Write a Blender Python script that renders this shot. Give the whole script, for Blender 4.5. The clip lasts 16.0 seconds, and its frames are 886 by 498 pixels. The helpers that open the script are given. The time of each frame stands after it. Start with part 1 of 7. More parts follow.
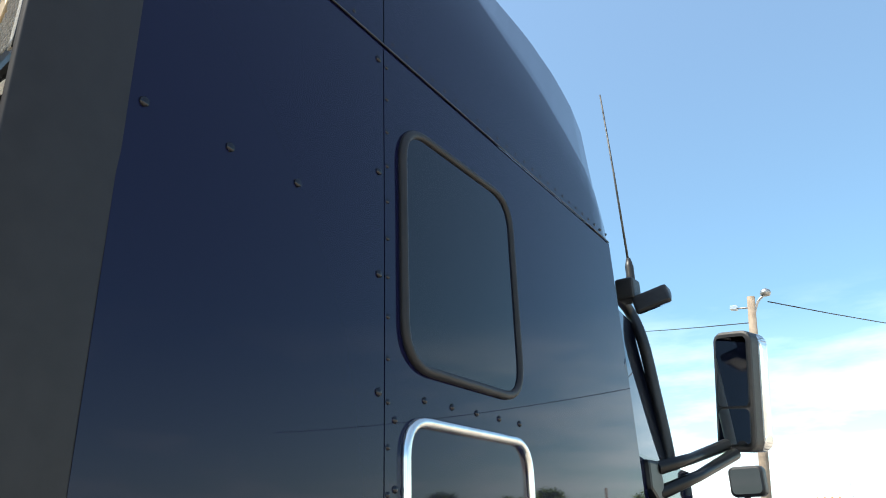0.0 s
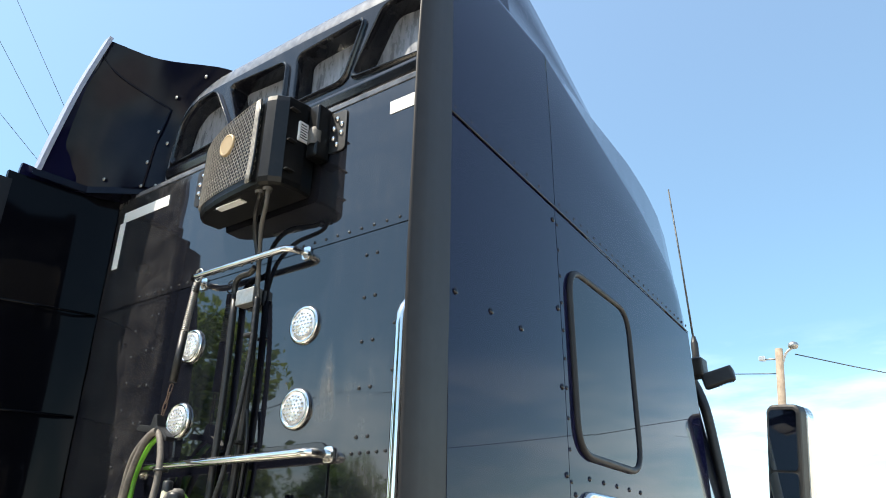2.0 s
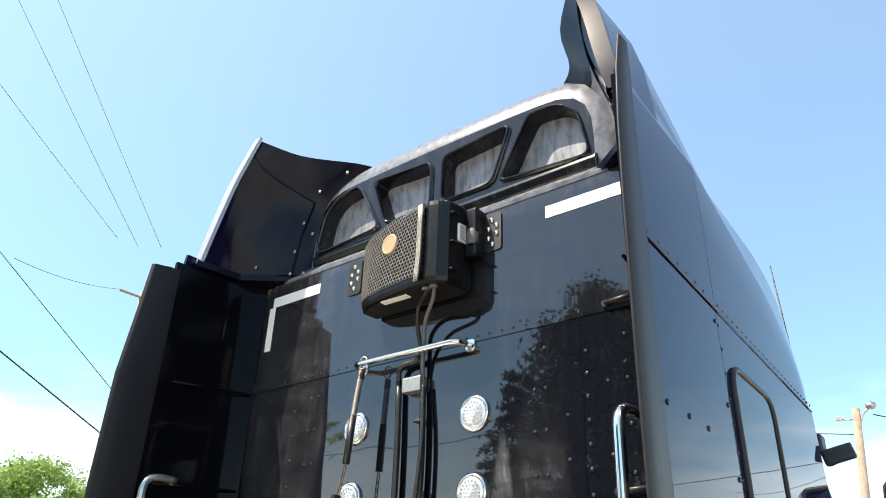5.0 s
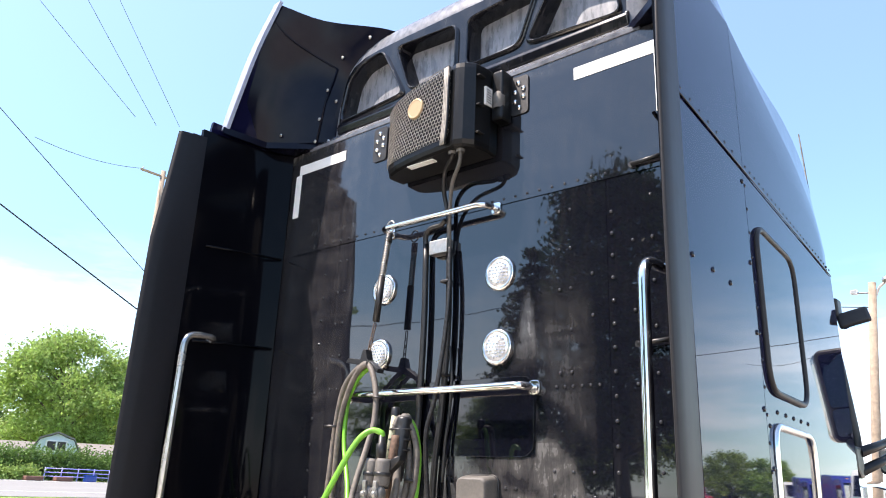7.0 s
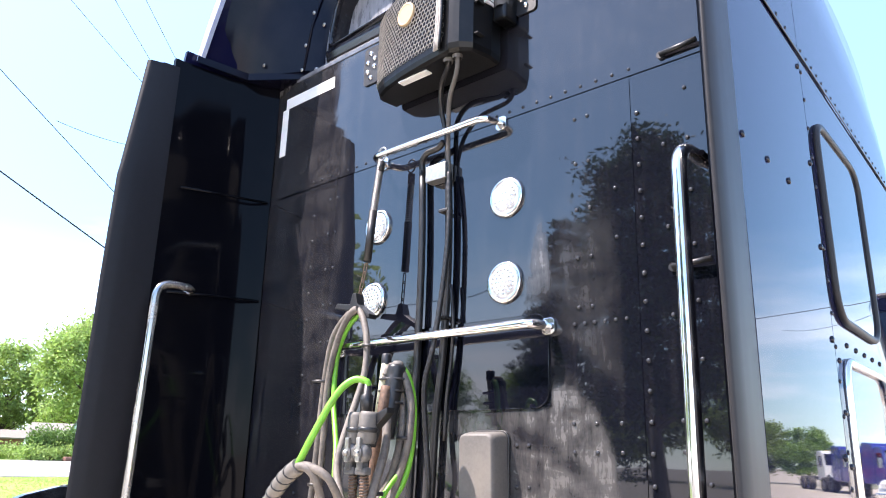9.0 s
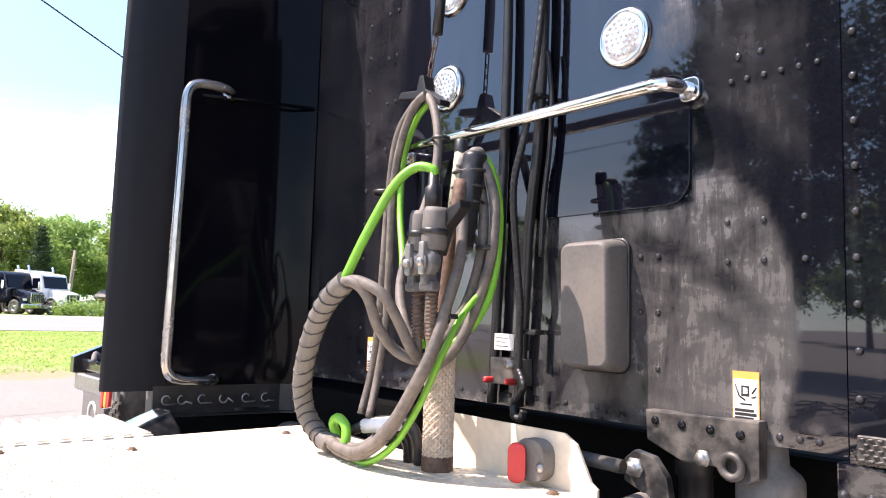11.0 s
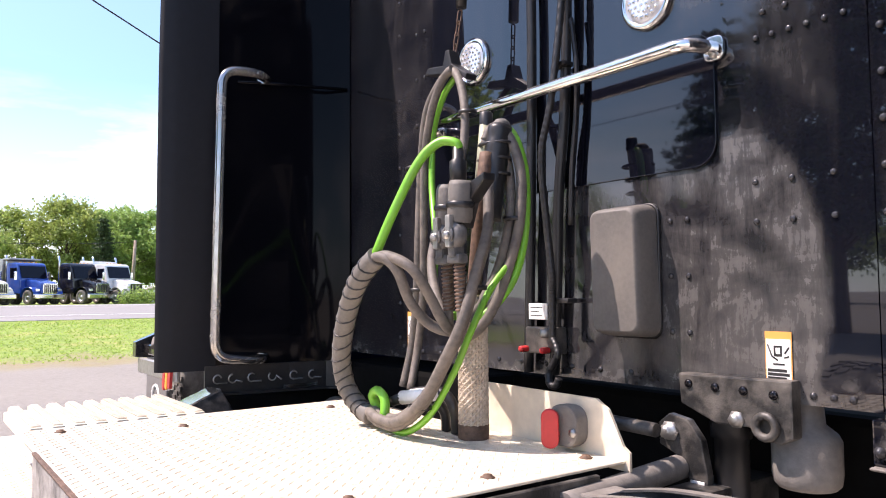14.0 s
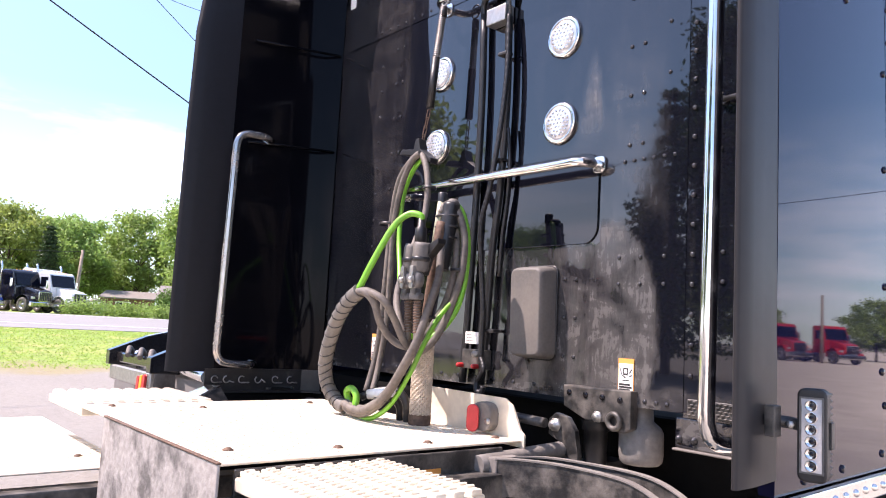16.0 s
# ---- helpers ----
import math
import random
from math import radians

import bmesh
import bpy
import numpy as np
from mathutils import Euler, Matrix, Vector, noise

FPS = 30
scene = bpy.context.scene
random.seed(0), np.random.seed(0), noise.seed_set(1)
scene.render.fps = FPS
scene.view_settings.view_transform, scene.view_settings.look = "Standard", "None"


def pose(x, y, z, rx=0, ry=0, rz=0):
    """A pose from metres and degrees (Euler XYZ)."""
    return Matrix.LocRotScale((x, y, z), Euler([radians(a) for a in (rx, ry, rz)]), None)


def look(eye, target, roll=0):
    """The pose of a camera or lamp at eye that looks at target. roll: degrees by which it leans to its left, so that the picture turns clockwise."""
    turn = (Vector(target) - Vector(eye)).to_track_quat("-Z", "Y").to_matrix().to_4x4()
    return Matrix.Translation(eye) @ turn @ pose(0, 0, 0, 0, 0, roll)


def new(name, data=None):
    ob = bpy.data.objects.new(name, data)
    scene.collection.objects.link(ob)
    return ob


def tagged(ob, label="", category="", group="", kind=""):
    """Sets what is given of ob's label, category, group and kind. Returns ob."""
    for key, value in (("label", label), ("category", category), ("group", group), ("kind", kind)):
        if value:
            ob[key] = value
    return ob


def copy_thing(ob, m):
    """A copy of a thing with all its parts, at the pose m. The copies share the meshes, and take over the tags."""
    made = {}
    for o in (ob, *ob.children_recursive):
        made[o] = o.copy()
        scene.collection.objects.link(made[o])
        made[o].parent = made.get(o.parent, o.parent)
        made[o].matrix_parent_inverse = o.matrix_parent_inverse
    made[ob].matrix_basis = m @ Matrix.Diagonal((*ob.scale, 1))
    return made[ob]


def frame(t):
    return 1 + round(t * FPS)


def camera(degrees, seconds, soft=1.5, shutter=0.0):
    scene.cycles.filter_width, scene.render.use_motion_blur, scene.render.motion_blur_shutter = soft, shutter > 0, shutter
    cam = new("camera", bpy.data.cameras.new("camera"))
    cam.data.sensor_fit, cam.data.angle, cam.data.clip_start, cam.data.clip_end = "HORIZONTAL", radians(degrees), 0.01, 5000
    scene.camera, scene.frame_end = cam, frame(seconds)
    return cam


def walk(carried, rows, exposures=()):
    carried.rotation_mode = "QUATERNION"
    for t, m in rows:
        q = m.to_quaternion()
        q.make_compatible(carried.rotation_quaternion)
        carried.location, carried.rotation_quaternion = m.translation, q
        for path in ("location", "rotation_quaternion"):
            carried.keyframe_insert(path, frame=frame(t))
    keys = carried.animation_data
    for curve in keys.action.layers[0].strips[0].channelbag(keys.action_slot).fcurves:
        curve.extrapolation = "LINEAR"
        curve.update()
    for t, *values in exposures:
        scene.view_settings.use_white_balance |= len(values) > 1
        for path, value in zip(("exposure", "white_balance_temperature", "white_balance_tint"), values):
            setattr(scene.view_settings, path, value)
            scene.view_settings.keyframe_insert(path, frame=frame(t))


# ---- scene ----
cam = camera(61.3, 16.0, 1.0)
PATH = [
    (0, (0.13, 0.036, 1.584), (-0.938, 1.562, 2.314), -1.5),
    (0.5, (0.208, -0.156, 1.56), (-0.861, 1.385, 2.255), -1.3),
    (1, (0.182, -0.383, 1.568), (-0.856, 1.186, 2.247), -1.0),
    (1.5, (0.129, -0.577, 1.579), (-0.843, 1.036, 2.252), -1.9),
    (2, (0.155, -0.729, 1.612), (-0.929, 0.755, 2.402), 1.0),
    (2.5, (0.204, -0.903, 1.597), (-0.973, 0.507, 2.388), 2.3),
    (3, (0.164, -1.027, 1.619), (-1.081, 0.324, 2.409), 1.5),
    (3.5, (0.047, -1.166, 1.645), (-1.155, 0.181, 2.505), 0.2),
    (3.7, (0.024, -1.223, 1.66), (-1.15, 0.133, 2.545), 0.0),
    (5.8, (-0.018, -1.236, 1.647), (-1.161, 0.137, 2.545), 2.8),
    (6, (-0.019, -1.235, 1.637), (-1.188, 0.144, 2.491), 2.8),
    (6.5, (-0.027, -1.249, 1.615), (-1.232, 0.161, 2.362), 2.4),
    (7, (-0.034, -1.259, 1.585), (-1.277, 0.187, 2.191), 2.4),
    (7.5, (-0.041, -1.261, 1.547), (-1.307, 0.221, 1.995), 2.4),
    (8, (-0.079, -1.226, 1.54), (-1.317, 0.296, 1.926), 1.8),
    (8.5, (-0.151, -1.029, 1.557), (-1.386, 0.453, 2.085), 0.9),
    (9, (-0.244, -0.855, 1.539), (-1.552, 0.556, 2.085), 1.5),
    (9.5, (-0.377, -0.707, 1.511), (-1.777, 0.685, 1.833), 1.4),
    (10, (-0.524, -0.567, 1.466), (-1.971, 0.793, 1.706), 2.5),
    (10.2, (-0.564, -0.529, 1.455), (-2.0, 0.841, 1.703), 2.7),
    (12.3, (-0.707, -0.268, 1.441), (-2.4, 0.793, 1.515), -1.1),
    (12.5, (-0.708, -0.268, 1.443), (-2.4, 0.796, 1.526), -1.2),
    (13, (-0.713, -0.26, 1.439), (-2.396, 0.807, 1.607), -0.4),
    (13.5, (-0.696, -0.268, 1.438), (-2.353, 0.84, 1.6), -0.8),
    (14, (-0.617, -0.366, 1.437), (-2.228, 0.812, 1.558), -0.4),
    (14.5, (-0.505, -0.52, 1.423), (-2.006, 0.796, 1.544), 0.6),
    (15, (-0.378, -0.586, 1.47), (-1.842, 0.786, 1.611), 1.6),
    (15.5, (-0.206, -0.668, 1.442), (-1.676, 0.672, 1.653), 2.5),
    (16, (-0.098, -0.791, 1.423), (-1.628, 0.481, 1.631), 3.1),
]
EXPOSURE = [(0, 1.27, 6700, 6), (1, 1.36, 6500, 9), (2, 1.38, 6900, 7), (3.5, 1.62, 7050, 12), (6, 1.54, 7200, 8), (6.5, 1.60, 7050, 11), (7.5, 1.82, 6550, 21), (8.5, 2.12, 6400, 19), (9.5, 2.20, 6520, 23), (10.2, 2.14, 6700, 24), (12.3, 1.42, 6800, 27), (13.5, 1.42, 6800, 28), (14.5, 1.50, 6750, 26), (15.5, 1.64, 6700, 28), (16, 1.64, 6700, 30)]
walk(cam, [(t, look(eye, target, roll)) for t, eye, target, roll in PATH], EXPOSURE)

# ---- world and sun ----
world = bpy.data.worlds.new("sky_world")
scene.world = world
world.use_nodes = True
wn = world.node_tree
wn.nodes.clear()
sky = wn.nodes.new("ShaderNodeTexSky")
sky.sky_type = "NISHITA"
sky.sun_disc = False
SUN_EL, SUN_AZ = 57.0, 218.0          # elevation, compass bearing from +y clockwise, degrees
sky.sun_elevation = radians(SUN_EL)
sky.sun_rotation = radians(SUN_AZ)
sky.air_density, sky.dust_density, sky.ozone_density = 1.0, 0.25, 1.0
# thin white cloud banks low over the horizon
wgeo = wn.nodes.new("ShaderNodeTexCoord")
wsep = wn.nodes.new("ShaderNodeSeparateXYZ")
wmap = wn.nodes.new("ShaderNodeMapping")
wmap.inputs["Scale"].default_value = (1.6, 1.6, 7.0)
wnoise = wn.nodes.new("ShaderNodeTexNoise")
wnoise.inputs["Scale"].default_value = 1.5
wnoise.inputs["Detail"].default_value = 7.0
wnoise.inputs["Roughness"].default_value = 0.6
wramp = wn.nodes.new("ShaderNodeMapRange")
wramp.inputs["From Min"].default_value, wramp.inputs["From Max"].default_value = 0.46, 0.68
wlow = wn.nodes.new("ShaderNodeMapRange")
wlow.inputs["From Min"].default_value, wlow.inputs["From Max"].default_value = 0.29, 0.05
wmul = wn.nodes.new("ShaderNodeMath")
wmul.operation = "MULTIPLY"
wmix = wn.nodes.new("ShaderNodeMix")
wmix.data_type = "RGBA"
wmix.inputs["B"].default_value = (6.2, 6.6, 7.1, 1)
wbg = wn.nodes.new("ShaderNodeBackground")
wbg.inputs["Strength"].default_value = 0.15
wout = wn.nodes.new("ShaderNodeOutputWorld")
wl = wn.links.new
wl(wgeo.outputs["Generated"], wsep.inputs[0])
wl(wgeo.outputs["Generated"], wmap.inputs[0])
wl(wmap.outputs[0], wnoise.inputs["Vector"])
wl(wnoise.outputs[0], wramp.inputs[0])
wl(wsep.outputs[2], wlow.inputs[0])
wl(wramp.outputs[0], wmul.inputs[0])
wl(wlow.outputs[0], wmul.inputs[1])
wl(wmul.outputs[0], wmix.inputs["Factor"])
# clear summer air keeps its blue low over the horizon
wtint = wn.nodes.new("ShaderNodeMix")
wtint.data_type, wtint.blend_type = "RGBA", "MULTIPLY"
wtint.inputs["B"].default_value = (0.42, 0.59, 0.68, 1)
whaze = wn.nodes.new("ShaderNodeMapRange")
whaze.inputs["From Min"].default_value, whaze.inputs["From Max"].default_value = 0.8, 0.15
wl(wsep.outputs[2], whaze.inputs[0])
wl(whaze.outputs[0], wtint.inputs["Factor"])
wclear = wn.nodes.new("ShaderNodeMix")
wclear.data_type, wclear.blend_type = "RGBA", "MULTIPLY"
wclear.inputs["Factor"].default_value = 1.0
wclear.inputs["B"].default_value = (1.05, 1.02, 0.93, 1)
wl(sky.outputs[0], wclear.inputs["A"])
wl(wclear.outputs["Result"], wtint.inputs["A"])
whz = wn.nodes.new("ShaderNodeMix")
whz.data_type = "RGBA"
whz.inputs["B"].default_value = (4.8, 5.5, 6.2, 1)
whf = wn.nodes.new("ShaderNodeMapRange")
whf.inputs["From Min"].default_value, whf.inputs["From Max"].default_value, whf.inputs["To Max"].default_value = 0.26, 0.02, 0.40
wl(wsep.outputs[2], whf.inputs[0])
wl(whf.outputs[0], whz.inputs["Factor"])
wl(wtint.outputs["Result"], whz.inputs["A"])
wl(whz.outputs["Result"], wmix.inputs["A"])
wl(wmix.outputs["Result"], wbg.inputs[0])
wl(wbg.outputs[0], wout.inputs[0])

sun_data = bpy.data.lights.new("sun", "SUN")
sun_data.energy, sun_data.angle, sun_data.color = 3.5, radians(0.53), (1.0, 0.93, 0.83)
sun = new("sun", sun_data)
saz, sel = radians(SUN_AZ), radians(SUN_EL)
sun_from = Vector((math.sin(saz) * math.cos(sel), math.cos(saz) * math.cos(sel), math.sin(sel)))
sun.matrix_world = look(sun_from * 60, (0, 0, 0))

# ---- materials ----


def mat(name, color, rough=0.5, metal=0.0, grain=0.0, grain_scale=200.0, stain=0.0, stain_color=(0.2, 0.17, 0.13), stain_scale=4.0,
        stain_lo=0.5, stain_hi=0.7, bump=0.0, bump_scale=300.0, coat=0.0, stain_rough=0.8, spread=0.0, stretch=(1, 1, 1), spec=0.5, emit=0.0):
    """A node material with grain, a second stain layer, gloss that follows them, and fine relief."""
    m = bpy.data.materials.new(name)
    m.use_nodes = True
    nt = m.node_tree
    b = nt.nodes["Principled BSDF"]
    b.inputs["Metallic"].default_value = metal
    b.inputs["Coat Weight"].default_value = coat
    b.inputs["Coat Roughness"].default_value = 0.03
    b.inputs["Specular IOR Level"].default_value = spec
    co = nt.nodes.new("ShaderNodeTexCoord")
    lk = nt.links.new
    col = nt.nodes.new("ShaderNodeRGB")
    col.outputs[0].default_value = (*color, 1)
    out = col.outputs[0]
    if spread:
        info = nt.nodes.new("ShaderNodeObjectInfo")
        hv = nt.nodes.new("ShaderNodeHueSaturation")
        mr = nt.nodes.new("ShaderNodeMapRange")
        mr.inputs["To Min"].default_value, mr.inputs["To Max"].default_value = 1 - spread, 1 + spread
        lk(info.outputs["Random"], mr.inputs[0])
        lk(mr.outputs[0], hv.inputs["Value"])
        lk(out, hv.inputs["Color"])
        out = hv.outputs[0]
    if grain:
        n = nt.nodes.new("ShaderNodeTexNoise")
        n.inputs["Scale"].default_value, n.inputs["Detail"].default_value = grain_scale, 4
        lk(co.outputs["Object"], n.inputs["Vector"])
        mr = nt.nodes.new("ShaderNodeMapRange")
        mr.inputs["To Min"].default_value, mr.inputs["To Max"].default_value = 1 - grain, 1 + grain
        mr.inputs["From Min"].default_value, mr.inputs["From Max"].default_value = 0.3, 0.7
        hv = nt.nodes.new("ShaderNodeHueSaturation")
        lk(n.outputs[0], mr.inputs[0])
        lk(mr.outputs[0], hv.inputs["Value"])
        lk(out, hv.inputs["Color"])
        out = hv.outputs[0]
    b.inputs["Roughness"].default_value = rough
    if stain:
        mp = nt.nodes.new("ShaderNodeMapping")
        mp.inputs["Scale"].default_value = stretch
        n = nt.nodes.new("ShaderNodeTexNoise")
        n.inputs["Scale"].default_value, n.inputs["Detail"].default_value, n.inputs["Roughness"].default_value = stain_scale, 8, 0.62
        lk(co.outputs["Object"], mp.inputs[0])
        lk(mp.outputs[0], n.inputs["Vector"])
        mr = nt.nodes.new("ShaderNodeMapRange")
        mr.inputs["From Min"].default_value, mr.inputs["From Max"].default_value = stain_lo, stain_hi
        mr.inputs["To Max"].default_value = stain
        lk(n.outputs[0], mr.inputs[0])
        mx = nt.nodes.new("ShaderNodeMix")
        mx.data_type = "RGBA"
        mx.inputs["B"].default_value = (*stain_color, 1)
        lk(mr.outputs[0], mx.inputs["Factor"])
        lk(out, mx.inputs["A"])
        out = mx.outputs["Result"]
        rr = nt.nodes.new("ShaderNodeMapRange")
        rr.inputs["To Min"].default_value, rr.inputs["To Max"].default_value = rough, stain_rough
        lk(mr.outputs[0], rr.inputs[0])
        lk(rr.outputs[0], b.inputs["Roughness"])
        if metal:
            mm = nt.nodes.new("ShaderNodeMapRange")
            mm.inputs["To Min"].default_value, mm.inputs["To Max"].default_value = metal, 0
            lk(mr.outputs[0], mm.inputs[0])
            lk(mm.outputs[0], b.inputs["Metallic"])
    lk(out, b.inputs["Base Color"])
    if bump:
        n = nt.nodes.new("ShaderNodeTexNoise")
        n.inputs["Scale"].default_value, n.inputs["Detail"].default_value = bump_scale, 5
        lk(co.outputs["Object"], n.inputs["Vector"])
        bp = nt.nodes.new("ShaderNodeBump")
        bp.inputs["Strength"].default_value, bp.inputs["Distance"].default_value = bump, 0.01
        lk(n.outputs[0], bp.inputs["Height"])
        lk(bp.outputs[0], b.inputs["Normal"])
    if emit:
        b.inputs["Emission Color"].default_value = (*color, 1)
        b.inputs["Emission Strength"].default_value = emit
    return m


M_SIDE = mat("navy_black_paint", (0.0056, 0.0060, 0.025), 0.022, stain=0.007, stain_color=(0.16, 0.15, 0.14), stain_scale=3, stain_lo=0.5, stain_hi=0.8, stain_rough=0.3, spec=0.24)

def wall_paint():
    """Glossy black paint under road dust: fine vertical runs all over, wiped swirls, and a spray of dirt on the lower part."""
    m = bpy.data.materials.new("dusty_black_paint")
    m.use_nodes = True
    nt, lk = m.node_tree, m.node_tree.links.new
    b = nt.nodes["Principled BSDF"]
    b.inputs["Specular IOR Level"].default_value = 0.85
    co = nt.nodes.new("ShaderNodeTexCoord")

    def noise_of(scale, stretch, detail=8, rough=0.62, warp=0.0):
        mp = nt.nodes.new("ShaderNodeMapping")
        mp.inputs["Scale"].default_value = stretch
        n = nt.nodes.new("ShaderNodeTexNoise")
        n.inputs["Scale"].default_value, n.inputs["Detail"].default_value, n.inputs["Roughness"].default_value, n.inputs["Distortion"].default_value = scale, detail, rough, warp
        lk(co.outputs["Object"], mp.inputs[0])
        lk(mp.outputs[0], n.inputs["Vector"])
        return n.outputs[0]

    def span(src, lo, hi, to0, to1):
        r = nt.nodes.new("ShaderNodeMapRange")
        for k, v in (("From Min", lo), ("From Max", hi), ("To Min", to0), ("To Max", to1)):
            r.inputs[k].default_value = v
        lk(src, r.inputs[0])
        return r.outputs[0]

    def two(op, p, q):
        x = nt.nodes.new("ShaderNodeMath")
        x.operation = op
        lk(p, x.inputs[0])
        lk(q, x.inputs[1])
        return x.outputs[0]

    sep = nt.nodes.new("ShaderNodeSeparateXYZ")
    lk(co.outputs["Object"], sep.inputs[0])
    coat_of_dust = nt.nodes.new("ShaderNodeAttribute")
    coat_of_dust.attribute_name = "dust"
    fine = span(noise_of(38.0, (1, 1, 0.45), 8, 0.72, 0.8), 0.30, 0.72, 0.55, 1.35)
    streak = span(noise_of(11.0, (3.2, 1, 0.55), 10, 0.76), 0.32, 0.68, 0.35, 1.45)
    swirl = span(noise_of(3.2, (0.8, 1, 1.7), 8, 0.62, 2.2), 0.36, 0.62, 0.45, 1.2)
    film = two("MULTIPLY", two("MULTIPLY", coat_of_dust.outputs["Fac"], swirl), two("MULTIPLY", fine, streak))
    film = span(film, 0.0, 1.6, 0.0, 0.40)
    runs = span(noise_of(5.0, (7, 1, 0.5)), 0.52, 0.80, 0.0, 0.03)
    grit = span(noise_of(160.0, (1, 1, 1), 3), 0.58, 0.78, 0.0, 0.03)
    edge = two("MULTIPLY", span(sep.outputs[2], 1.31, 1.23, 0.0, 0.26), span(noise_of(14.0, (1, 1, 1.5)), 0.46, 0.64, 0.0, 1.0))
    dust = two("ADD", two("ADD", runs, film), two("ADD", grit, edge))
    mx = nt.nodes.new("ShaderNodeMix")
    mx.data_type = "RGBA"
    mx.inputs["A"].default_value = (0.0040, 0.0048, 0.0088, 1)
    mx.inputs["B"].default_value = (0.31, 0.292, 0.27, 1)
    lk(dust, mx.inputs["Factor"])
    lk(mx.outputs["Result"], b.inputs["Base Color"])
    lk(span(dust, 0.02, 0.35, 0.02, 0.45), b.inputs["Roughness"])
    return m


M_BACK = wall_paint()
# Pale blue stands in for sky light on the left wing's edge.
M_EDGE = mat("sky_lit_edge", (0.30, 0.34, 0.46), 0.45, spec=0.3, grain=0.08, grain_scale=40, stain=0.3, stain_color=(0.22, 0.24, 0.30), stain_scale=8)
# Near-black that carries the shade under the trucks in its colour.
M_DEEP = mat("underside_shade_black", (0.004, 0.004, 0.004), 0.8, grain=0.3, grain_scale=30, spec=0.1)
M_DUSTLT = mat("pale_dusty_steel", (0.19, 0.175, 0.158), 0.7, grain=0.15, grain_scale=60, stain=0.75, stain_color=(0.09, 0.08, 0.072), stain_scale=5, stain_lo=0.46, stain_hi=0.66, bump=0.1, bump_scale=200)
M_ENDPL = mat("flaking_grey_plate", (0.34, 0.315, 0.29), 0.75, grain=0.2, grain_scale=50, stain=0.8, stain_color=(0.07, 0.065, 0.06), stain_scale=7, stain_lo=0.5, stain_hi=0.62, bump=0.25, bump_scale=60)
# Dust over black; its pale tone also paints sun on the right wing.
M_CAPTOP = mat("dusty_sunlit_fibreglass", (0.030, 0.033, 0.042), 0.20, grain=0.15, grain_scale=90, stain=0.75, stain_color=(0.27, 0.28, 0.31), stain_scale=18, stain_lo=0.12, stain_hi=0.75, stretch=(1.5, 1.5, 1), stain_rough=0.3)
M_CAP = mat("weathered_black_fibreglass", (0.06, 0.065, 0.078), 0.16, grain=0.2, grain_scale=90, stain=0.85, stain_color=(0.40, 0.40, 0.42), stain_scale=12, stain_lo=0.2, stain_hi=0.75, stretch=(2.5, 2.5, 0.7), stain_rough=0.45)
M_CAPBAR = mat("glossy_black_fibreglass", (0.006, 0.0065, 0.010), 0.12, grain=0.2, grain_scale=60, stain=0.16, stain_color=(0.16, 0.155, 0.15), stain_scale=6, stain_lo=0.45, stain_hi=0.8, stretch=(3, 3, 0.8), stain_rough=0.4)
M_WING = mat("black_wing_paint", (0.003, 0.0036, 0.011), 0.16, stain=0.03, stain_color=(0.2, 0.195, 0.19), stain_scale=5, stain_lo=0.4, stain_hi=0.7, stain_rough=0.5, spec=0.14)
M_INNER = mat("black_satin_panel", (0.0022, 0.0024, 0.004), 0.06, stain=0.015, stain_color=(0.12, 0.11, 0.1), stain_scale=5, stain_rough=0.5, spec=0.09)
# Left edge rubber, darkened in colour for the shade on that side.
M_RUBBER = mat("dark_shaded_rubber", (0.0055, 0.0058, 0.0085), 0.5, grain=0.12, grain_scale=40, bump=0.06, bump_scale=500, spec=0.22)
# Same rubber for the right edge, lightened for sun on its rear.
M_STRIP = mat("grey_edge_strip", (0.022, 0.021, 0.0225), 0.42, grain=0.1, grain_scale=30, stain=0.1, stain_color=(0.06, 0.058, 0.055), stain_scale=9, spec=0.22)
M_CHROME = mat("chrome", (0.78, 0.77, 0.75), 0.09, 1.0, stain=0.25, stain_color=(0.4, 0.34, 0.28), stain_scale=18, stain_lo=0.5, stain_hi=0.8, stain_rough=0.45)
M_DULLCHROME = mat("dusty_chrome", (0.46, 0.445, 0.425), 0.15, 1.0, stain=0.4, stain_color=(0.22, 0.195, 0.165), stain_scale=12, stain_lo=0.4, stain_hi=0.7, stain_rough=0.6)
M_STEEL = mat("dull_steel", (0.42, 0.41, 0.39), 0.4, 0.9, grain=0.15, grain_scale=80, stain=0.4, stain_color=(0.2, 0.15, 0.1), stain_scale=20)
M_PLATE = mat("aluminium_plate", (0.74, 0.66, 0.53), 0.42, 0.2, grain=0.12, grain_scale=25, stain=0.5, stain_color=(0.60, 0.50, 0.37), stain_scale=5, stain_lo=0.4, stain_hi=0.7, stain_rough=0.7, bump=0.05, bump_scale=150)
M_BLACKPL = mat("black_plastic", (0.011, 0.011, 0.012), 0.42, grain=0.2, grain_scale=60, stain=0.18, stain_color=(0.09, 0.08, 0.07), stain_scale=8, stain_lo=0.45, stain_hi=0.75, bump=0.1, bump_scale=600)
M_DUSTPL = mat("dusty_grey_plastic", (0.105, 0.098, 0.09), 0.6, grain=0.12, grain_scale=120, stain=0.5, stain_color=(0.21, 0.185, 0.155), stain_scale=6, stain_lo=0.4, stain_hi=0.7, bump=0.1, bump_scale=700)
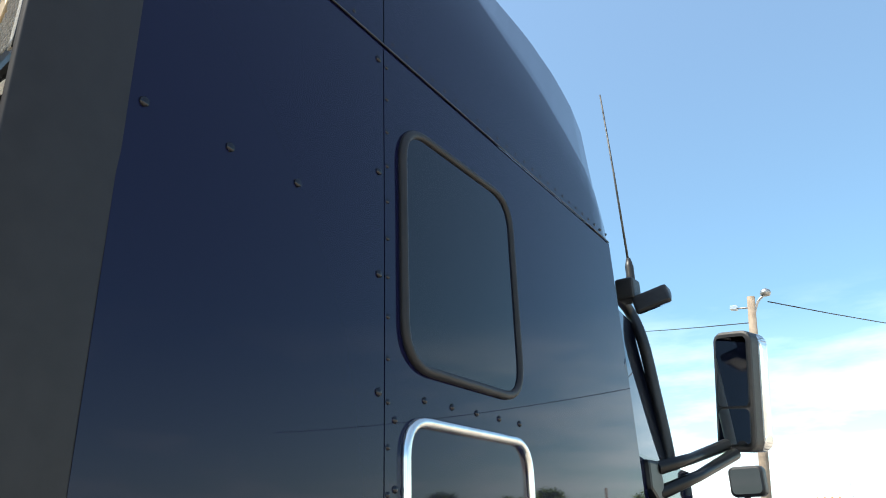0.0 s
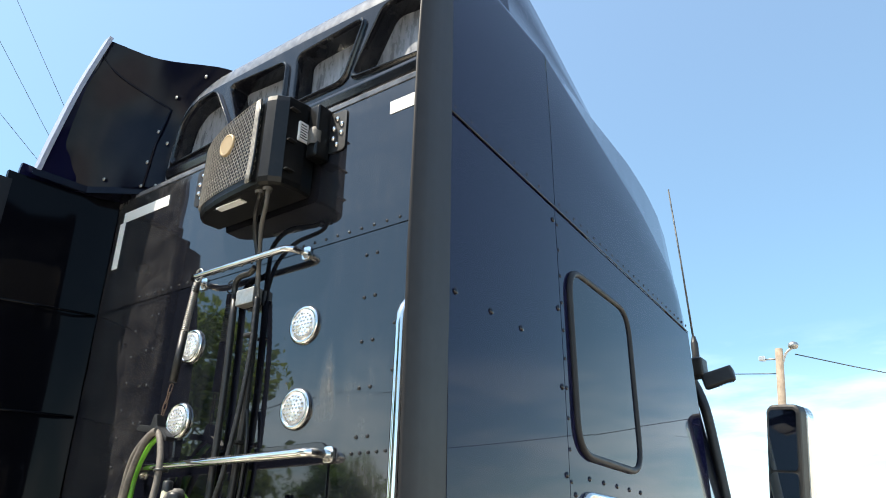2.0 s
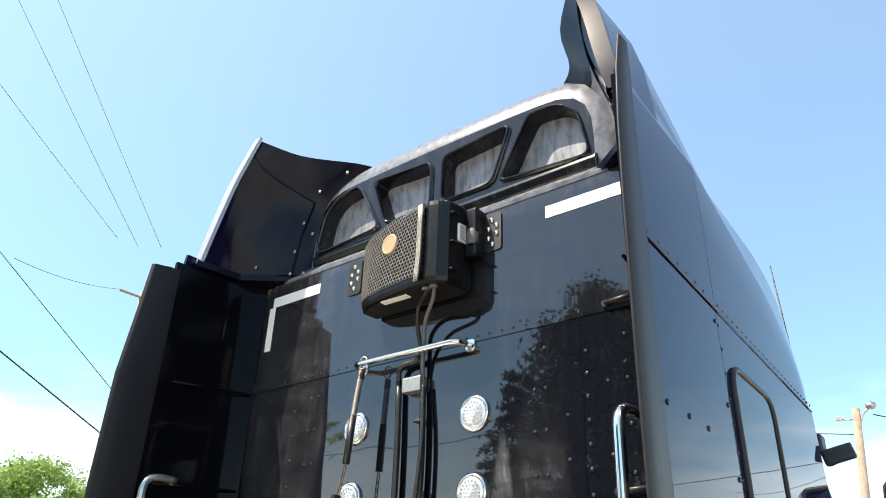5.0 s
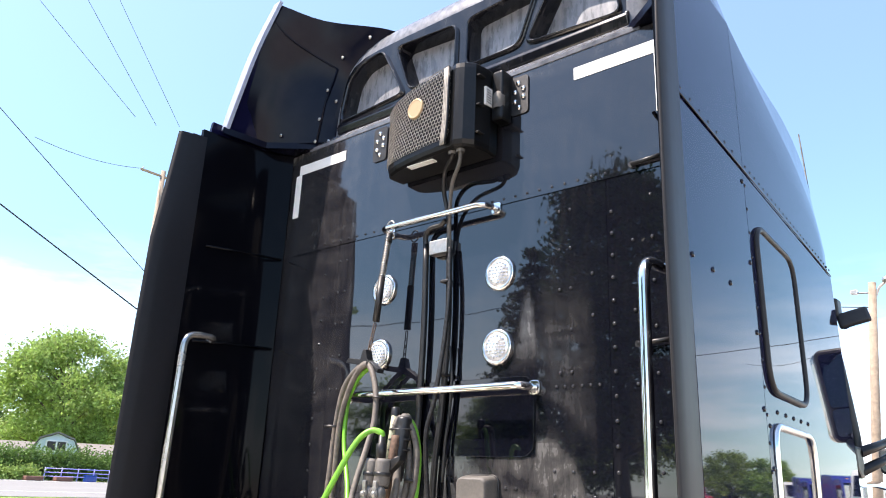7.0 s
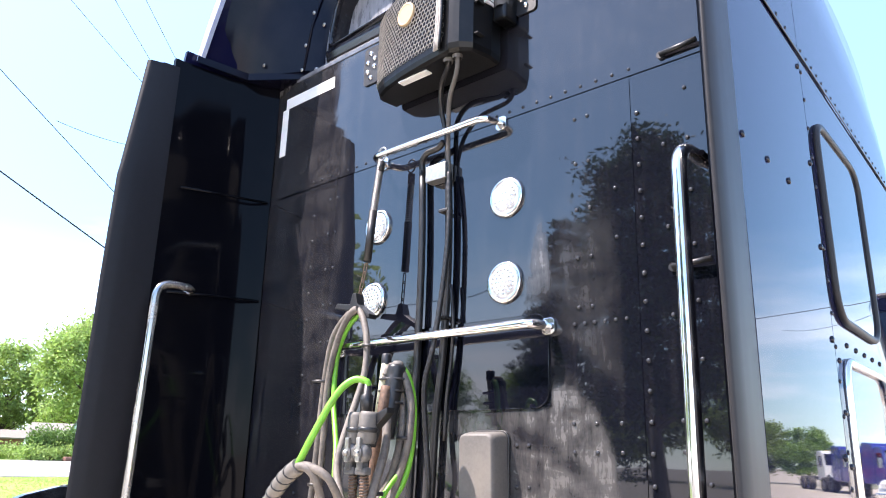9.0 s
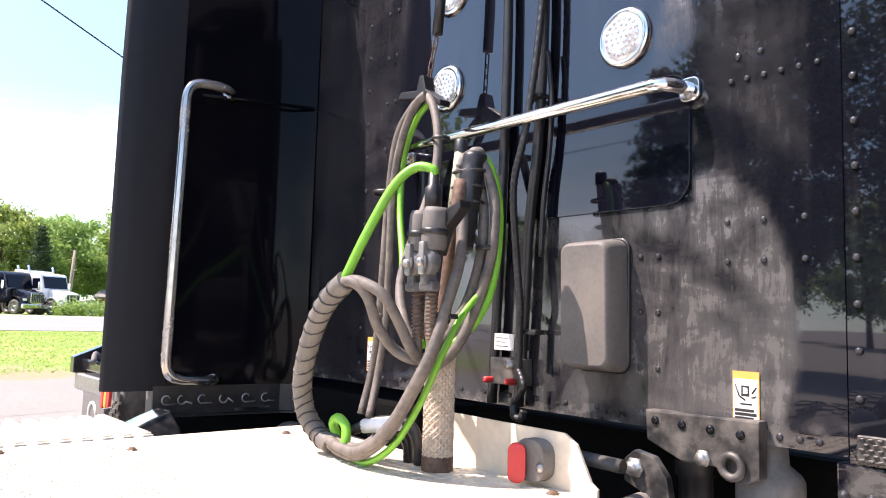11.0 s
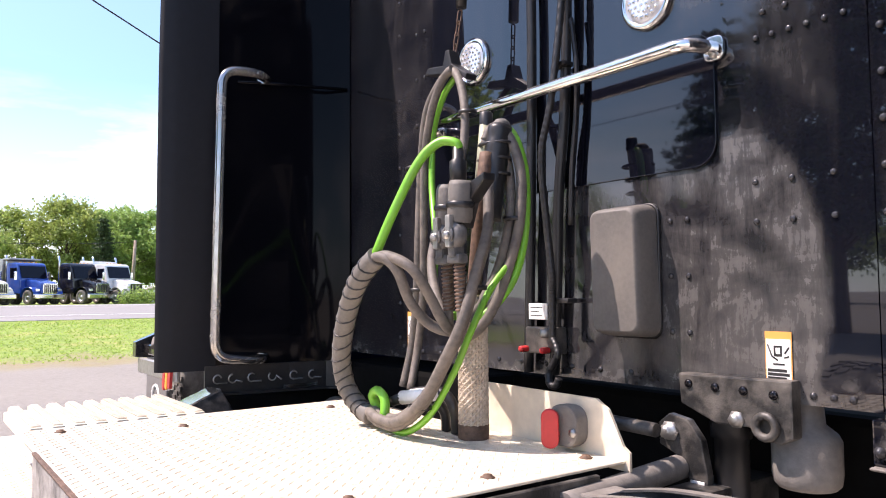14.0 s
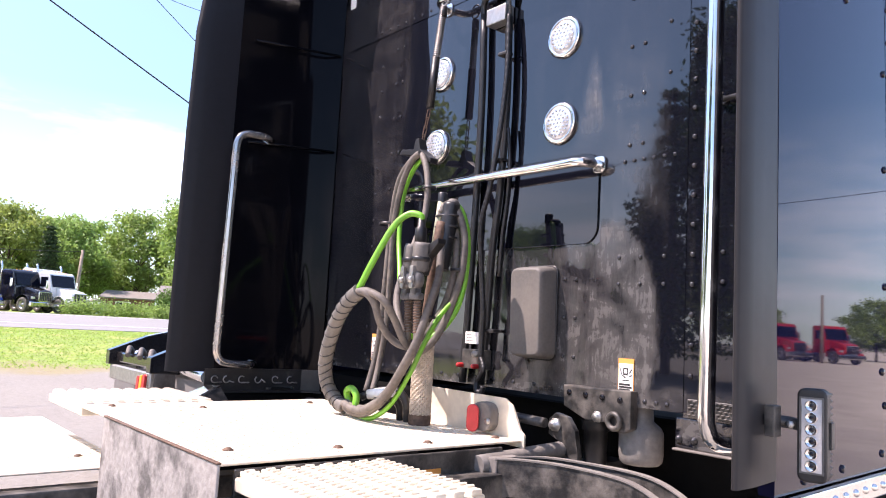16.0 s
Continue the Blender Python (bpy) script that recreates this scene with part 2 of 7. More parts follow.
M_MESHSL = mat("dusty_mesh_sleeve", (0.44, 0.37, 0.29), 0.75, grain=0.2, grain_scale=60, stain=0.4, stain_color=(0.36, 0.31, 0.25), stain_scale=10)
M_FRAME = mat("dusty_black_steel", (0.018, 0.018, 0.018), 0.4, grain=0.25, grain_scale=40, stain=0.5, stain_color=(0.24, 0.215, 0.185), stain_scale=16, stain_lo=0.42, stain_hi=0.68, bump=0.12, bump_scale=250)
M_HOSE = mat("dusty_rubber_hose", (0.105, 0.092, 0.08), 0.62, grain=0.25, grain_scale=90, stain=0.55, stain_color=(0.235, 0.2, 0.165), stain_scale=25, stain_lo=0.42, stain_hi=0.65, bump=0.1, bump_scale=500)
M_GREEN = mat("bright_green_hose", (0.15, 0.43, 0.03), 0.38, grain=0.1, grain_scale=50, stain=0.3, stain_color=(0.2, 0.25, 0.08), stain_scale=20)
M_GLAD = mat("cast_grey_metal", (0.11, 0.108, 0.106), 0.45, 0.3, grain=0.25, grain_scale=60, stain=0.55, stain_color=(0.24, 0.215, 0.185), stain_scale=20, bump=0.1, bump_scale=300)
M_OLIVE = mat("pale_olive_tube", (0.30, 0.31, 0.21), 0.55, grain=0.15, grain_scale=60, stain=0.4, stain_color=(0.22, 0.2, 0.15), stain_scale=20)
M_CABLE = mat("black_cable", (0.012, 0.012, 0.013), 0.4, grain=0.2, grain_scale=90, stain=0.2, stain_color=(0.09, 0.08, 0.07), stain_scale=15)
M_RIVET = mat("rivet_head", (0.03, 0.03, 0.035), 0.12, 0.8)
M_RIVETC = mat("dark_rivet_head", (0.05, 0.05, 0.054), 0.16, 0.35)
M_TAPE = mat("white_reflective_tape", (0.82, 0.81, 0.78), 0.35, grain=0.06, grain_scale=300, stain=0.2, stain_color=(0.6, 0.55, 0.48), stain_scale=12)
M_LENS = mat("clear_lamp_lens", (0.66, 0.67, 0.69), 0.08, 0.55, grain=0.08, grain_scale=300)
M_GOLD = mat("brass_badge", (0.40, 0.29, 0.16), 0.5, 0.3, stain=0.3, stain_scale=30)
M_RED = mat("red_plastic", (0.48, 0.025, 0.025), 0.35, grain=0.1, grain_scale=60)
M_AMBER = mat("amber_lens", (0.8, 0.32, 0.02), 0.2)
M_ORANGE = mat("orange_print", (0.85, 0.36, 0.08), 0.5)
M_WHITE = mat("white_print", (0.8, 0.79, 0.76), 0.5, grain=0.05, grain_scale=100)
M_INK = mat("black_print", (0.02, 0.02, 0.02), 0.5)
M_RUST = mat("rusty_steel", (0.12, 0.072, 0.048), 0.7, 0.2, grain=0.4, grain_scale=80, bump=0.2, bump_scale=300)


def glass_mat(name, color=(0.0045, 0.0055, 0.012)):
    return mat(name, color, 0.02, spec=0.3)


M_DARKGLASS = glass_mat("tinted_glass")
M_MIRROR = mat("mirror_silver", (0.85, 0.87, 0.88), 0.01, 1.0)

# ---- mesh helpers ----


def part(name, bm, material, parent=None, label="", smooth=False):
    """Links a bmesh as one mesh object, under a thing or part where one is given."""
    me = bpy.data.meshes.new(name)
    bmesh.ops.recalc_face_normals(bm, faces=bm.faces)
    if smooth:
        for f in bm.faces:
            f.smooth = True
    bm.to_mesh(me)
    bm.free()
    for mm in material if isinstance(material, (list, tuple)) else (material,):
        me.materials.append(mm)
    ob = new(name, me)
    if parent:
        ob.parent = parent
    if label:
        ob["label"] = label
    return ob


def thing(name, at=(0, 0, 0), label="", category="", group="", kind=""):
    ob = new(name)
    ob.empty_display_size = 0.05
    ob.location = at
    return tagged(ob, label, category, group, kind)


def add_box(bm, x0, y0, z0, x1, y1, z1, bev=0.0, seg=2, m=None, mi=0):
    g = bmesh.ops.create_cube(bm, size=1)
    vs = g["verts"]
    for v in vs:
        v.co = Vector(((x0 + x1) / 2 + v.co.x * (x1 - x0), (y0 + y1) / 2 + v.co.y * (y1 - y0), (z0 + z1) / 2 + v.co.z * (z1 - z0)))
    fs = list({f for v in vs for f in v.link_faces})
    for f in fs:
        f.material_index = mi
    if bev:
        es = list({e for v in vs for e in v.link_edges})
        r = bmesh.ops.bevel(bm, geom=es, offset=bev, segments=seg, profile=0.6, affect="EDGES", material=-1)
        vs = list({v for f in r["faces"] for v in f.verts} | {v for v in vs if v.is_valid})
    if m is not None:
        bmesh.ops.transform(bm, matrix=m, verts=vs)
    return vs


def box(x0, y0, z0, x1, y1, z1, bev=0.0, seg=2):
    bm = bmesh.new()
    add_box(bm, x0, y0, z0, x1, y1, z1, bev, seg)
    return bm


def spline(pts, steps=6, closed=False):
    """Catmull-Rom through the points."""
    p = [Vector(q) for q in pts]
    n = len(p)
    out = []
    rng = range(n if closed else n - 1)
    for i in rng:
        if closed:
            a, b, c, d = p[(i - 1) % n], p[i], p[(i + 1) % n], p[(i + 2) % n]
        else:
            b, c = p[i], p[i + 1]
            a = p[i - 1] if i else b + (b - c)
            d = p[i + 2] if i + 2 < n else c + (c - b)
        for k in range(steps):
            t = k / steps
            out.append(0.5 * (2 * b + (c - a) * t + (2 * a - 5 * b + 4 * c - d) * t * t + (3 * b - a - 3 * c + d) * t ** 3))
    if not closed:
        out.append(p[-1].copy())
    return out


def add_tube(bm, pts, r, n=10, closed=False, caps=True, mi=0, ripple=0.0, ripple_every=2):
    """A round tube along the points; r is a number or one radius per point."""
    m = len(pts)
    rings = []
    up = None
    for i in range(m):
        a = pts[(i - 1) % m] if closed or i else pts[i]
        b = pts[(i + 1) % m] if closed or i < m - 1 else pts[i]
        t = (b - a).normalized()
        if up is None:
            up = t.orthogonal().normalized()
        else:
            up = (up - t * up.dot(t))
            up = up.normalized() if up.length > 1e-6 else t.orthogonal().normalized()
        side = t.cross(up)
        rr = r[i] if isinstance(r, (list, tuple)) else r
        if ripple:
            rr *= 1 + (ripple if (i // ripple_every) % 2 else 0)
        rings.append([bm.verts.new(pts[i] + (up * math.cos(2 * math.pi * k / n) + side * math.sin(2 * math.pi * k / n)) * rr) for k in range(n)])
    for i in range(m if closed else m - 1):
        q, s = rings[i], rings[(i + 1) % m]
        for k in range(n):
            f = bm.faces.new((q[k], q[(k + 1) % n], s[(k + 1) % n], s[k]))
            f.smooth, f.material_index = True, mi
    if caps and not closed:
        for ring in (rings[0][::-1], rings[-1]):
            f = bm.faces.new(ring)
            f.material_index = mi


def tube(pts, r, n=10, steps=6, smooth=True, closed=False):
    bm = bmesh.new()
    add_tube(bm, spline(pts, steps, closed) if smooth else [Vector(p) for p in pts], r, n, closed)
    return bm


def arc_path(pts, rad, seg=5, closed=False):
    """A polyline with its corners rounded."""
    p = [Vector(q) for q in pts]
    n = len(p)
    out = []
    for i in range(n):
        if not closed and i in (0, n - 1):
            out.append(p[i])
            continue
        a, b, c = p[i - 1], p[i], p[(i + 1) % n]
        u, v = (a - b), (c - b)
        d = min(rad, u.length * 0.49, v.length * 0.49)
        s, e = b + u.normalized() * d, b + v.normalized() * d
        for k in range(seg + 1):
            t = k / seg
            out.append((1 - t) ** 2 * s + 2 * t * (1 - t) * b + t * t * e)
    return out


def add_lathe(bm, prof, n=24, m=None, mi=0):
    """A turned shape: prof is (radius, height) about z."""
    rings = []
    for r, h in prof:
        if r < 1e-6:
            rings.append([bm.verts.new((0, 0, h))])
        else:
            rings.append([bm.verts.new((r * math.cos(2 * math.pi * k / n), r * math.sin(2 * math.pi * k / n), h)) for k in range(n)])
    for a, b in zip(rings, rings[1:]):
        for k in range(n):
            k2 = (k + 1) % n
            if len(a) == 1 and len(b) == 1:
                continue
            vs = (a[0], b[k2], b[k]) if len(a) == 1 else (a[k], a[k2], b[0]) if len(b) == 1 else (a[k], a[k2], b[k2], b[k])
            f = bm.faces.new(vs)
            f.smooth, f.material_index = True, mi
    if m is not None:
        bmesh.ops.transform(bm, matrix=m, verts=[v for ring in rings for v in ring])


def lathe(prof, n=24, m=None):
    bm = bmesh.new()
    add_lathe(bm, prof, n, m)
    return bm


def add_prism(bm, outline, axis, lo, hi, mi=0):
    """A closed outline of 2D points pushed along an axis (0 x, 1 y, 2 z)."""
    def at(p, h):
        q = list(p)
        q.insert(axis, h)
        return Vector(q)
    a = [bm.verts.new(at(p, lo)) for p in outline]
    b = [bm.verts.new(at(p, hi)) for p in outline]
    n = len(outline)
    fs = [bm.faces.new(a[::-1]), bm.faces.new(b)]
    for k in range(n):
        fs.append(bm.faces.new((a[k], a[(k + 1) % n], b[(k + 1) % n], b[k])))
    for f in fs:
        f.material_index = mi
    return fs


def prism(outline, axis, lo, hi, bev=0.0):
    bm = bmesh.new()
    add_prism(bm, outline, axis, lo, hi)
    if bev:
        bmesh.ops.recalc_face_normals(bm, faces=bm.faces)
        bmesh.ops.bevel(bm, geom=bm.edges[:], offset=bev, segments=2, profile=0.6, affect="EDGES")
    return bm


def add_sheet(bm, rows, thick=None, mi=0, smooth=True):
    """A skin through a grid of points; thick is a vector by which a second skin lies behind it."""
    g = [[bm.verts.new(p) for p in row] for row in rows]
    fs = []
    nr, nc = len(g), len(g[0])
    for i in range(nr - 1):
        for j in range(nc - 1):
            fs.append(bm.faces.new((g[i][j], g[i][j + 1], g[i + 1][j + 1], g[i + 1][j])))
    rim = []
    if thick is not None:
        tv = Vector(thick)
        h = [[bm.verts.new(v.co + tv) for v in row] for row in g]
        for i in range(nr - 1):
            for j in range(nc - 1):
                fs.append(bm.faces.new((h[i][j], h[i + 1][j], h[i + 1][j + 1], h[i][j + 1])))
        border = [(i, 0) for i in range(nr)] + [(nr - 1, j) for j in range(1, nc)] + [(i, nc - 1) for i in range(nr - 2, -1, -1)] + [(0, j) for j in range(nc - 2, 0, -1)]
        a = [bm.verts.new(g[i][j].co) for i, j in border]
        c = [bm.verts.new(h[i][j].co) for i, j in border]
        for k in range(len(border)):
            q = (k + 1) % len(border)
            rim.append(bm.faces.new((a[k], a[q], c[q], c[k])))
    for f in fs:
        f.smooth, f.material_index = smooth, mi
    return fs


def round_rect(w, h, r, seg=5):
    """Outline of a rounded rectangle about the origin."""
    out = []
    for cx, cy, a0 in ((w / 2 - r, h / 2 - r, 0), (-w / 2 + r, h / 2 - r, 90), (-w / 2 + r, -h / 2 + r, 180), (w / 2 - r, -h / 2 + r, 270)):
        for k in range(seg + 1):
            a = radians(a0 + 90 * k / seg)
            out.append((cx + r * math.cos(a), cy + r * math.sin(a)))
    return out


def add_dome(bm, m, r=0.009, h=0.005, n=8, mi=0):
    add_lathe(bm, [(r, 0), (r * 0.92, h * 0.5), (r * 0.55, h * 0.9), (0, h)], n, m, mi)


FACE_BACK = Matrix.Rotation(radians(90), 4, "X")      # local z looks along -y
FACE_RIGHT = Matrix.Rotation(radians(90), 4, "Y")     # local z looks along +x


def on_back(x, z, y=0.955):
    return Matrix.Translation((x, y, z)) @ FACE_BACK


def on_right(y, z, x=-0.75):
    return Matrix.Translation((x, y, z)) @ FACE_RIGHT

# ---- ground ----
MX = -3.9                                              # mirror: x -> MX - x, the truck's middle lies at x = -1.95


def ground_z(x):
    """The lot is level and rises a little towards the road on the left."""
    t = min(max((-x - 17) / 15, 0), 1)
    u = min(max((-x - 33) / 20, 0), 1)
    return 0.42 * t * t * (3 - 2 * t) + 0.5 * u


def ground_material():
    m = bpy.data.materials.new("gravel_grass_ground")
    m.use_nodes = True
    nt, lk = m.node_tree, m.node_tree.links.new
    b = nt.nodes["Principled BSDF"]
    b.inputs["Roughness"].default_value = 0.9
    co = nt.nodes.new("ShaderNodeTexCoord")
    sep = nt.nodes.new("ShaderNodeSeparateXYZ")
    lk(co.outputs["Object"], sep.inputs[0])

    def noise_at(scale, detail=6, rough=0.6):
        n = nt.nodes.new("ShaderNodeTexNoise")
        n.inputs["Scale"].default_value, n.inputs["Detail"].default_value, n.inputs["Roughness"].default_value = scale, detail, rough
        lk(co.outputs["Object"], n.inputs["Vector"])
        return n.outputs[0]

    def ramp(src, stops):
        r = nt.nodes.new("ShaderNodeValToRGB")
        while len(r.color_ramp.elements) < len(stops):
            r.color_ramp.elements.new(0.5)
        for e, (p, c) in zip(r.color_ramp.elements, stops):
            e.position, e.color = p, (*c, 1)
        lk(src, r.inputs[0])
        return r.outputs[0]

    def mixed(f, a, c):
        x = nt.nodes.new("ShaderNodeMix")
        x.data_type = "RGBA"
        lk(f, x.inputs["Factor"]), lk(a, x.inputs["A"]), lk(c, x.inputs["B"])
        return x.outputs["Result"]

    def math_node(op, a, c):
        x = nt.nodes.new("ShaderNodeMath")
        x.operation = op
        for k, v in ((0, a), (1, c)):
            if isinstance(v, (int, float)):
                x.inputs[k].default_value = v
            else:
                lk(v, x.inputs[k])
        return x.outputs[0]

    gravel = ramp(noise_at(9, 12, 0.85), [(0.3, (0.08, 0.076, 0.068)), (0.45, (0.205, 0.192, 0.17)), (0.6, (0.27, 0.253, 0.224)), (0.75, (0.42, 0.397, 0.355))])
    patch = ramp(noise_at(0.35, 4), [(0.35, (0.20, 0.184, 0.158)), (0.65, (0.275, 0.253, 0.218))])
    half = nt.nodes.new("ShaderNodeValue")
    half.outputs[0].default_value = 0.35
    lot = mixed(half.outputs[0], gravel, patch)
    sand = ramp(noise_at(0.8, 9, 0.7), [(0.3, (0.48, 0.41, 0.33)), (0.7, (0.66, 0.58, 0.475))])
    dry = nt.nodes.new("ShaderNodeMapRange")
    dry.inputs["From Min"].default_value, dry.inputs["From Max"].default_value = 0.5, 4.5
    lk(math_node("ADD", sep.outputs[0], math_node("MULTIPLY", noise_at(0.25, 6), 3.0)), dry.inputs[0])
    lot = mixed(dry.outputs[0], lot, sand)
    grass = ramp(noise_at(3.0, 10, 0.75), [(0.3, (0.10, 0.165, 0.024)), (0.5, (0.175, 0.265, 0.042)), (0.7, (0.29, 0.35, 0.075))])
    bare = nt.nodes.new("ShaderNodeMapRange")
    bare.inputs["From Min"].default_value, bare.inputs["From Max"].default_value, bare.inputs["To Max"].default_value = 0.50, 0.66, 0.75
    lk(noise_at(0.55, 9, 0.7), bare.inputs[0])
    grass = mixed(bare.outputs[0], grass, ramp(noise_at(4.0, 8, 0.7), [(0.3, (0.26, 0.25, 0.07)), (0.7, (0.42, 0.37, 0.14))]))
    edge = math_node("ADD", sep.outputs[0], math_node("MULTIPLY", noise_at(0.5, 8, 0.7), 7.0))
    f = nt.nodes.new("ShaderNodeMapRange")
    f.inputs["From Min"].default_value, f.inputs["From Max"].default_value = -15.6, -17.0
    lk(edge, f.inputs[0])
    open_end = nt.nodes.new("ShaderNodeMapRange")
    open_end.inputs["From Min"].default_value, open_end.inputs["From Max"].default_value = -20.0, -13.0
    lk(math_node("ADD", sep.outputs[1], math_node("MULTIPLY", noise_at(0.3, 6), 4.0)), open_end.inputs[0])
    g = nt.nodes.new("ShaderNodeMapRange")
    g.inputs["From Min"].default_value, g.inputs["From Max"].default_value = -13.4, -15.2
    lk(edge, g.inputs[0])
    straw = ramp(noise_at(5.0, 10, 0.75), [(0.3, (0.18, 0.15, 0.08)), (0.5, (0.25, 0.21, 0.12)), (0.7, (0.19, 0.22, 0.07))])
    lk(mixed(math_node("MULTIPLY", f.outputs[0], open_end.outputs[0]), mixed(math_node("MULTIPLY", g.outputs[0], open_end.outputs[0]), lot, straw), grass), b.inputs["Base Color"])
    bp = nt.nodes.new("ShaderNodeBump")
    bp.inputs["Strength"].default_value, bp.inputs["Distance"].default_value = 0.6, 0.04
    lk(noise_at(16, 10, 0.8), bp.inputs["Height"])
    lk(bp.outputs[0], b.inputs["Normal"])
    return m


bm = bmesh.new()
xs = [-1500, -500, -200, -120, -80] + [-60 + 1.0 * k for k in range(50)] + [-8, -6, -5, -4.4, -4.2, -4.0, -3.8, -3.6, -3.4, -3.2, -2, 0, 20, 60, 150, 500, 1500]
ys = [-1500, -400, -100, -40, -15, 0, 15, 40, 100, 400, 1500]
add_sheet(bm, [[Vector((x, y, ground_z(x))) for y in ys] for x in xs])
tagged(part("ground", bm, ground_material()), "dry gravel lot running into a mown grass verge", "ground", kind="structure")

M_ASPHALT = mat("grey_asphalt", (0.21, 0.205, 0.2), 0.85, grain=0.18, grain_scale=30, stain=0.3, stain_color=(0.3, 0.29, 0.27), stain_scale=0.4, bump=0.2, bump_scale=60)
M_LINE = mat("white_road_paint", (0.75, 0.75, 0.72), 0.6, grain=0.1, grain_scale=5)
bm = bmesh.new()
add_sheet(bm, [[Vector((x, y, ground_z(x) + 0.02)) for y in (-45, -20, 0, 100, 600)] for x in (-53, -46, -40, -35)], thick=(0, 0, -0.06))
road = tagged(part("road", bm, M_ASPHALT), "pale grey asphalt road beside the grass", "road", kind="structure")
for x in (-39.0, -51.6):
    z = ground_z(x) + 0.02
    bm = prism([(x - 0.1, z + 0.0065), (x + 0.1, z + 0.0015), (x + 0.1, z + 0.0075), (x - 0.1, z + 0.0125)], 1, -45, 600)
    part("road_line", bm, M_LINE, road, "white painted edge line")

# ---- the truck: walls of the sleeper ----
truck = thing("semi_truck", (0, 0, 0), "black sleeper-cab highway truck with dusty glossy paint, parked on gravel", "truck")
BY = 0.955                                             # the back wall
SX = -0.75                                             # the right side
LX = MX - SX
SEAM = 2.635


def seam(y):
    """Height of the joint between side and roof, falling a little to the front."""
    return 2.650 - 0.016 * y


def inset(y):
    """The sides draw in towards the front."""
    return 0.055 * (y - 0.7)


def side_front(z):
    """Where the sleeper side ends towards the cab door."""
    return 2.52 + 0.06 * (2.62 - z)


def between(table, y):
    """Straight steps from row to row of a small table."""
    return float(np.interp(y, [a for a, b in table], [b for a, b in table]))


# where road dust has settled on the back wall: a fan beside the lamps, a round-edged patch low down, runs under the tape
DUST_EDGE = [(1.24, -1.31), (1.31, -1.30), (1.38, -1.28), (1.47, -1.28), (1.56, -1.29), (1.62, -1.31), (1.69, -1.35), (1.74, -1.41), (1.77, -1.46), (1.80, -1.52)]
WIPED_ARC = [(-1.56, 2.04), (-1.50, 1.90), (-1.42, 1.84), (-1.33, 1.76), (-1.26, 1.67), (-1.235, 1.5)]
WIPED_LOW = [(-1.60, 1.63), (-1.48, 1.575), (-1.40, 1.525), (-1.345, 1.475)]
WIPED_MORE = [(-1.60, 1.53), (-1.50, 1.47), (-1.42, 1.46), (-1.36, 1.40)]


def soft(t):
    t = min(max(t, 0), 1)
    return t * t * (3 - 2 * t)


def off_line(p, line):
    """Distance of a point from a bent line."""
    best = 9.0
    for (ax, az), (bx, bz) in zip(line, line[1:]):
        dx, dz = bx - ax, bz - az
        f = min(max(((p[0] - ax) * dx + (p[1] - az) * dz) / (dx * dx + dz * dz), 0), 1)
        best = min(best, math.hypot(p[0] - ax - f * dx, p[1] - az - f * dz))
    return best


def dust_at(x, z):
    n = noise.noise(Vector((x * 3.0, 0.3, z * 3.0)))
    xr = float(np.interp(z, [a for a, b in DUST_EDGE], [b for a, b in DUST_EDGE])) + 0.012 * n
    low = soft((xr - x) / 0.03 + 0.5) * soft((1.79 - z) / 0.05) * (0.30 + 0.70 * soft((x + 1.80) / 0.36)) * (0.35 + 0.65 * soft((x + 2.1) / 0.2))
    if x < -1.485:
        low *= soft((1.70 - z) / 0.02)
    low *= 1 - 0.62 * soft(1 - off_line((x, z), WIPED_LOW) / 0.045) - 0.3 * soft(1 - off_line((x, z), WIPED_MORE) / 0.035)
    f = (2.37 - z) / 0.33
    fan = 0.0
    if 0 < f < 1.25:
        left, right = -1.52 - 0.085 * f, -1.52 + 0.068 * f
        fan = 0.75 * soft((x - left) / 0.05) * soft((right - x) / 0.04) * soft(f / 0.35) * soft((1.25 - f) / 0.4)
    veil = 0.30 * soft((x + 1.50) / 0.06) * soft((-1.24 - x) / 0.08) * soft((2.42 - z) / 0.4) * soft((z - 1.70) / 0.1)
    wiped = 1 - 0.93 * soft(1.35 - off_line((x, z), WIPED_ARC) / 0.045)
    side = 0.22 * soft((-2.44 - x + 0.05 * n) / 0.06) * soft((z - 1.5) / 0.5)
    upper = 0.10 * soft((z - 2.64) / 0.01) + 0.5 * soft((z - 3.12) / 0.09)
    return max(low * wiped, fan, veil * wiped) + side + upper + 0.02


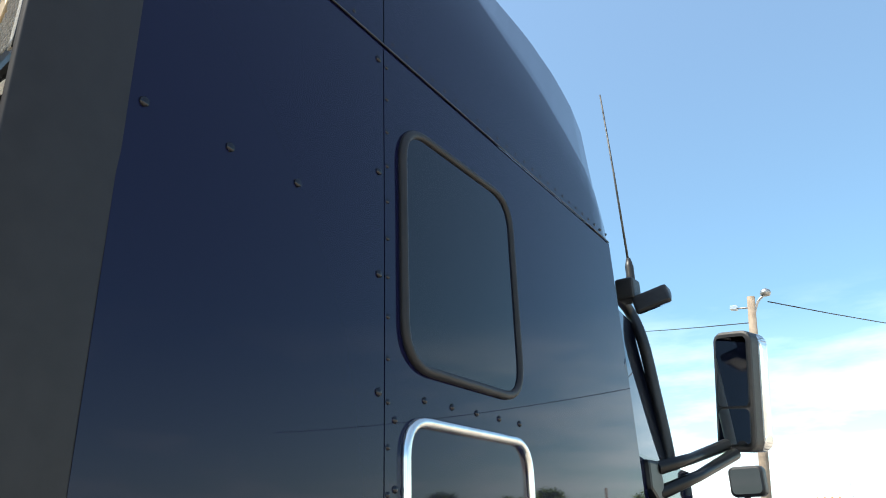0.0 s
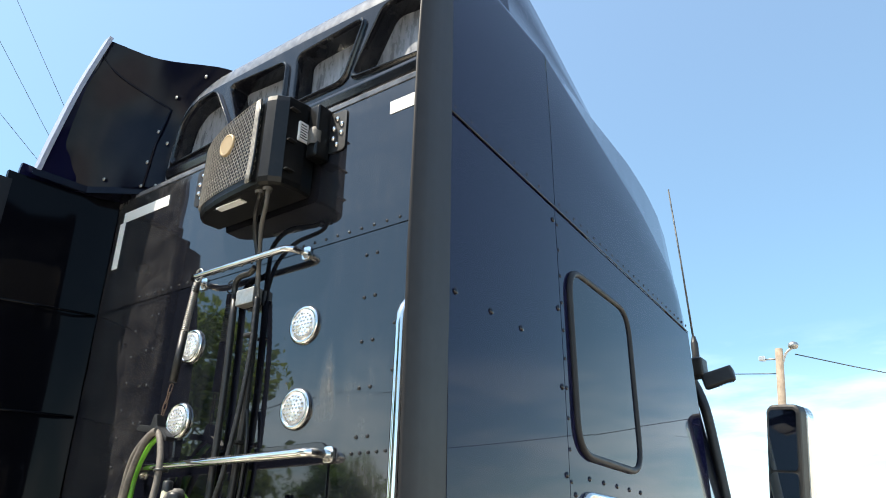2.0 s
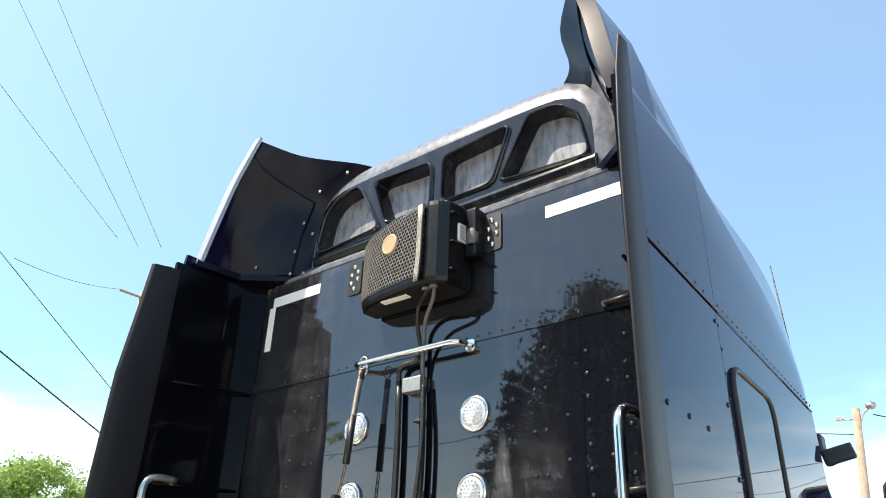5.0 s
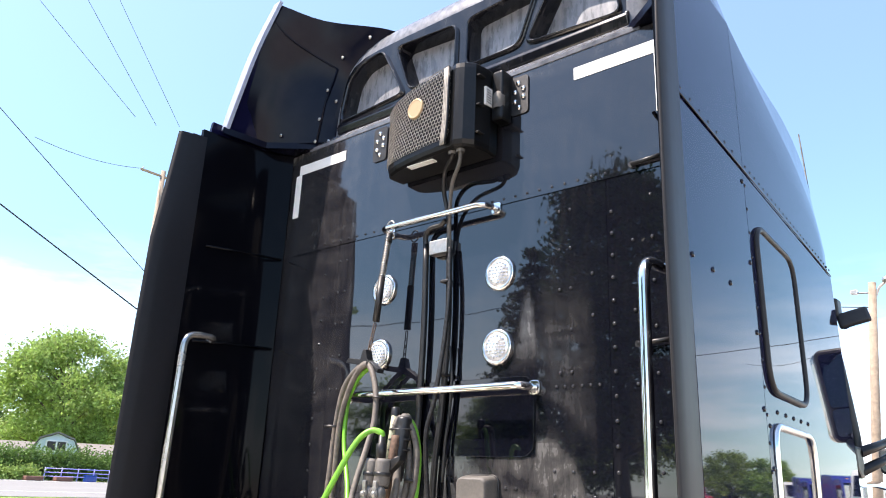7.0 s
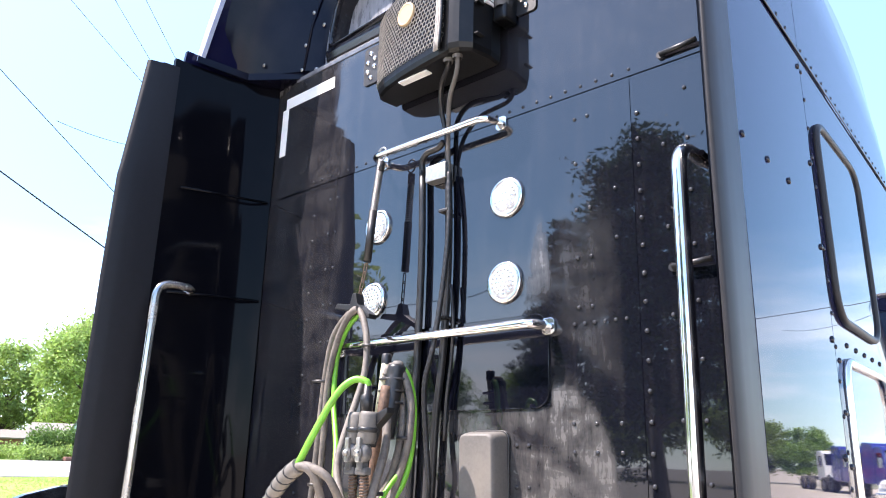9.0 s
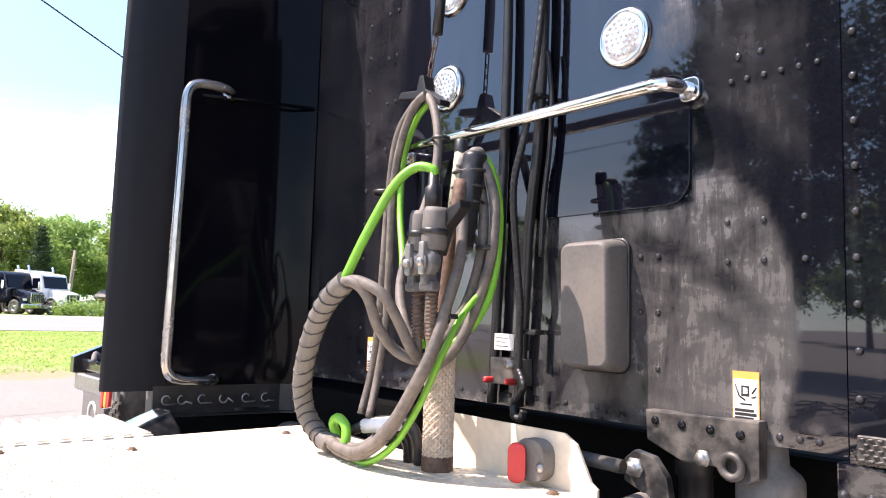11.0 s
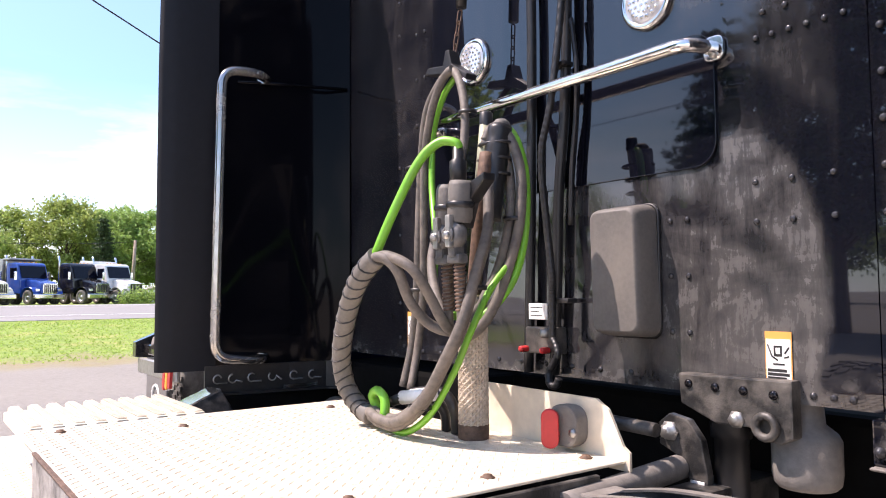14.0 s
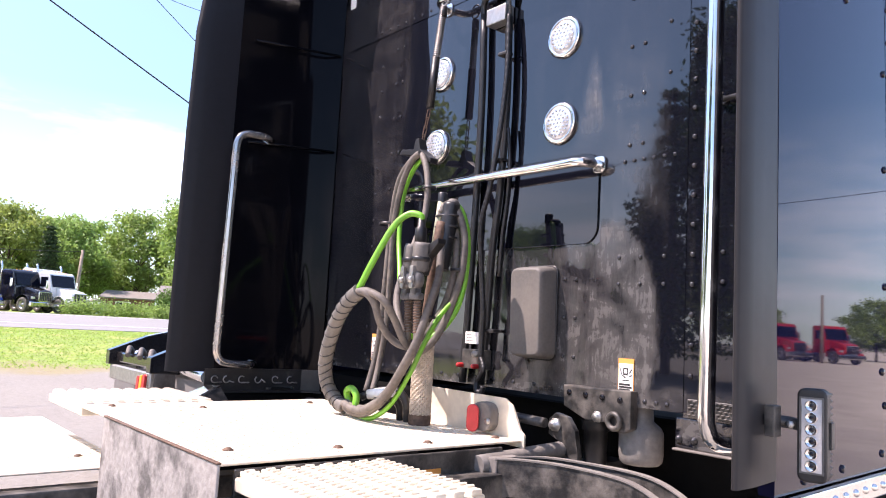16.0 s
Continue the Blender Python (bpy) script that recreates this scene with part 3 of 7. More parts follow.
def wall_panel(name, x0, x1, z0, z1, material, label="", y=BY, thick=0.03, step=0.03, wave=0.0012):
    """A sheet-metal panel, a little uneven, with its coat of dust."""
    nx, nz = max(2, round((x1 - x0) / step)), max(2, round((z1 - z0) / step))
    verts, faces, coat = [], [], []
    for k in range(nz + 1):
        for q in range(nx + 1):
            x, z = x0 + (x1 - x0) * q / nx, z0 + (z1 - z0) * k / nz
            rim = min(1, 6 * min(q / nx, 1 - q / nx, k / nz, 1 - k / nz))
            bow = rim * wave * (1 + noise.noise(Vector((x * 2.1 + 4, 1.7, z * 2.3))) + 0.35 * noise.noise(Vector((x * 5.0, 8.7, z * 4.0))))
            verts.append((x, y + bow, z))
            coat.append(dust_at(x, z))
    w = nx + 1
    faces = [(k * w + q, k * w + q + 1, (k + 1) * w + q + 1, (k + 1) * w + q) for k in range(nz) for q in range(nx)]
    rim = [q for q in range(w)] + [k * w + nx for k in range(1, nz + 1)] + [nz * w + q for q in range(nx - 1, -1, -1)] + [k * w for k in range(nz - 1, 0, -1)]
    base = len(verts)
    ring = [verts[q] for q in rim]
    verts += [(a, b, c) for a, b, c in ring] + [(a, b + thick, c) for a, b, c in ring]
    coat += [0.0] * (2 * len(ring))
    m = len(ring)
    faces += [(base + q, base + m + q, base + m + (q + 1) % m, base + (q + 1) % m) for q in range(m)]
    faces.append(tuple(range(base + m, base + 2 * m)))
    me = bpy.data.meshes.new(name)
    me.from_pydata(verts, [], faces)
    me.materials.append(material)
    me.polygons.foreach_set("use_smooth", [True] * (nx * nz) + [False] * (m + 1))
    me.attributes.new("dust", "FLOAT", "POINT").data.foreach_set("value", coat)
    ob = new(name, me)
    ob.parent = truck
    if label:
        ob["label"] = label
    return ob


rear = wall_panel("back_panel", -2.702, -1.1958, 1.235, 2.64, M_BACK, "glossy black lower back panel, streaked with dust", step=0.014, wave=0.0016)
wall_panel("upper_back_panel", -2.93, -0.97, 2.644, 3.20, M_BACK, "glossy black upper back panel with dust runs", step=0.02, wave=0.0006)
wall_panel("corner_panel", -1.1942, -0.78, 1.225, 2.64, M_BACK, "glossy black corner panel with rivets", BY + 0.001, wave=0.0003)
wall_panel("corner_panel", -3.12, -2.706, 1.235, 2.64, M_BACK, "glossy black corner panel with rivets", BY + 0.004)
wall_panel("upper_corner_panel", -0.966, -0.86, 2.644, 3.20, M_BACK, "", BY + 0.004)
wall_panel("upper_corner_panel", -3.04, -2.934, 2.644, 3.20, M_BACK, "", BY + 0.004)

SIDE_F = [k / 14 for k in range(15)]


def bulge(z):
    """The sides bow out a little between sill and roof."""
    return 0.005 * math.sin(math.pi * (z - 1.16) / 1.475) - 0.003 * (z - 1.9)


def right_x(y, z):
    return SX - inset(y) + bulge(z)


# side skins: the lower sleeper side, and the extender panel behind it
for name, x in (("right_side", SX), ("left_side", LX)):
    s = 1 if x == SX else -1
    for title, y0, y1, words in (("side_panel", 1.117, None, "glossy navy-black sleeper side panel"), ("extender_panel", 0.515, 1.1135, "glossy navy-black side extender panel")):
        rows = []
        for f in SIDE_F:
            row = []
            for q in (0, 0.2, 0.4, 0.6, 0.8, 1):
                y = y0 + q * ((y1 or side_front(1.16 + 1.47 * f)) - y0)
                z = 1.16 + (seam(y) - 1.163) * f
                row.append(Vector((x + s * (bulge(z) - inset(y)), y, z)))
            rows.append(row)
        bm = bmesh.new()
        add_sheet(bm, rows, (-0.03 * s, 0, 0))
        part(title, bm, M_SIDE, truck, words)


# roof fairing: the side wall runs up to a sharp shoulder edge, and the upper fairing stands a little further in
SHOULDER = [(0.5, 3.265), (1.0, 3.25), (2.0, 3.235), (2.2, 3.20), (2.35, 3.15), (2.47, 3.05), (2.56, 2.90), (2.60, 2.76), (2.62, 2.66)]
UPPER = [(0.9, 3.74), (1.0, 3.70), (1.3, 3.60), (1.55, 3.50), (1.8, 3.40), (2.05, 3.27), (2.2, 3.19)]


def roof_section(y):
    """Half outline from the seam up and over to the middle: offsets from the side wall and heights."""
    edge = between(SHOULDER, y)
    low = seam(y)
    bevel = 0.03 + 0.24 * min(max((y - 1.05) / 1.2, 0), 1)
    zb = max(edge - bevel, low + (edge - low) * 0.4)
    up = max(between(UPPER, y), edge + 0.012)
    top = max(3.80 - 0.20 * max(0, y - 1.0) - 0.20 * max(0, y - 1.7) ** 2, up + 0.05) if y < 2.3 else up + 0.05
    return [(0.001, low), (0.003, low + (zb - low) * 0.5), (0.010, zb - 0.012), (0.012, zb), (0.016, zb + 0.012), (0.040, edge - 0.006), (0.046, edge), (0.070, edge + 0.004),
            (0.074, edge + 0.008), (0.098, edge + (up - edge) * 0.5), (0.118, edge + (up - edge) * 0.9), (0.135, up)] + [
            (dx, z + (back - z) * max(0, 1 - max(0, y - 1.0) / 0.35)) for dx, z, back in ((0.20, up + (top - up) * 0.35, 3.62), (0.36, up + (top - up) * 0.8, 3.56), (0.6, top - 0.005, 3.70), (1.2, top, 3.77))]


for s, x in ((1, SX), (-1, LX)):
    rows = []
    for k in range(19):
        y = 1.117 + (2.615 - 1.117) * k / 18
        rows.append([Vector((x - s * (dx + inset(y) + 1.1 * max(0, y - 2.42) ** 2), y, z)) for dx, z in roof_section(y)])
    bm = bmesh.new()
    add_sheet(bm, rows)
    part("roof_side", bm, M_SIDE, truck, "smooth navy-black roof fairing with a raked shoulder")
    # the upper fairing goes on behind the joint as far as the wing
    rows = [[Vector((x - s * (dx + inset(y)), y, z)) for dx, z in roof_section(y)[7:12]] for y in (1.0, 1.04, 1.08, 1.117)]
    bm = bmesh.new()
    add_sheet(bm, rows)
    part("upper_fairing", bm, M_SIDE, truck)
    # flat plate behind the joint, up to the shoulder edge
    sec = roof_section(1.1135)[:7]
    rows = []
    for ex, ez in sec:
        f = (ez - sec[0][1]) / (sec[6][1] - sec[0][1])
        dx, y, z = 0.038 * max(0, (f - 0.4) / 0.6) ** 1.3, 0.502 + 0.028 * f, seam(0.5) + (3.262 - seam(0.5)) * f
        row = []
        for q in (0, 0.2, 0.4, 0.6, 0.8, 1):
            yy = y + (1.1135 - y) * q
            row.append(Vector((x - s * (dx + (ex - dx) * q + inset(yy)), yy, z + (ez - z) * q)))
        rows.append(row)
    bm = bmesh.new()
    add_sheet(bm, rows, (-0.018 * s, 0, 0))
    part("roof_extender", bm, M_SIDE, truck, "flat navy-black rear roof panel")
    # outer face of the wing above the plate
    rear_ = [(0.068, 0.585, 3.235), (0.09, 0.60, 3.40), (0.15, 0.635, 3.68), (0.245, 0.68, 3.95)]
    fore_ = [(0.082, 3.245), (0.10, 3.42), (0.125, 3.62), (0.16, 3.76)]
    rows = [[Vector((x - s * (dx + (ex - dx) * q), y + (0.985 - y) * q, z + (ez - z) * q)) for q in (0, 0.25, 0.5, 0.75, 1)] for (dx, y, z), (ex, ez) in zip(rear_, fore_)]
    bm = bmesh.new()
    add_sheet(bm, rows, (-0.015 * s, 0, 0))
    part("wing_side", bm, M_SIDE, truck, "pale-lit outer face of the roof wing")

# back of the roof cap with four recesses
CAPY = 1.0

def recess_outline(k):
    inner = [(-1.885, 3.355), (-1.885, 3.61), (-1.49, 3.635), (-1.595, 3.355)]
    outer = [(-1.575, 3.35), (-1.41, 3.65), (-1.25, 3.63), (-1.165, 3.55), (-1.12, 3.32)]
    o = inner if k in (1, 2) else outer
    if k in (0, 1):
        o = [(-3.82 - x, z) for x, z in o][::-1]
    return o


def cap_mesh():
    """A plate with four holes, made of the bars between them, and a pan behind each hole."""
    bm = bmesh.new()
    loops = [recess_outline(k) for k in range(4)]
    half_w, cx0 = 0.80, -1.91
    edge = [(half_w, 3.26), (half_w, 3.40), (half_w - 0.005, 3.50), (half_w - 0.03, 3.575), (half_w - 0.08, 3.63), (half_w - 0.16, 3.66), (half_w - 0.26, 3.668), (0.38, 3.672), (0.18, 3.674)]
    outer = [(cx0 - d, z) for d, z in edge] + [(cx0, 3.675)] + [(cx0 + d, z) for d, z in edge[::-1]]

    def ring(pts, y):
        return [bm.verts.new((x, y, z)) for x, z in pts]
    ov = [bm.verts.new((x, CAPY, z)) for x, z in outer]
    edges = [bm.edges.new((ov[i], ov[(i + 1) % len(ov)])) for i in range(len(ov))]
    holes = []
    for lp in loops:
        r = [(v.x, v.y) for v in arc_path([(x, z, 0) for x, z in lp], 0.045, 4, True)]
        hv = ring(r, CAPY)
        holes.append((r, hv))
        edges += [bm.edges.new((hv[i], hv[(i + 1) % len(hv)])) for i in range(len(hv))]
    bmesh.ops.triangle_fill(bm, use_beauty=True, edges=edges)
    for f in bm.faces:
        f.material_index = 1
    pans = []
    for r, hv in holes:
        cx, cz = sum(p[0] for p in r) / len(r), sum(p[1] for p in r) / len(r)
        prev = hv
        for dy, sc in ((-0.014, 0.985), (-0.018, 0.955), (-0.012, 0.925), (0.015, 0.90), (0.062, 0.875), (0.070, 0.855)):
            cur = [bm.verts.new((cx + (x - cx) * sc, CAPY + dy, cz + (z - cz) * sc)) for x, z in r]
            for i in range(len(r)):
                f = bm.faces.new((prev[i], prev[(i + 1) % len(r)], cur[(i + 1) % len(r)], cur[i]))
                f.smooth, f.material_index = True, 1
            prev = cur
        pans.append([v.co.copy() for v in prev])
    # the plate rolls over into the roof
    prev = ov
    for dy, out in ((0.003, 0.020), (0.011, 0.050), (0.025, 0.082), (0.048, 0.110), (0.085, 0.126), (0.15, 0.132)):
        cur = []
        for i, (x, z) in enumerate(outer):
            a, c = outer[max(i - 1, 0)], outer[min(i + 1, len(outer) - 1)]
            n = Vector((a[1] - c[1], c[0] - a[0])).normalized()
            cur.append(bm.verts.new((x + n.x * out, CAPY + dy, z + n.y * out)))
        for i in range(len(ov) - 1):
            bm.faces.new((prev[i], prev[i + 1], cur[i + 1], cur[i])).smooth = True
        prev = cur
    return bm, pans


cap_bm, cap_pans = cap_mesh()
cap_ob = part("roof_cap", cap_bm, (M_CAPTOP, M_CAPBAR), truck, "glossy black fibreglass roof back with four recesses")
for pan in cap_pans:
    bm = bmesh.new()
    bm.faces.new([bm.verts.new(p) for p in pan])
    bm.faces.new([bm.verts.new(p + Vector((0, 0.01, 0))) for p in pan][::-1])
    part("recess_floor", bm, M_CAP, cap_ob, "weathered grey recess floor")
bm = prism([(BY - 0.004, 3.196), (BY - 0.006, 3.212), (BY + 0.004, 3.222), (CAPY - 0.004, 3.262), (CAPY + 0.03, 3.268), (CAPY + 0.03, 3.19), (BY + 0.03, 3.19)], 0, -2.86, -1.04)
part("cap_ledge", bm, M_CAPTOP, truck, "dusty ledge under the roof back")
bm = prism([(CAPY - 0.003, 3.325), (CAPY - 0.017, 3.312), (CAPY - 0.022, 3.295), (CAPY - 0.012, 3.262), (CAPY + 0.02, 3.235), (CAPY + 0.02, 3.325)], 0, -2.70, -1.10, 0.004)
part("cap_sill", bm, M_CAPBAR, truck, "rounded glossy black sill under the recesses")


# roof wings at both sides of the cap
def wing(s):
    def pt(x, y, z):
        return Vector((x if s < 0 else MX - x, y, z))
    rear_edge = spline([pt(-3.09, 0.585, 3.235), pt(-3.06, 0.60, 3.40), pt(-3.00, 0.635, 3.68), pt(-2.905, 0.68, 3.95)], 4)
    mid = spline([pt(-3.04, 0.80, 3.235), pt(-2.99, 0.80, 3.40), pt(-2.90, 0.83, 3.66), pt(-2.74, 0.86, 3.88)], 4)
    sx = 0.10 if s < 0 else -0.14                       # the cap sits a little to the right between the wings
    inner = spline([pt(-2.82 + sx * 0.7, 0.985, 3.235), pt(-2.80 + sx * 0.7, 0.985, 3.40), pt(-2.73 + sx * 0.7, 0.995, 3.62), pt(-2.56 + sx, 1.0, 3.80)], 4)
    end = spline([pt(-2.80 + sx * 0.6, 1.04, 3.235), pt(-2.78 + sx * 0.6, 1.05, 3.40), pt(-2.66 + sx * 0.7, 1.07, 3.60), pt(-2.46 + sx, 1.08, 3.765)], 4)
    bm = bmesh.new()
    rows = [spline([a, b, c, d], 4) for a, b, c, d in zip(rear_edge, mid, inner, end)]
    add_sheet(bm, rows, (0, 0.012, 0.003))
    # Sunlight put into the colour: right wing's inner faces take the pale cap tone.
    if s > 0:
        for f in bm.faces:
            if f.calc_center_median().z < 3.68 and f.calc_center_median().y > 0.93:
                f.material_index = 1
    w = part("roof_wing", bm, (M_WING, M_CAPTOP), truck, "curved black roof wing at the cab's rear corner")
    bm = bmesh.new()
    # Left edge only: the sky's gleam is put into its colour.
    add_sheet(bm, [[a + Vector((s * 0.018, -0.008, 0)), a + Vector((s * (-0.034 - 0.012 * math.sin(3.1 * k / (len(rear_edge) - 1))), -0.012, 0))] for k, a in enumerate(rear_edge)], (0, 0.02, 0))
    part("wing_edge", bm, M_EDGE if s < 0 else M_WING, w, "wing edge painted pale blue-grey as lit by the sky" if s < 0 else "")

    def on_wing(u, v):
        k = min(int(v * len(rows) / 3.0), len(rows) - 1)
        row = rows[k]
        return row[min(int(u * len(row) / 3.0), len(row) - 1)] + Vector((0, -0.013, 0))
    bm = bmesh.new()
    for u, v in () if s > 0 else ((2.03, 2.6), (1.73, 2.15), (2.13, 2.05), (1.77, 1.5), (1.97, 1.25), (1.77, 0.8), (1.77, 0.15), (1.9, 0.2), (2.37, 0.4), (0.4, 0.35), (1.33, 0.25)):
        add_dome(bm, Matrix.Translation(on_wing(u, v)) @ FACE_BACK, 0.010, 0.006)
    tagged(part("wing_bolts", bm, M_STEEL, w), kind="stuff")
    # folded seam between the outer plate and the flange
    bm = bmesh.new()
    add_tube(bm, spline([on_wing(u, v) + Vector((0, 0.009, 0)) for u, v in ((0.05, 2.55), (0.67, 2.45), (1.23, 2.25), (1.67, 2.05))], 4) + [on_wing(u, v) + Vector((0, 0.009, 0)) for u, v in ((1.70, 1.9), (1.70, 1.25), (1.67, 0.15))], 0.005, 6)
    part("wing_fold", bm, M_WING, w, "raised fold line")
    # shelf that closes the wing underneath
    bm = bmesh.new()
    add_prism(bm, [(p.x, p.y) for p in (pt(-3.06, 0.56, 0), pt(-3.03, 0.80, 0), pt(-2.80, 0.975, 0), pt(-2.78, 1.03, 0), pt(-3.06, 1.03, 0))][::-1 if s > 0 else 1], 2, 3.205, 3.238)
    part("wing_floor", bm, M_WING, w)


wing(-1)
wing(1)


# side extenders: inner skins and rubber edge strips
def extender(s):
    def pt(x, y, z):
        return Vector((x if s < 0 else MX - x, y, z))
    bm = bmesh.new()
    rows = []
    for z in (1.2, 1.6, 2.0, 2.4, 2.65, 2.95, 3.2):
        rows.append([pt(-3.095 if s < 0 else -3.115, 0.48, z), pt(-3.085 if s < 0 else -3.105, 0.6, z), pt(-3.07, 0.75, z), pt(-3.04, 0.88, z), pt(-2.99, 0.952, z)])
    add_sheet(bm, rows, (s * 0.02, 0, 0))
    ex = part("extender_lining", bm, M_INNER, truck, "glossy black inner face of the side extender")
    bm = bmesh.new()
    rows = []
    for z, dy in ((1.19, 0.0), (1.6, 0.0), (2.2, 0.0), (2.62, 0.005), (2.66, 0.01), (2.9, 0.035), (3.16, 0.06)) if s < 0 else ((1.19, 0.0), (1.6, 0.0), (2.2, 0.0), (2.7, 0.008), (2.95, 0.02), (3.15, 0.04), (3.30, 0.075)):
        y0 = (0.315 if s < 0 else 0.357) + dy
        if s < 0:
            row = [(-3.088, 0.50), (-3.098, 0.43), (-3.106, 0.37 + dy), (-3.120, y0 + 0.01), (-3.137, y0), (-3.155, y0 + 0.008), (-3.168, 0.37 + dy), (-3.170, 0.44 + dy * 0.5), (-3.16, 0.50)]
        else:
            row = [(-3.140, 0.50), (-3.148, 0.45 + dy * 0.5), (-3.156, 0.40 + dy), (-3.166, y0 + 0.006), (-3.172, y0), (-3.177, y0 + 0.008), (-3.177, 0.41 + dy), (-3.173, 0.45 + dy * 0.5), (-3.164, 0.518)]
        rows.append([pt(x, y, z) for x, y in row])
    add_sheet(bm, rows)
    for r in (rows[0], rows[-1]):
        bm.faces.new([bm.verts.new(p) for p in r])
    # Shade and sun on the two strips are set by separate colours.
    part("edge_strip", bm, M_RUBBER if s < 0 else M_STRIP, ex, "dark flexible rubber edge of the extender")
    # brackets that hold the lining
    for z in (2.17, 2.62):
        bm = bmesh.new()
        add_tube(bm, [pt(-3.07, 0.56, z), pt(-3.045, 0.72, z + 0.01), pt(-2.99, 0.94, z + 0.015)], 0.006, 8)
        part("stay_rod", bm, M_INNER, ex)


extender(-1)
extender(1)


def grab_handle(s):
    def pt(x, y, z):
        return (x if s < 0 else MX - x, y, z)
    bm = bmesh.new()
    dx = 0.0 if s < 0 else -0.055
    hy = 0.0 if s < 0 else 0.038
    pts = arc_path([pt(-3.055 , 0.66 + hy, 2.19), pt(-2.985 + dx, 0.60 + hy, 2.185), pt(-2.985 + dx, 0.475 + hy, 2.18), pt(-2.985 + dx, 0.46 + hy, 1.235), pt(-2.985 + dx, 0.58 + hy, 1.225), pt(-3.055, 0.65 + hy, 1.225)], 0.06, 6)
    add_tube(bm, pts, 0.016, 14)
    for z in (2.19, 1.225):
        add_tube(bm, [Vector(pt(-3.05, 0.64, z)), Vector(pt(-3.085, 0.67, z))], 0.018, 12)
    part("grab_handle", bm, M_CHROME if s > 0 else M_DULLCHROME, truck, "long chrome grab handle" if s > 0 else "long dusty chrome grab handle")


grab_handle(-1)
grab_handle(1)

# rivets on the back wall and side
bm = bmesh.new()
cols = [(-1.34, 1.972, 2.6, 0.147), (-1.385, 1.972, 2.6, 0.147), (-1.176, 1.253, 2.56, 0.0790), (-2.66, 1.3, 2.6, 0.11), (-2.56, 1.972, 2.6, 0.147), (-2.515, 1.972, 2.6, 0.147), (-1.255, 2.16, 2.4, 0.147), (-1.262, 1.571, 1.66, 0.076), (-1.338, 1.571, 1.66, 0.076), (-1.41, 1.571, 1.66, 0.076), (-1.09, 1.575, 1.67, 0.076), (-1.10, 1.92, 2.5, 0.24), (-1.03, 1.35, 2.6, 0.15), (-1.565, 1.355, 1.66, 0.117), (-1.608, 1.355, 1.66, 0.117)]
for x, z0, z1, dz in cols:
    z = z0
    while z <= z1:
        add_dome(bm, on_back(x, z), 0.0074 if x == -1.176 else 0.0065, 0.005 if x == -1.176 else 0.004)
        z += dz
for k in range(28):
    add_dome(bm, on_back(-2.68 + 0.055 * k, 2.665), 0.006, 0.004)
for k in range(6):
    add_dome(bm, on_back(-1.40 + 0.033 * k, 1.925), 0.006, 0.004)
for x in (-1.312, -1.276, -1.243):
    add_dome(bm, on_back(x, 1.252), 0.007, 0.0045)
for k in range(11):
    add_dome(bm, on_back(-2.62 + 0.09 * k, 1.262), 0.007, 0.004)
tagged(part("rivets", bm, M_RIVETC, truck), kind="stuff")
bm = bmesh.new()
for k in range(17):
    z = 1.25 + 0.083 * k
    add_dome(bm, on_right(1.126, z, right_x(1.126, z)), 0.006, 0.0035)
BOLT_HEAD = [(0.0085, 0), (0.0085, 0.004), (0.005, 0.006), (0, 0.006)]
for z in (1.30, 1.57, 1.845, 2.077, 2.303, 2.583):
    add_lathe(bm, BOLT_HEAD, 6, on_right(1.096, z, right_x(1.096, z) - 0.001))
for y in (0.542, 0.703, 0.859):
    add_lathe(bm, BOLT_HEAD, 6, on_right(y, 2.179, right_x(y, 2.179) - 0.001))
for k in range(25):
    y = 1.15 + 0.056 * k
    add_dome(bm, on_right(y, seam(y) + 0.024, SX - inset(y) - 0.003), 0.0056, 0.0048)
for k in range(7):
    y = 0.54 + 0.078 * k
    add_dome(bm, on_right(y, seam(y) + 0.022, SX - inset(y) - 0.003), 0.0062, 0.0052)
for y, z in ((0.64, 1.178), (0.735, 1.180), (0.833, 1.182), (1.075, 1.195), (1.075, 1.376)):
    add_lathe(bm, BOLT_HEAD, 6, on_right(y, z, right_x(y, z) - 0.001))
# small bolts round the baggage door
for y, z in [(1.25 + 0.105 * k, 1.85) for k in range(5)] + [(1.148, 1.80 - 0.125 * k) for k in range(5)]:
    add_dome(bm, on_right(y, z, right_x(y, z)), 0.0075, 0.005)
tagged(part("rivets", bm, M_RIVET, truck), kind="stuff")


bm = bmesh.new()
add_tube(bm, [Vector((SX - inset(y) + 0.001, y, seam(y) - 0.002)) for y in (0.52, 0.8, 1.1, 1.5, 1.9, 2.2, 2.51)], 0.0024, 6)
part("seam_strip", bm, M_CABLE, truck, "thin black seam under the roof")


# side windows and access door frame on the right
def side_opening(name, y0, y1, z0, z1, rad, r, material, glass, label):
    bm = bmesh.new()
    c = [(0, y0, z0), (0, y0, z1), (0, y1, z1), (0, y1, z0)]
    pth = [Vector((right_x(p.y, p.z) + 0.004, p.y, p.z)) for p in arc_path(c, rad, 7, True)]
    add_tube(bm, pth, r, 10, True)
    fr = part(name, bm, material, truck, label)
    if glass:
        bm = bmesh.new()
        inner = [p for p in pth]
        f = [bm.verts.new(Vector((p.x + 0.002, p.y, p.z))) for p in inner]
        bm.faces.new(f)
        g = [bm.verts.new(Vector((p.x - 0.012, p.y, p.z))) for p in inner]
        bm.faces.new(g[::-1])
        part("window_pane", bm, M_DARKGLASS, fr, "dark tinted glass")
    return fr


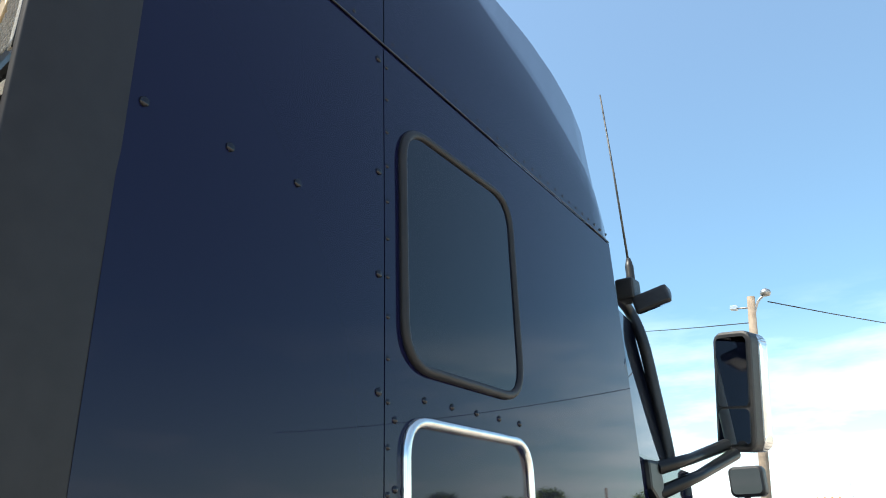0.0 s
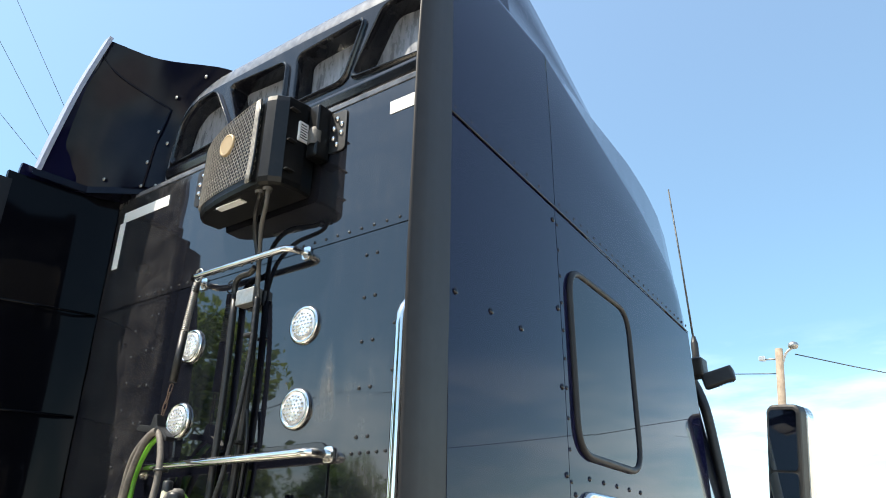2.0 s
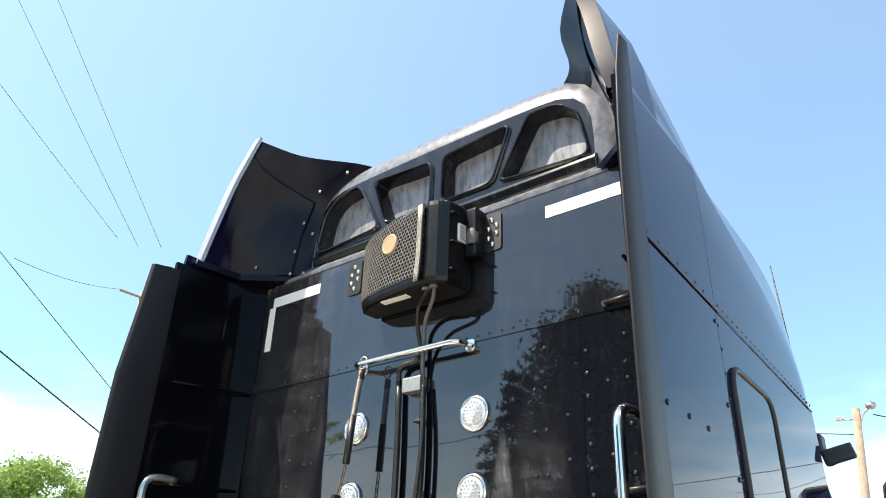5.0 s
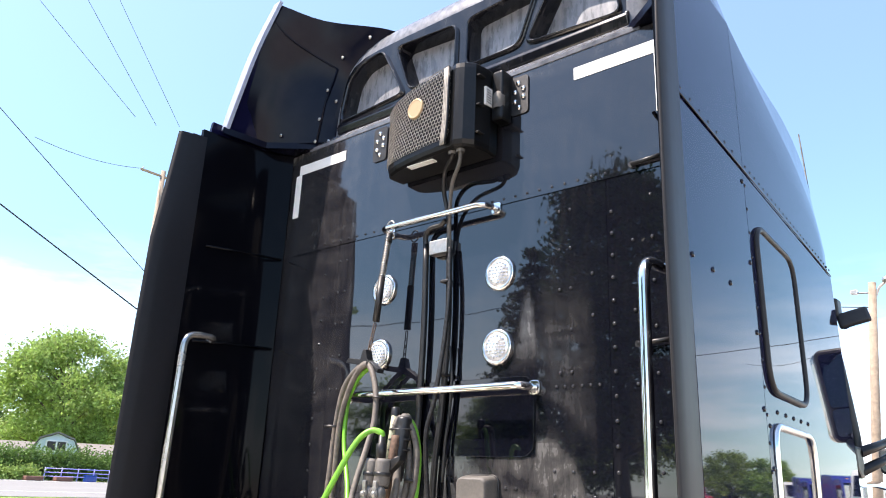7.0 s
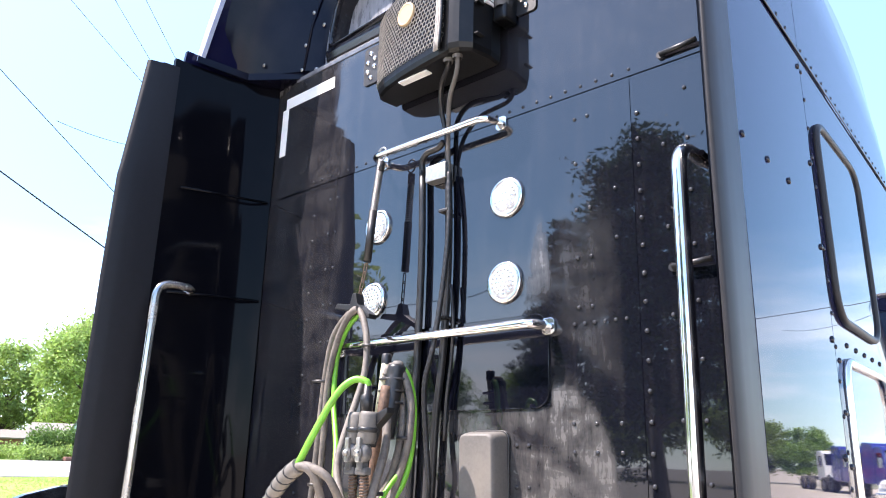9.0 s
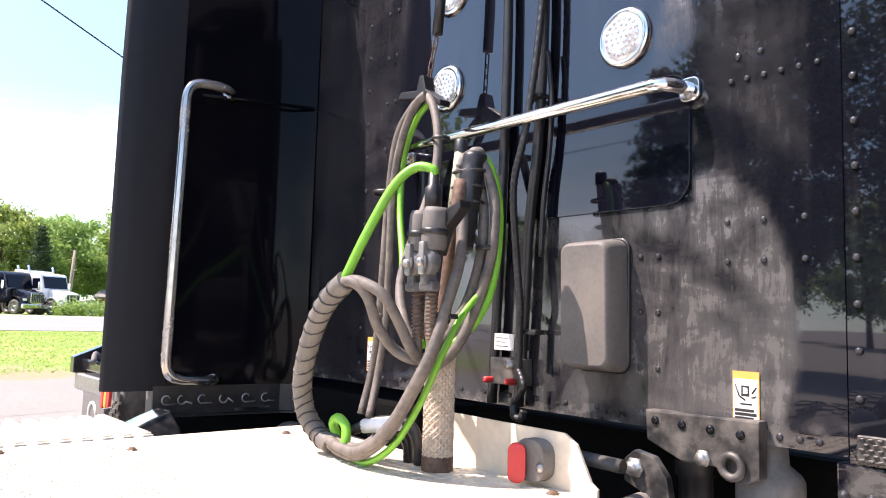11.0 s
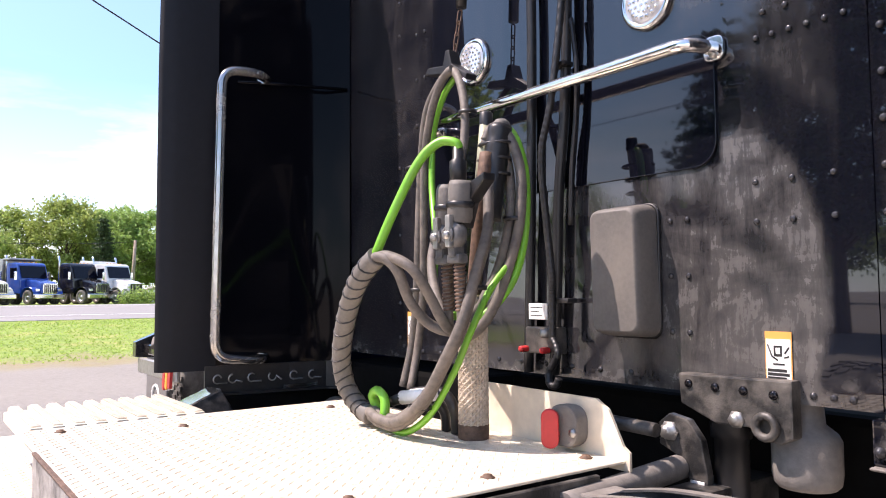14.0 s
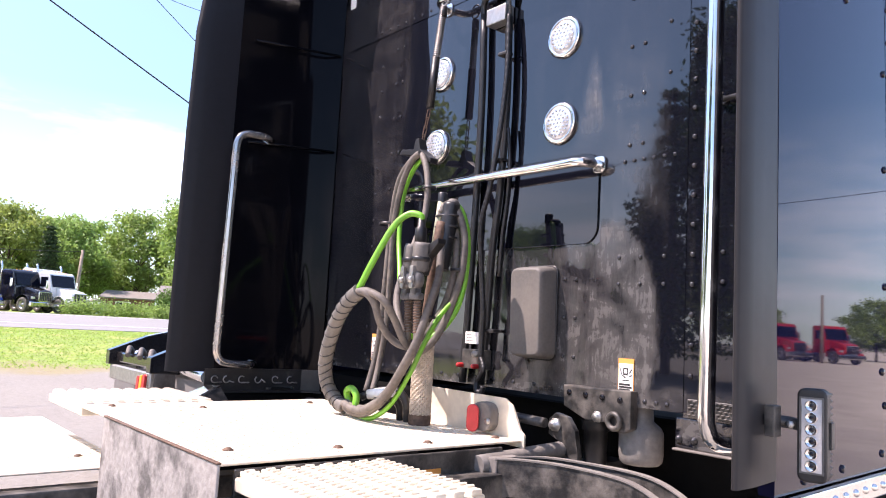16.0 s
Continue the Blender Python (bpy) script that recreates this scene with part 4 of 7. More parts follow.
side_opening("side_window", 1.177, 1.683, 1.910, 2.458, 0.095, 0.011, M_STRIP, True, "rounded bunk window in a dull rubber frame")
side_opening("access_door_frame", 1.178, 1.702, 1.295, 1.806, 0.075, 0.011, M_CHROME, False, "chrome frame of the baggage door")

bm = prism([(SX + 0.005, 0.5), (SX + 0.031, 0.5), (SX + 0.020 - inset(2.6), 2.6), (SX - 0.006 - inset(2.6), 2.6)], 2, 1.112, 1.157, 0.003)
part("side_trim", bm, M_CHROME, truck, "bright riveted trim along the lower edge")
bm = bmesh.new()
for k in range(34):
    add_dome(bm, on_right(0.53 + 0.055 * k, 1.135, SX + 0.020 - inset(0.53 + 0.055 * k)), 0.008, 0.006)
tagged(part("rivets", bm, M_CHROME, truck), kind="stuff")
# cab ahead of the sleeper: door, window, hood fender
bm = bmesh.new()
add_sheet(bm, [[Vector((-0.866 - 0.16 * (y - 2.55), y, z)) for y in (2.57, 2.7, 2.9, 3.25, 3.7)] for z in (0.9, 1.3, 1.6, 1.86)], (-0.04, 0, 0))
part("cab_door", bm, M_SIDE, truck, "glossy navy-black cab door")
bm = bmesh.new()
add_sheet(bm, [[Vector((-0.872 - 0.16 * (2.55 + 0.70 * f - 2.55) - max(0, z - 1.85) * 0.14, 2.55 + 0.70 * f, z)) for f in (0, 0.5, 1)] for z in (1.86, 2.05, 2.3, 2.5)], (-0.01, 0, 0))
part("window_pane", bm, M_DARKGLASS, truck, "dark cab door glass")
bm = bmesh.new()
add_tube(bm, spline([(-0.99, 2.6, 2.60), (-1.06, 2.95, 2.60), (-1.087, 3.25, 2.573), (-1.035, 3.25, 2.415), (-1.005, 3.25, 2.157), (-0.985, 3.25, 1.95), (-0.98, 3.25, 1.84)], 4), 0.026, 10)
part("door_pillar", bm, M_BLACKPL, truck, "thick black door frame pillar")
bm = bmesh.new()
add_sheet(bm, [[Vector((x, y, z)) for x, z in ((-0.78, 1.0), (-0.70, 1.35), (-0.80, 1.62), (-1.3, 1.75), (-1.95, 1.78))] for y in (3.8, 4.4, 5.2, 5.8)], None)
add_sheet(bm, [[Vector((MX - x, y, z)) for x, z in ((-0.78, 1.0), (-0.70, 1.35), (-0.80, 1.62), (-1.3, 1.75), (-1.95, 1.78))] for y in (3.8, 4.4, 5.2, 5.8)], None)
part("hood", bm, M_SIDE, truck, "glossy navy-black hood and fender")


# deck plates behind the cab
def diamond_plate(name, x0, y0, x1, y1, z, label, t=0.006, step=0.032):
    bm = bmesh.new()
    add_box(bm, x0, y0, z - t, x1, y1, z, 0.0015, 1)
    i = 0
    verts, faces = [], []
    y = y0 + step * 0.5
    while y < y1 - step * 0.3:
        x = x0 + step * (0.5 if i % 2 else 1.0)
        while x < x1 - step * 0.3:
            a = radians(45 if (i % 2) else -45)
            c, s = math.cos(a), math.sin(a)
            base = [(-0.014, 0), (0, -0.003), (0.014, 0), (0, 0.003)]
            vs = [bm.verts.new((x + px * c - py * s, y + px * s + py * c, z)) for px, py in base]
            tip = [bm.verts.new((x + px * 0.55 * c, y + px * 0.55 * s, z + 0.0018)) for px in (-0.014, 0.014)]
            bm.faces.new((vs[0], vs[1], tip[1], tip[0]))
            bm.faces.new((vs[1], vs[2], tip[1]))
            bm.faces.new((vs[2], vs[3], tip[0], tip[1]))
            bm.faces.new((vs[3], vs[0], tip[0]))
            x += step
        y += step * 0.5
        i += 1
    return part(name, bm, M_PLATE, truck, label)


DZ = 1.125
deck = diamond_plate("deck_plate", -2.62, -0.13, -1.56, 0.742, DZ, "sunlit aluminium diamond-plate deck")
bm = prism([(-2.05, DZ - 0.02), (-2.05, 1.235), (-1.63, 1.232), (-1.60, 1.215), (-1.565, 1.15), (-1.55, 1.14), (-1.55, DZ - 0.02)], 1, 0.742, 0.748)
part("deck_flange", bm, M_PLATE, deck, "upright aluminium flange")
for x, y in ((-1.617, 0.456), (-1.62, 0.70), (-2.5, 0.62), (-2.45, 0.2), (-2.55, -0.05), (-1.7, -0.05), (-1.64, 0.2)):
    bm = lathe([(0.013, 0), (0.013, 0.002), (0.009, 0.003), (0.008, 0.006), (0, 0.007)], 8, Matrix.Translation((x, y, DZ)))
    part("bolt", bm, M_RUST, deck, "rusty bolt head")
# frame rails and cross parts under the deck
for x, top in ((-1.52, 1.06), (-2.38, 0.93)):
    bm = box(x - 0.04, -3.6, 0.66, x + 0.04, 5.5, top, 0.006, 2)
    part("frame_rail", bm, M_FRAME, truck, "dusty black steel chassis rail")
# Cab underside as one block, its deep shade put into the colour.
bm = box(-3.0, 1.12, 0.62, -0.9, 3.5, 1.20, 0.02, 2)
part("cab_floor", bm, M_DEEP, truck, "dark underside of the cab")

low = diamond_plate("lower_deck_plate", -3.55, -1.25, -2.40, -0.02, 0.97, "lower aluminium diamond plate")
for x, y in ((-2.6, -0.12), (-2.55, -0.6), (-3.2, -0.3)):
    bm = lathe([(0.013, 0), (0.013, 0.002), (0.009, 0.003), (0.008, 0.006), (0, 0.007)], 8, Matrix.Translation((x, y, 0.97)))
    part("bolt", bm, M_RUST, low, "rusty bolt head")
bm = box(-2.32, -0.137, 0.86, -1.552, -0.131, DZ + 0.001, 0.002, 1)
part("deck_end_plate", bm, M_ENDPL, deck, "dusty dark end plate with a rusty rim")
bm = box(-2.32, -0.139, DZ - 0.001, -1.552, -0.129, DZ + 0.004, 0.0015, 1)
part("deck_rim", bm, M_RUST, deck, "rust-stained deck rim")


def grip_tread(name, x0, y0, x1, y1, z, label, ribs=9, along="y"):
    """A pressed step with raised serrated ribs and oval holes between them."""
    bm = bmesh.new()
    add_box(bm, x0, y0, z - 0.03, x1, y1, z - 0.002, 0.003, 1)
    base = part(name, bm, M_PLATE, truck, label)
    for k in range(ribs):
        f = (k + 0.5) / ribs
        bm = bmesh.new()
        if along == "x":
            yy = y0 + (y1 - y0) * f
            w = (y1 - y0) / ribs * 0.30
            add_box(bm, x0, yy - w, z - 0.003, x1, yy + w, z + 0.010, 0.004, 2)
            q = x0 + 0.015
            while q < x1 - 0.015:
                add_box(bm, q, yy - w * 0.8, z + 0.008, q + 0.008, yy + w * 0.8, z + 0.015, 0.002, 1)
                q += 0.022
        else:
            xx = x0 + (x1 - x0) * f
            w = (x1 - x0) / ribs * 0.30
            add_box(bm, xx - w, y0, z - 0.003, xx + w, y1, z + 0.010, 0.004, 2)
            q = y0 + 0.015
            while q < y1 - 0.015:
                add_box(bm, xx - w * 0.8, q, z + 0.008, xx + w * 0.8, q + 0.008, z + 0.015, 0.002, 1)
                q += 0.022
        part("tread_rib", bm, M_PLATE, base)
    return base


grip_tread("step_tread", -1.55, -0.10, -1.20, 0.27, 1.10, "pressed aluminium step tread with serrated ribs", 8, "x")
grip_tread("step_tread", -3.08, -0.11, -2.65, 0.33, 1.115, "pressed aluminium step tread with serrated ribs", 9, "x")

# bent bracket with a polished top flange beyond the left step
TOP_IN, TOP_OUT = [Vector(p) for p in ((-2.881, 0.445, 1.153), (-2.845, 0.375, 1.135), (-2.80, 0.295, 1.110))], [Vector(p) for p in ((-3.05, 0.465, 1.142), (-3.015, 0.385, 1.12), (-2.97, 0.295, 1.093))]
bm = bmesh.new()
add_sheet(bm, [TOP_IN, TOP_OUT], (0, 0, -0.006))
tank = part("bracket_flange", bm, M_CHROME, truck, "polished sloping flange reflecting the sky")
bm = bmesh.new()
add_sheet(bm, [[p + Vector((0.001, 0, -0.006)) for p in TOP_IN], [p + Vector((0.03, 0.02, -0.05)) for p in TOP_IN], [p + Vector((0.06, 0.03, -0.12)) for p in TOP_IN]], (-0.012, 0.004, 0))
part("bracket_web", bm, M_FRAME, tank, "dark rough web of the bracket")

# drilled rail under the left extender, with small hooks in its holes, and near-black blocks for the shade behind it
RAIL = [(-3.088, 0.465), (-3.075, 0.60), (-3.058, 0.75), (-3.032, 0.88), (-2.985, 0.948)]
bm = bmesh.new()
add_sheet(bm, [[Vector((x, y, z)) for x, y in RAIL] for z in (1.112, 1.204)], (-0.012, 0, 0), smooth=False)
rail = part("lower_left_rail", bm, M_CABLE, truck, "black drilled steel rail below the extender")
bm = bmesh.new()
add_sheet(bm, [[Vector((x + 0.012, y, 1.106)) for x, y in RAIL], [Vector((x - 0.012, y, 1.112)) for x, y in RAIL]], (0, 0, 0.006))
part("rail_lip", bm, M_CABLE, rail, "bent lower lip")
part("rail_plate", prism([(0.72, 1.118), (0.72, 1.130), (0.86, 1.132), (0.86, 1.120)], 0, -3.045, -3.038), M_CHROME, rail, "short polished strip")
for y, turn in ((0.505, 0.3), (0.555, 1.6), (0.62, 0.9), (0.69, 2.2), (0.765, 0.4), (0.83, 1.2)):
    x = float(np.interp(y, [q[1] for q in RAIL], [q[0] for q in RAIL])) + 0.003
    bm = bmesh.new()
    add_tube(bm, [Vector((x, y + 0.014 * math.cos(turn + a * math.pi / 6), 1.160 + 0.014 * math.sin(turn + a * math.pi / 6))) for a in range(9)] + [Vector((x + 0.01, y + 0.03, 1.148))], 0.0028, 6)
    part("hook", bm, M_STEEL, rail, "small bent wire hook")
# Both blocks are added to fill the gap under the rail with shade.
part("shade_block", box(-3.085, 0.97, 0.62, -2.30, 2.4, 1.20, 0.02, 2), M_DEEP, truck, "near-black block added for the shade below the sleeper")
part("shade_block", box(-3.12, 0.50, 0.62, -3.065, 0.97, 1.105, 0.01, 2), M_DEEP, truck, "near-black block added for the shade below the extender")
bm = lathe([(0, 0), (0.05, 0.0), (0.062, 0.012), (0.065, 0.03), (0.065, 0.40), (0.05, 0.43), (0, 0.44)], 20, Matrix.Translation((-2.83, 0.80, 1.045)) @ Matrix.Rotation(radians(90), 4, "Y"))
part("air_tank", bm, M_FRAME, truck, "dusty black air tank under the cab", smooth=True)

# lower right skirt with small bolts, and a modelled reflection of tread plate above it
bm = box(-1.214, 0.952, 1.148, -0.80, 0.985, 1.224, 0.003, 2)
skirt = part("lower_skirt", bm, M_BACK, truck, "dusty black lower skirt")
# Added strip with studs: the tread plate's mirror image in the wall, no real part.
bm = box(-1.18, 0.948, 1.230, -0.80, 0.9585, 1.274, 0.002, 1)
strip_ = part("tread_strip", bm, M_FRAME, skirt, "dusty strip added for the tread plate's reflection")
bm = bmesh.new()
for i in range(26):
    for j in range(5):
        x, z = -1.172 + i * 0.0142 + (j % 2) * 0.007, 1.2345 + j * 0.0085
        add_box(bm, x - 0.0042, 0.9445, z - 0.002, x + 0.0042, 0.9485, z + 0.002, 0.001, 1)
tagged(part("reflected_studs", bm, M_FRAME, strip_), kind="stuff")
for x, z in ((-1.203, 1.171), (-1.16, 1.171), (-1.05, 1.172), (-0.96, 1.172)):
    bm = lathe([(0.010, 0), (0.010, 0.002), (0.0075, 0.003), (0.006, 0.007), (0, 0.0085)], 10, on_back(x, z, 0.952))
    part("bolt", bm, M_RIVETC, skirt)
bm = box(-1.214, 0.936, 1.142, -0.80, 0.985, 1.1475, 0.002, 1)
part("skirt_lip", bm, M_DUSTLT, skirt, "dust-covered lower lip")

bm = prism([(-1.575, 1.275), (-1.335, 1.278), (-1.335, 1.175), (-1.36, 1.162), (-1.40, 1.165), (-1.42, 1.185), (-1.49, 1.183), (-1.57, 1.215)], 1, 0.925, 0.957, 0.004)
hinge = part("hinge_bracket", bm, M_FRAME, truck, "dusty black cab hinge bracket")
for x, z in ((-1.55, 1.255), (-1.49, 1.253), (-1.43, 1.252), (-1.37, 1.25)):
    bm = lathe([(0.009, 0), (0.0085, 0.003), (0.005, 0.005), (0, 0.0055)], 10, on_back(x, z, 0.925))
    part("rivet", bm, M_RIVET, hinge)
bm = lathe([(0.017, 0), (0.017, 0.004), (0.012, 0.005), (0.012, 0.013), (0, 0.014)], 6, on_back(-1.445, 1.197, 0.925))
part("bolt", bm, M_STEEL, hinge, "bright steel bolt")
bm = bmesh.new()
add_tube(bm, [Vector((-1.384 + 0.02 * math.cos(a * math.pi / 8), 0.918, 1.192 + 0.02 * math.sin(a * math.pi / 8))) for a in range(16)], 0.008, 8, True)
part("pin_eye", bm, M_FRAME, hinge)
bm = lathe([(0, -0.056), (0.050, -0.056), (0.058, -0.048), (0.061, -0.03), (0.061, 0.030), (0.054, 0.044), (0.034, 0.06), (0.03, 0.11)], 24, Matrix.Translation((-1.355, 1.005, 1.133)))
part("air_spring", bm, M_DUSTLT, truck, "pale dusty air spring under the cab", smooth=True)
bm = lathe([(0.033, -0.17), (0.038, -0.17), (0.038, -0.05), (0.034, -0.045), (0.034, 0.09), (0.04, 0.09), (0.04, 0.12)], 18, Matrix.Translation((-1.497, 0.985, 1.06)))
part("shock_absorber", bm, M_BLACKPL, truck, "dusty black shock absorber", smooth=True)
bm = prism([(-1.625, 1.125), (-1.625, 1.17), (-1.60, 1.19), (-1.555, 1.182), (-1.525, 1.145), (-1.512, 1.08), (-1.512, 0.98), (-1.555, 0.98), (-1.555, 1.07), (-1.575, 1.105), (-1.60, 1.115)], 1, 0.925, 0.945, 0.003)
hook = part("cab_latch", bm, M_FRAME, truck, "dusty curved latch plate")
bm = lathe([(0.021, 0), (0.021, 0.006), (0.014, 0.007), (0.014, 0.020), (0, 0.022)], 6, Matrix.Translation((-1.597, 0.925, 1.155)) @ FACE_BACK)
part("bolt", bm, M_STEEL, hook, "bright steel bolt")
bm = box(-1.55, 0.922, 1.03, -1.518, 0.9248, 1.065)
part("small_label", bm, M_WHITE, hook, "small white label")
bm = tube([(-2.05, 0.86, 1.175), (-1.58, 0.86, 1.165)], 0.014, 10, 1)
part("torsion_bar", bm, M_FRAME, truck, "dark round cross bar")
bm = tube([(-1.54, 0.56, 1.075), (-1.555, 0.72, 1.08), (-1.585, 0.97, 1.085)], 0.025, 14, 5)
part("cross_tube", bm, M_DUSTLT, truck, "dusty grey cross tube beside the deck")
# fender support: an open channel that bends away from the deck
FAR = spline([(-1.50, 0.66, 1.092), (-1.44, 0.70, 1.098), (-1.357, 0.722, 1.10), (-1.217, 0.752, 1.098), (-1.11, 0.738, 1.09), (-1.0, 0.70, 1.06), (-0.90, 0.66, 1.01)], 4)
NEAR = spline([(-1.50, 0.60, 1.092), (-1.44, 0.622, 1.098), (-1.34, 0.66, 1.10), (-1.20, 0.672, 1.098), (-1.11, 0.66, 1.09), (-1.0, 0.625, 1.06), (-0.90, 0.59, 1.01)], 4)
# Channel floor near-black: the shade inside is in its colour.
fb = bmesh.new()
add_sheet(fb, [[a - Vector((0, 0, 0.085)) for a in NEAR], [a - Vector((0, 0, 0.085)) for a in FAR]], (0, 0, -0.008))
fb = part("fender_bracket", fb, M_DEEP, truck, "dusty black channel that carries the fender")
for edge_, dy in ((FAR, 0.012), (NEAR, -0.012)):
    bm = bmesh.new()
    add_sheet(bm, [[a - Vector((0, 0, 0.09)) for a in edge_], [a for a in edge_]], (0, dy, 0))
    fw = part("flange", bm, M_FRAME, fb)
    bm = bmesh.new()
    add_sheet(bm, [[a + Vector((0, -0.004 if dy > 0 else -0.016, 0.001)) for a in edge_], [a + Vector((0, 0.016 if dy > 0 else 0.004, 0.001)) for a in edge_]], (0, 0, 0.004))
    part("flange_rim", bm, M_DUSTLT, fw, "dust-covered upper rim")
bm = box(-1.528, 0.585, 1.0, -1.495, 0.675, 1.097, 0.004, 2)
part("end_plate", bm, M_DUSTLT, fb, "dusty end plate")
bm = bmesh.new()
add_sheet(bm, [[Vector((x, 0.74 + 0.42 * f, 0.955 + 0.05 * math.sin(math.pi * f) - 0.10 * max(0, -1.2 - x))) for x in (-1.40, -1.25, -1.1, -0.95, -0.82)] for f in (0, 0.2, 0.4, 0.6, 0.8, 1.0)], (0, 0, -0.01))
M_FENDER = mat("dusty_fender_plastic", (0.42, 0.39, 0.35), 0.65, grain=0.12, grain_scale=50, stain=0.5, stain_color=(0.2, 0.18, 0.16), stain_scale=7)
part("inner_fender", bm, M_FENDER, truck, "pale dusty fender shell")
bm = box(-1.56, -0.10, 0.80, -1.548, 0.66, DZ - 0.012, 0.002, 1)
side_plate = part("deck_side_plate", bm, M_FRAME, deck, "dusty black deck side plate")


def sticker(name, m, w, h, parent):
    """A printed warning label: white ground, orange head, dark figure and unreadable lines."""
    def piece(nm, x0, z0, x1, z1, d0, d1, material, under):
        b_ = bmesh.new()
        add_box(b_, x0, z0, d0, x1, z1, d1)
        bmesh.ops.transform(b_, matrix=m, verts=b_.verts[:])
        return part(nm, b_, material, under)
    base = piece(name, -w / 2, -h / 2, w / 2, h / 2, 0, 0.001, M_ORANGE, parent)
    base["label"] = "orange and white warning label"
    piece("field", -w * 0.46, -h * 0.48, w * 0.46, h * 0.36, 0.001, 0.0014, M_WHITE, base)
    for k in range(4):
        piece("text_bar", -w * 0.42, -h * 0.46 + k * h * 0.072, w * 0.40 - (k % 2) * w * 0.1, -h * 0.405 + k * h * 0.072, 0.0014, 0.0018, M_INK, base)
    piece("pictogram", -w * 0.17, h * 0.04, w * 0.14, h * 0.24, 0.0014, 0.0018, M_INK, base)
    piece("pictogram", -w * 0.09, h * 0.09, w * 0.07, h * 0.20, 0.0018, 0.0022, M_WHITE, base)
    for pts in ([(-0.40, 0.26), (-0.24, 0.04), (-0.02, -0.03)], [(0.40, 0.22), (0.24, 0.10)], [(0.40, 0.05), (0.22, 0.02)], [(-0.20, -0.10), (0.22, -0.10)]):
        b_ = bmesh.new()
        add_tube(b_, [m @ Vector((a * w, c * h, 0.0012)) for a, c in pts], w * 0.032, 6)
        part("pictogram", b_, M_INK, base)
    return base


sticker("warning_label", on_back(-1.374, 1.314, BY - 0.001), 0.052, 0.10, rear)
sticker("warning_label", on_back(-2.59, 1.33, BY - 0.001), 0.048, 0.105, rear)
sticker("warning_label", Matrix.Translation((-1.547, 0.42, 1.03)) @ Matrix.Rotation(radians(90), 4, "Z") @ Matrix.Rotation(radians(90), 4, "X"), 0.05, 0.09, side_plate)
bm = box(-2.014, 0.921, 1.373, -1.948, 0.926, 1.413, 0.001, 1)
lab = part("white_label", bm, M_WHITE, rear, "small white paper label")
bm = bmesh.new()
for k in range(3):
    add_box(bm, -2.006, 0.9202, 1.382 + k * 0.010, -1.965 - 0.01 * (k % 2), 0.9212, 1.3838 + k * 0.010)
tagged(part("print", bm, M_INK, lab), kind="stuff")
bm = bmesh.new()
for x0, x1, z0, z1 in ((-2.928, -2.585, 3.079, 3.131), (-2.951, -2.908, 2.848, 3.0785)):
    b1 = box(x0, BY - 0.002, z0, x1, BY - 0.0003, z1)
    part("reflective_tape", b1, M_TAPE, truck, "strip of white reflective tape")
    b1 = box(MX - x1, BY - 0.002, z0, MX - x0, BY - 0.0003, z1)
    part("reflective_tape", b1, M_TAPE, truck, "strip of white reflective tape")
bm.free()
for x in (-1.02, -1.05):
    bm = bmesh.new()
    z = 2.675 if x == -1.02 else 2.05
    add_tube(bm, [Vector((-0.98 - 0.0, 0.94, z)), Vector((-1.09, 0.945, z - 0.005))], 0.008, 8)
    add_tube(bm, [Vector((-1.09, 0.945, z - 0.005)), Vector((-1.09, 0.962, z - 0.005))], 0.012, 8)
    part("stay_rod", bm, M_CABLE, truck)


M_CLEAN = mat("clean_black_glass", (0.0035, 0.004, 0.0075), 0.03, spec=0.6)
# clean tinted window low in the back wall
bm = prism([(-1.985 + a, 1.832 + b) for a, b in round_rect(0.99, 0.275, 0.05, 6)], 1, BY - 0.0025, BY - 0.0005)
rw = part("rear_window", bm, M_CLEAN, truck, "dark tinted rear window with rounded corners")
bm = bmesh.new()
add_tube(bm, [Vector((-1.985 + a, BY - 0.003, 1.832 + b)) for a, b in round_rect(0.99, 0.275, 0.05, 6)], 0.0008, 6, True)
part("gasket", bm, M_BACK, rw, "thin black rubber gasket")

# ---- things fixed to the back wall ----
def work_light(x, z):
    wlamp = thing("work_light", (x, BY, z), "round clear LED work light in a chrome bezel on the wall", "light", "round work lights")
    bm = lathe([(0.068, 0), (0.068, 0.006), (0.064, 0.011), (0.056, 0.012), (0.053, 0.008)], 32, FACE_BACK)
    part("bezel", bm, M_CHROME, wlamp, "chrome ring", smooth=True)
    bm = bmesh.new()
    add_lathe(bm, [(0.056, 0.004), (0.054, 0.010), (0.04, 0.013), (0, 0.014)], 28, FACE_BACK)
    lens = part("lens", bm, M_LENS, wlamp, "clear ribbed lens")
    bm = bmesh.new()
    for r, n in ((0.0, 1), (0.014, 6), (0.027, 12), (0.040, 18)):
        for k in range(n):
            a = 2 * math.pi * k / n
            add_dome(bm, FACE_BACK @ Matrix.Translation((r * math.cos(a), r * math.sin(a), 0.0122)), 0.0050, 0.003, 8)
    tagged(part("lens_pattern", bm, M_CHROME, lens), kind="stuff")
    return wlamp


wl0 = work_light(-1.645, 2.364)
for x, z in ((-1.652, 2.083), (-2.257, 2.383), (-2.267, 2.102)):
    copy_thing(wl0, Matrix.Translation((x, BY, z)))


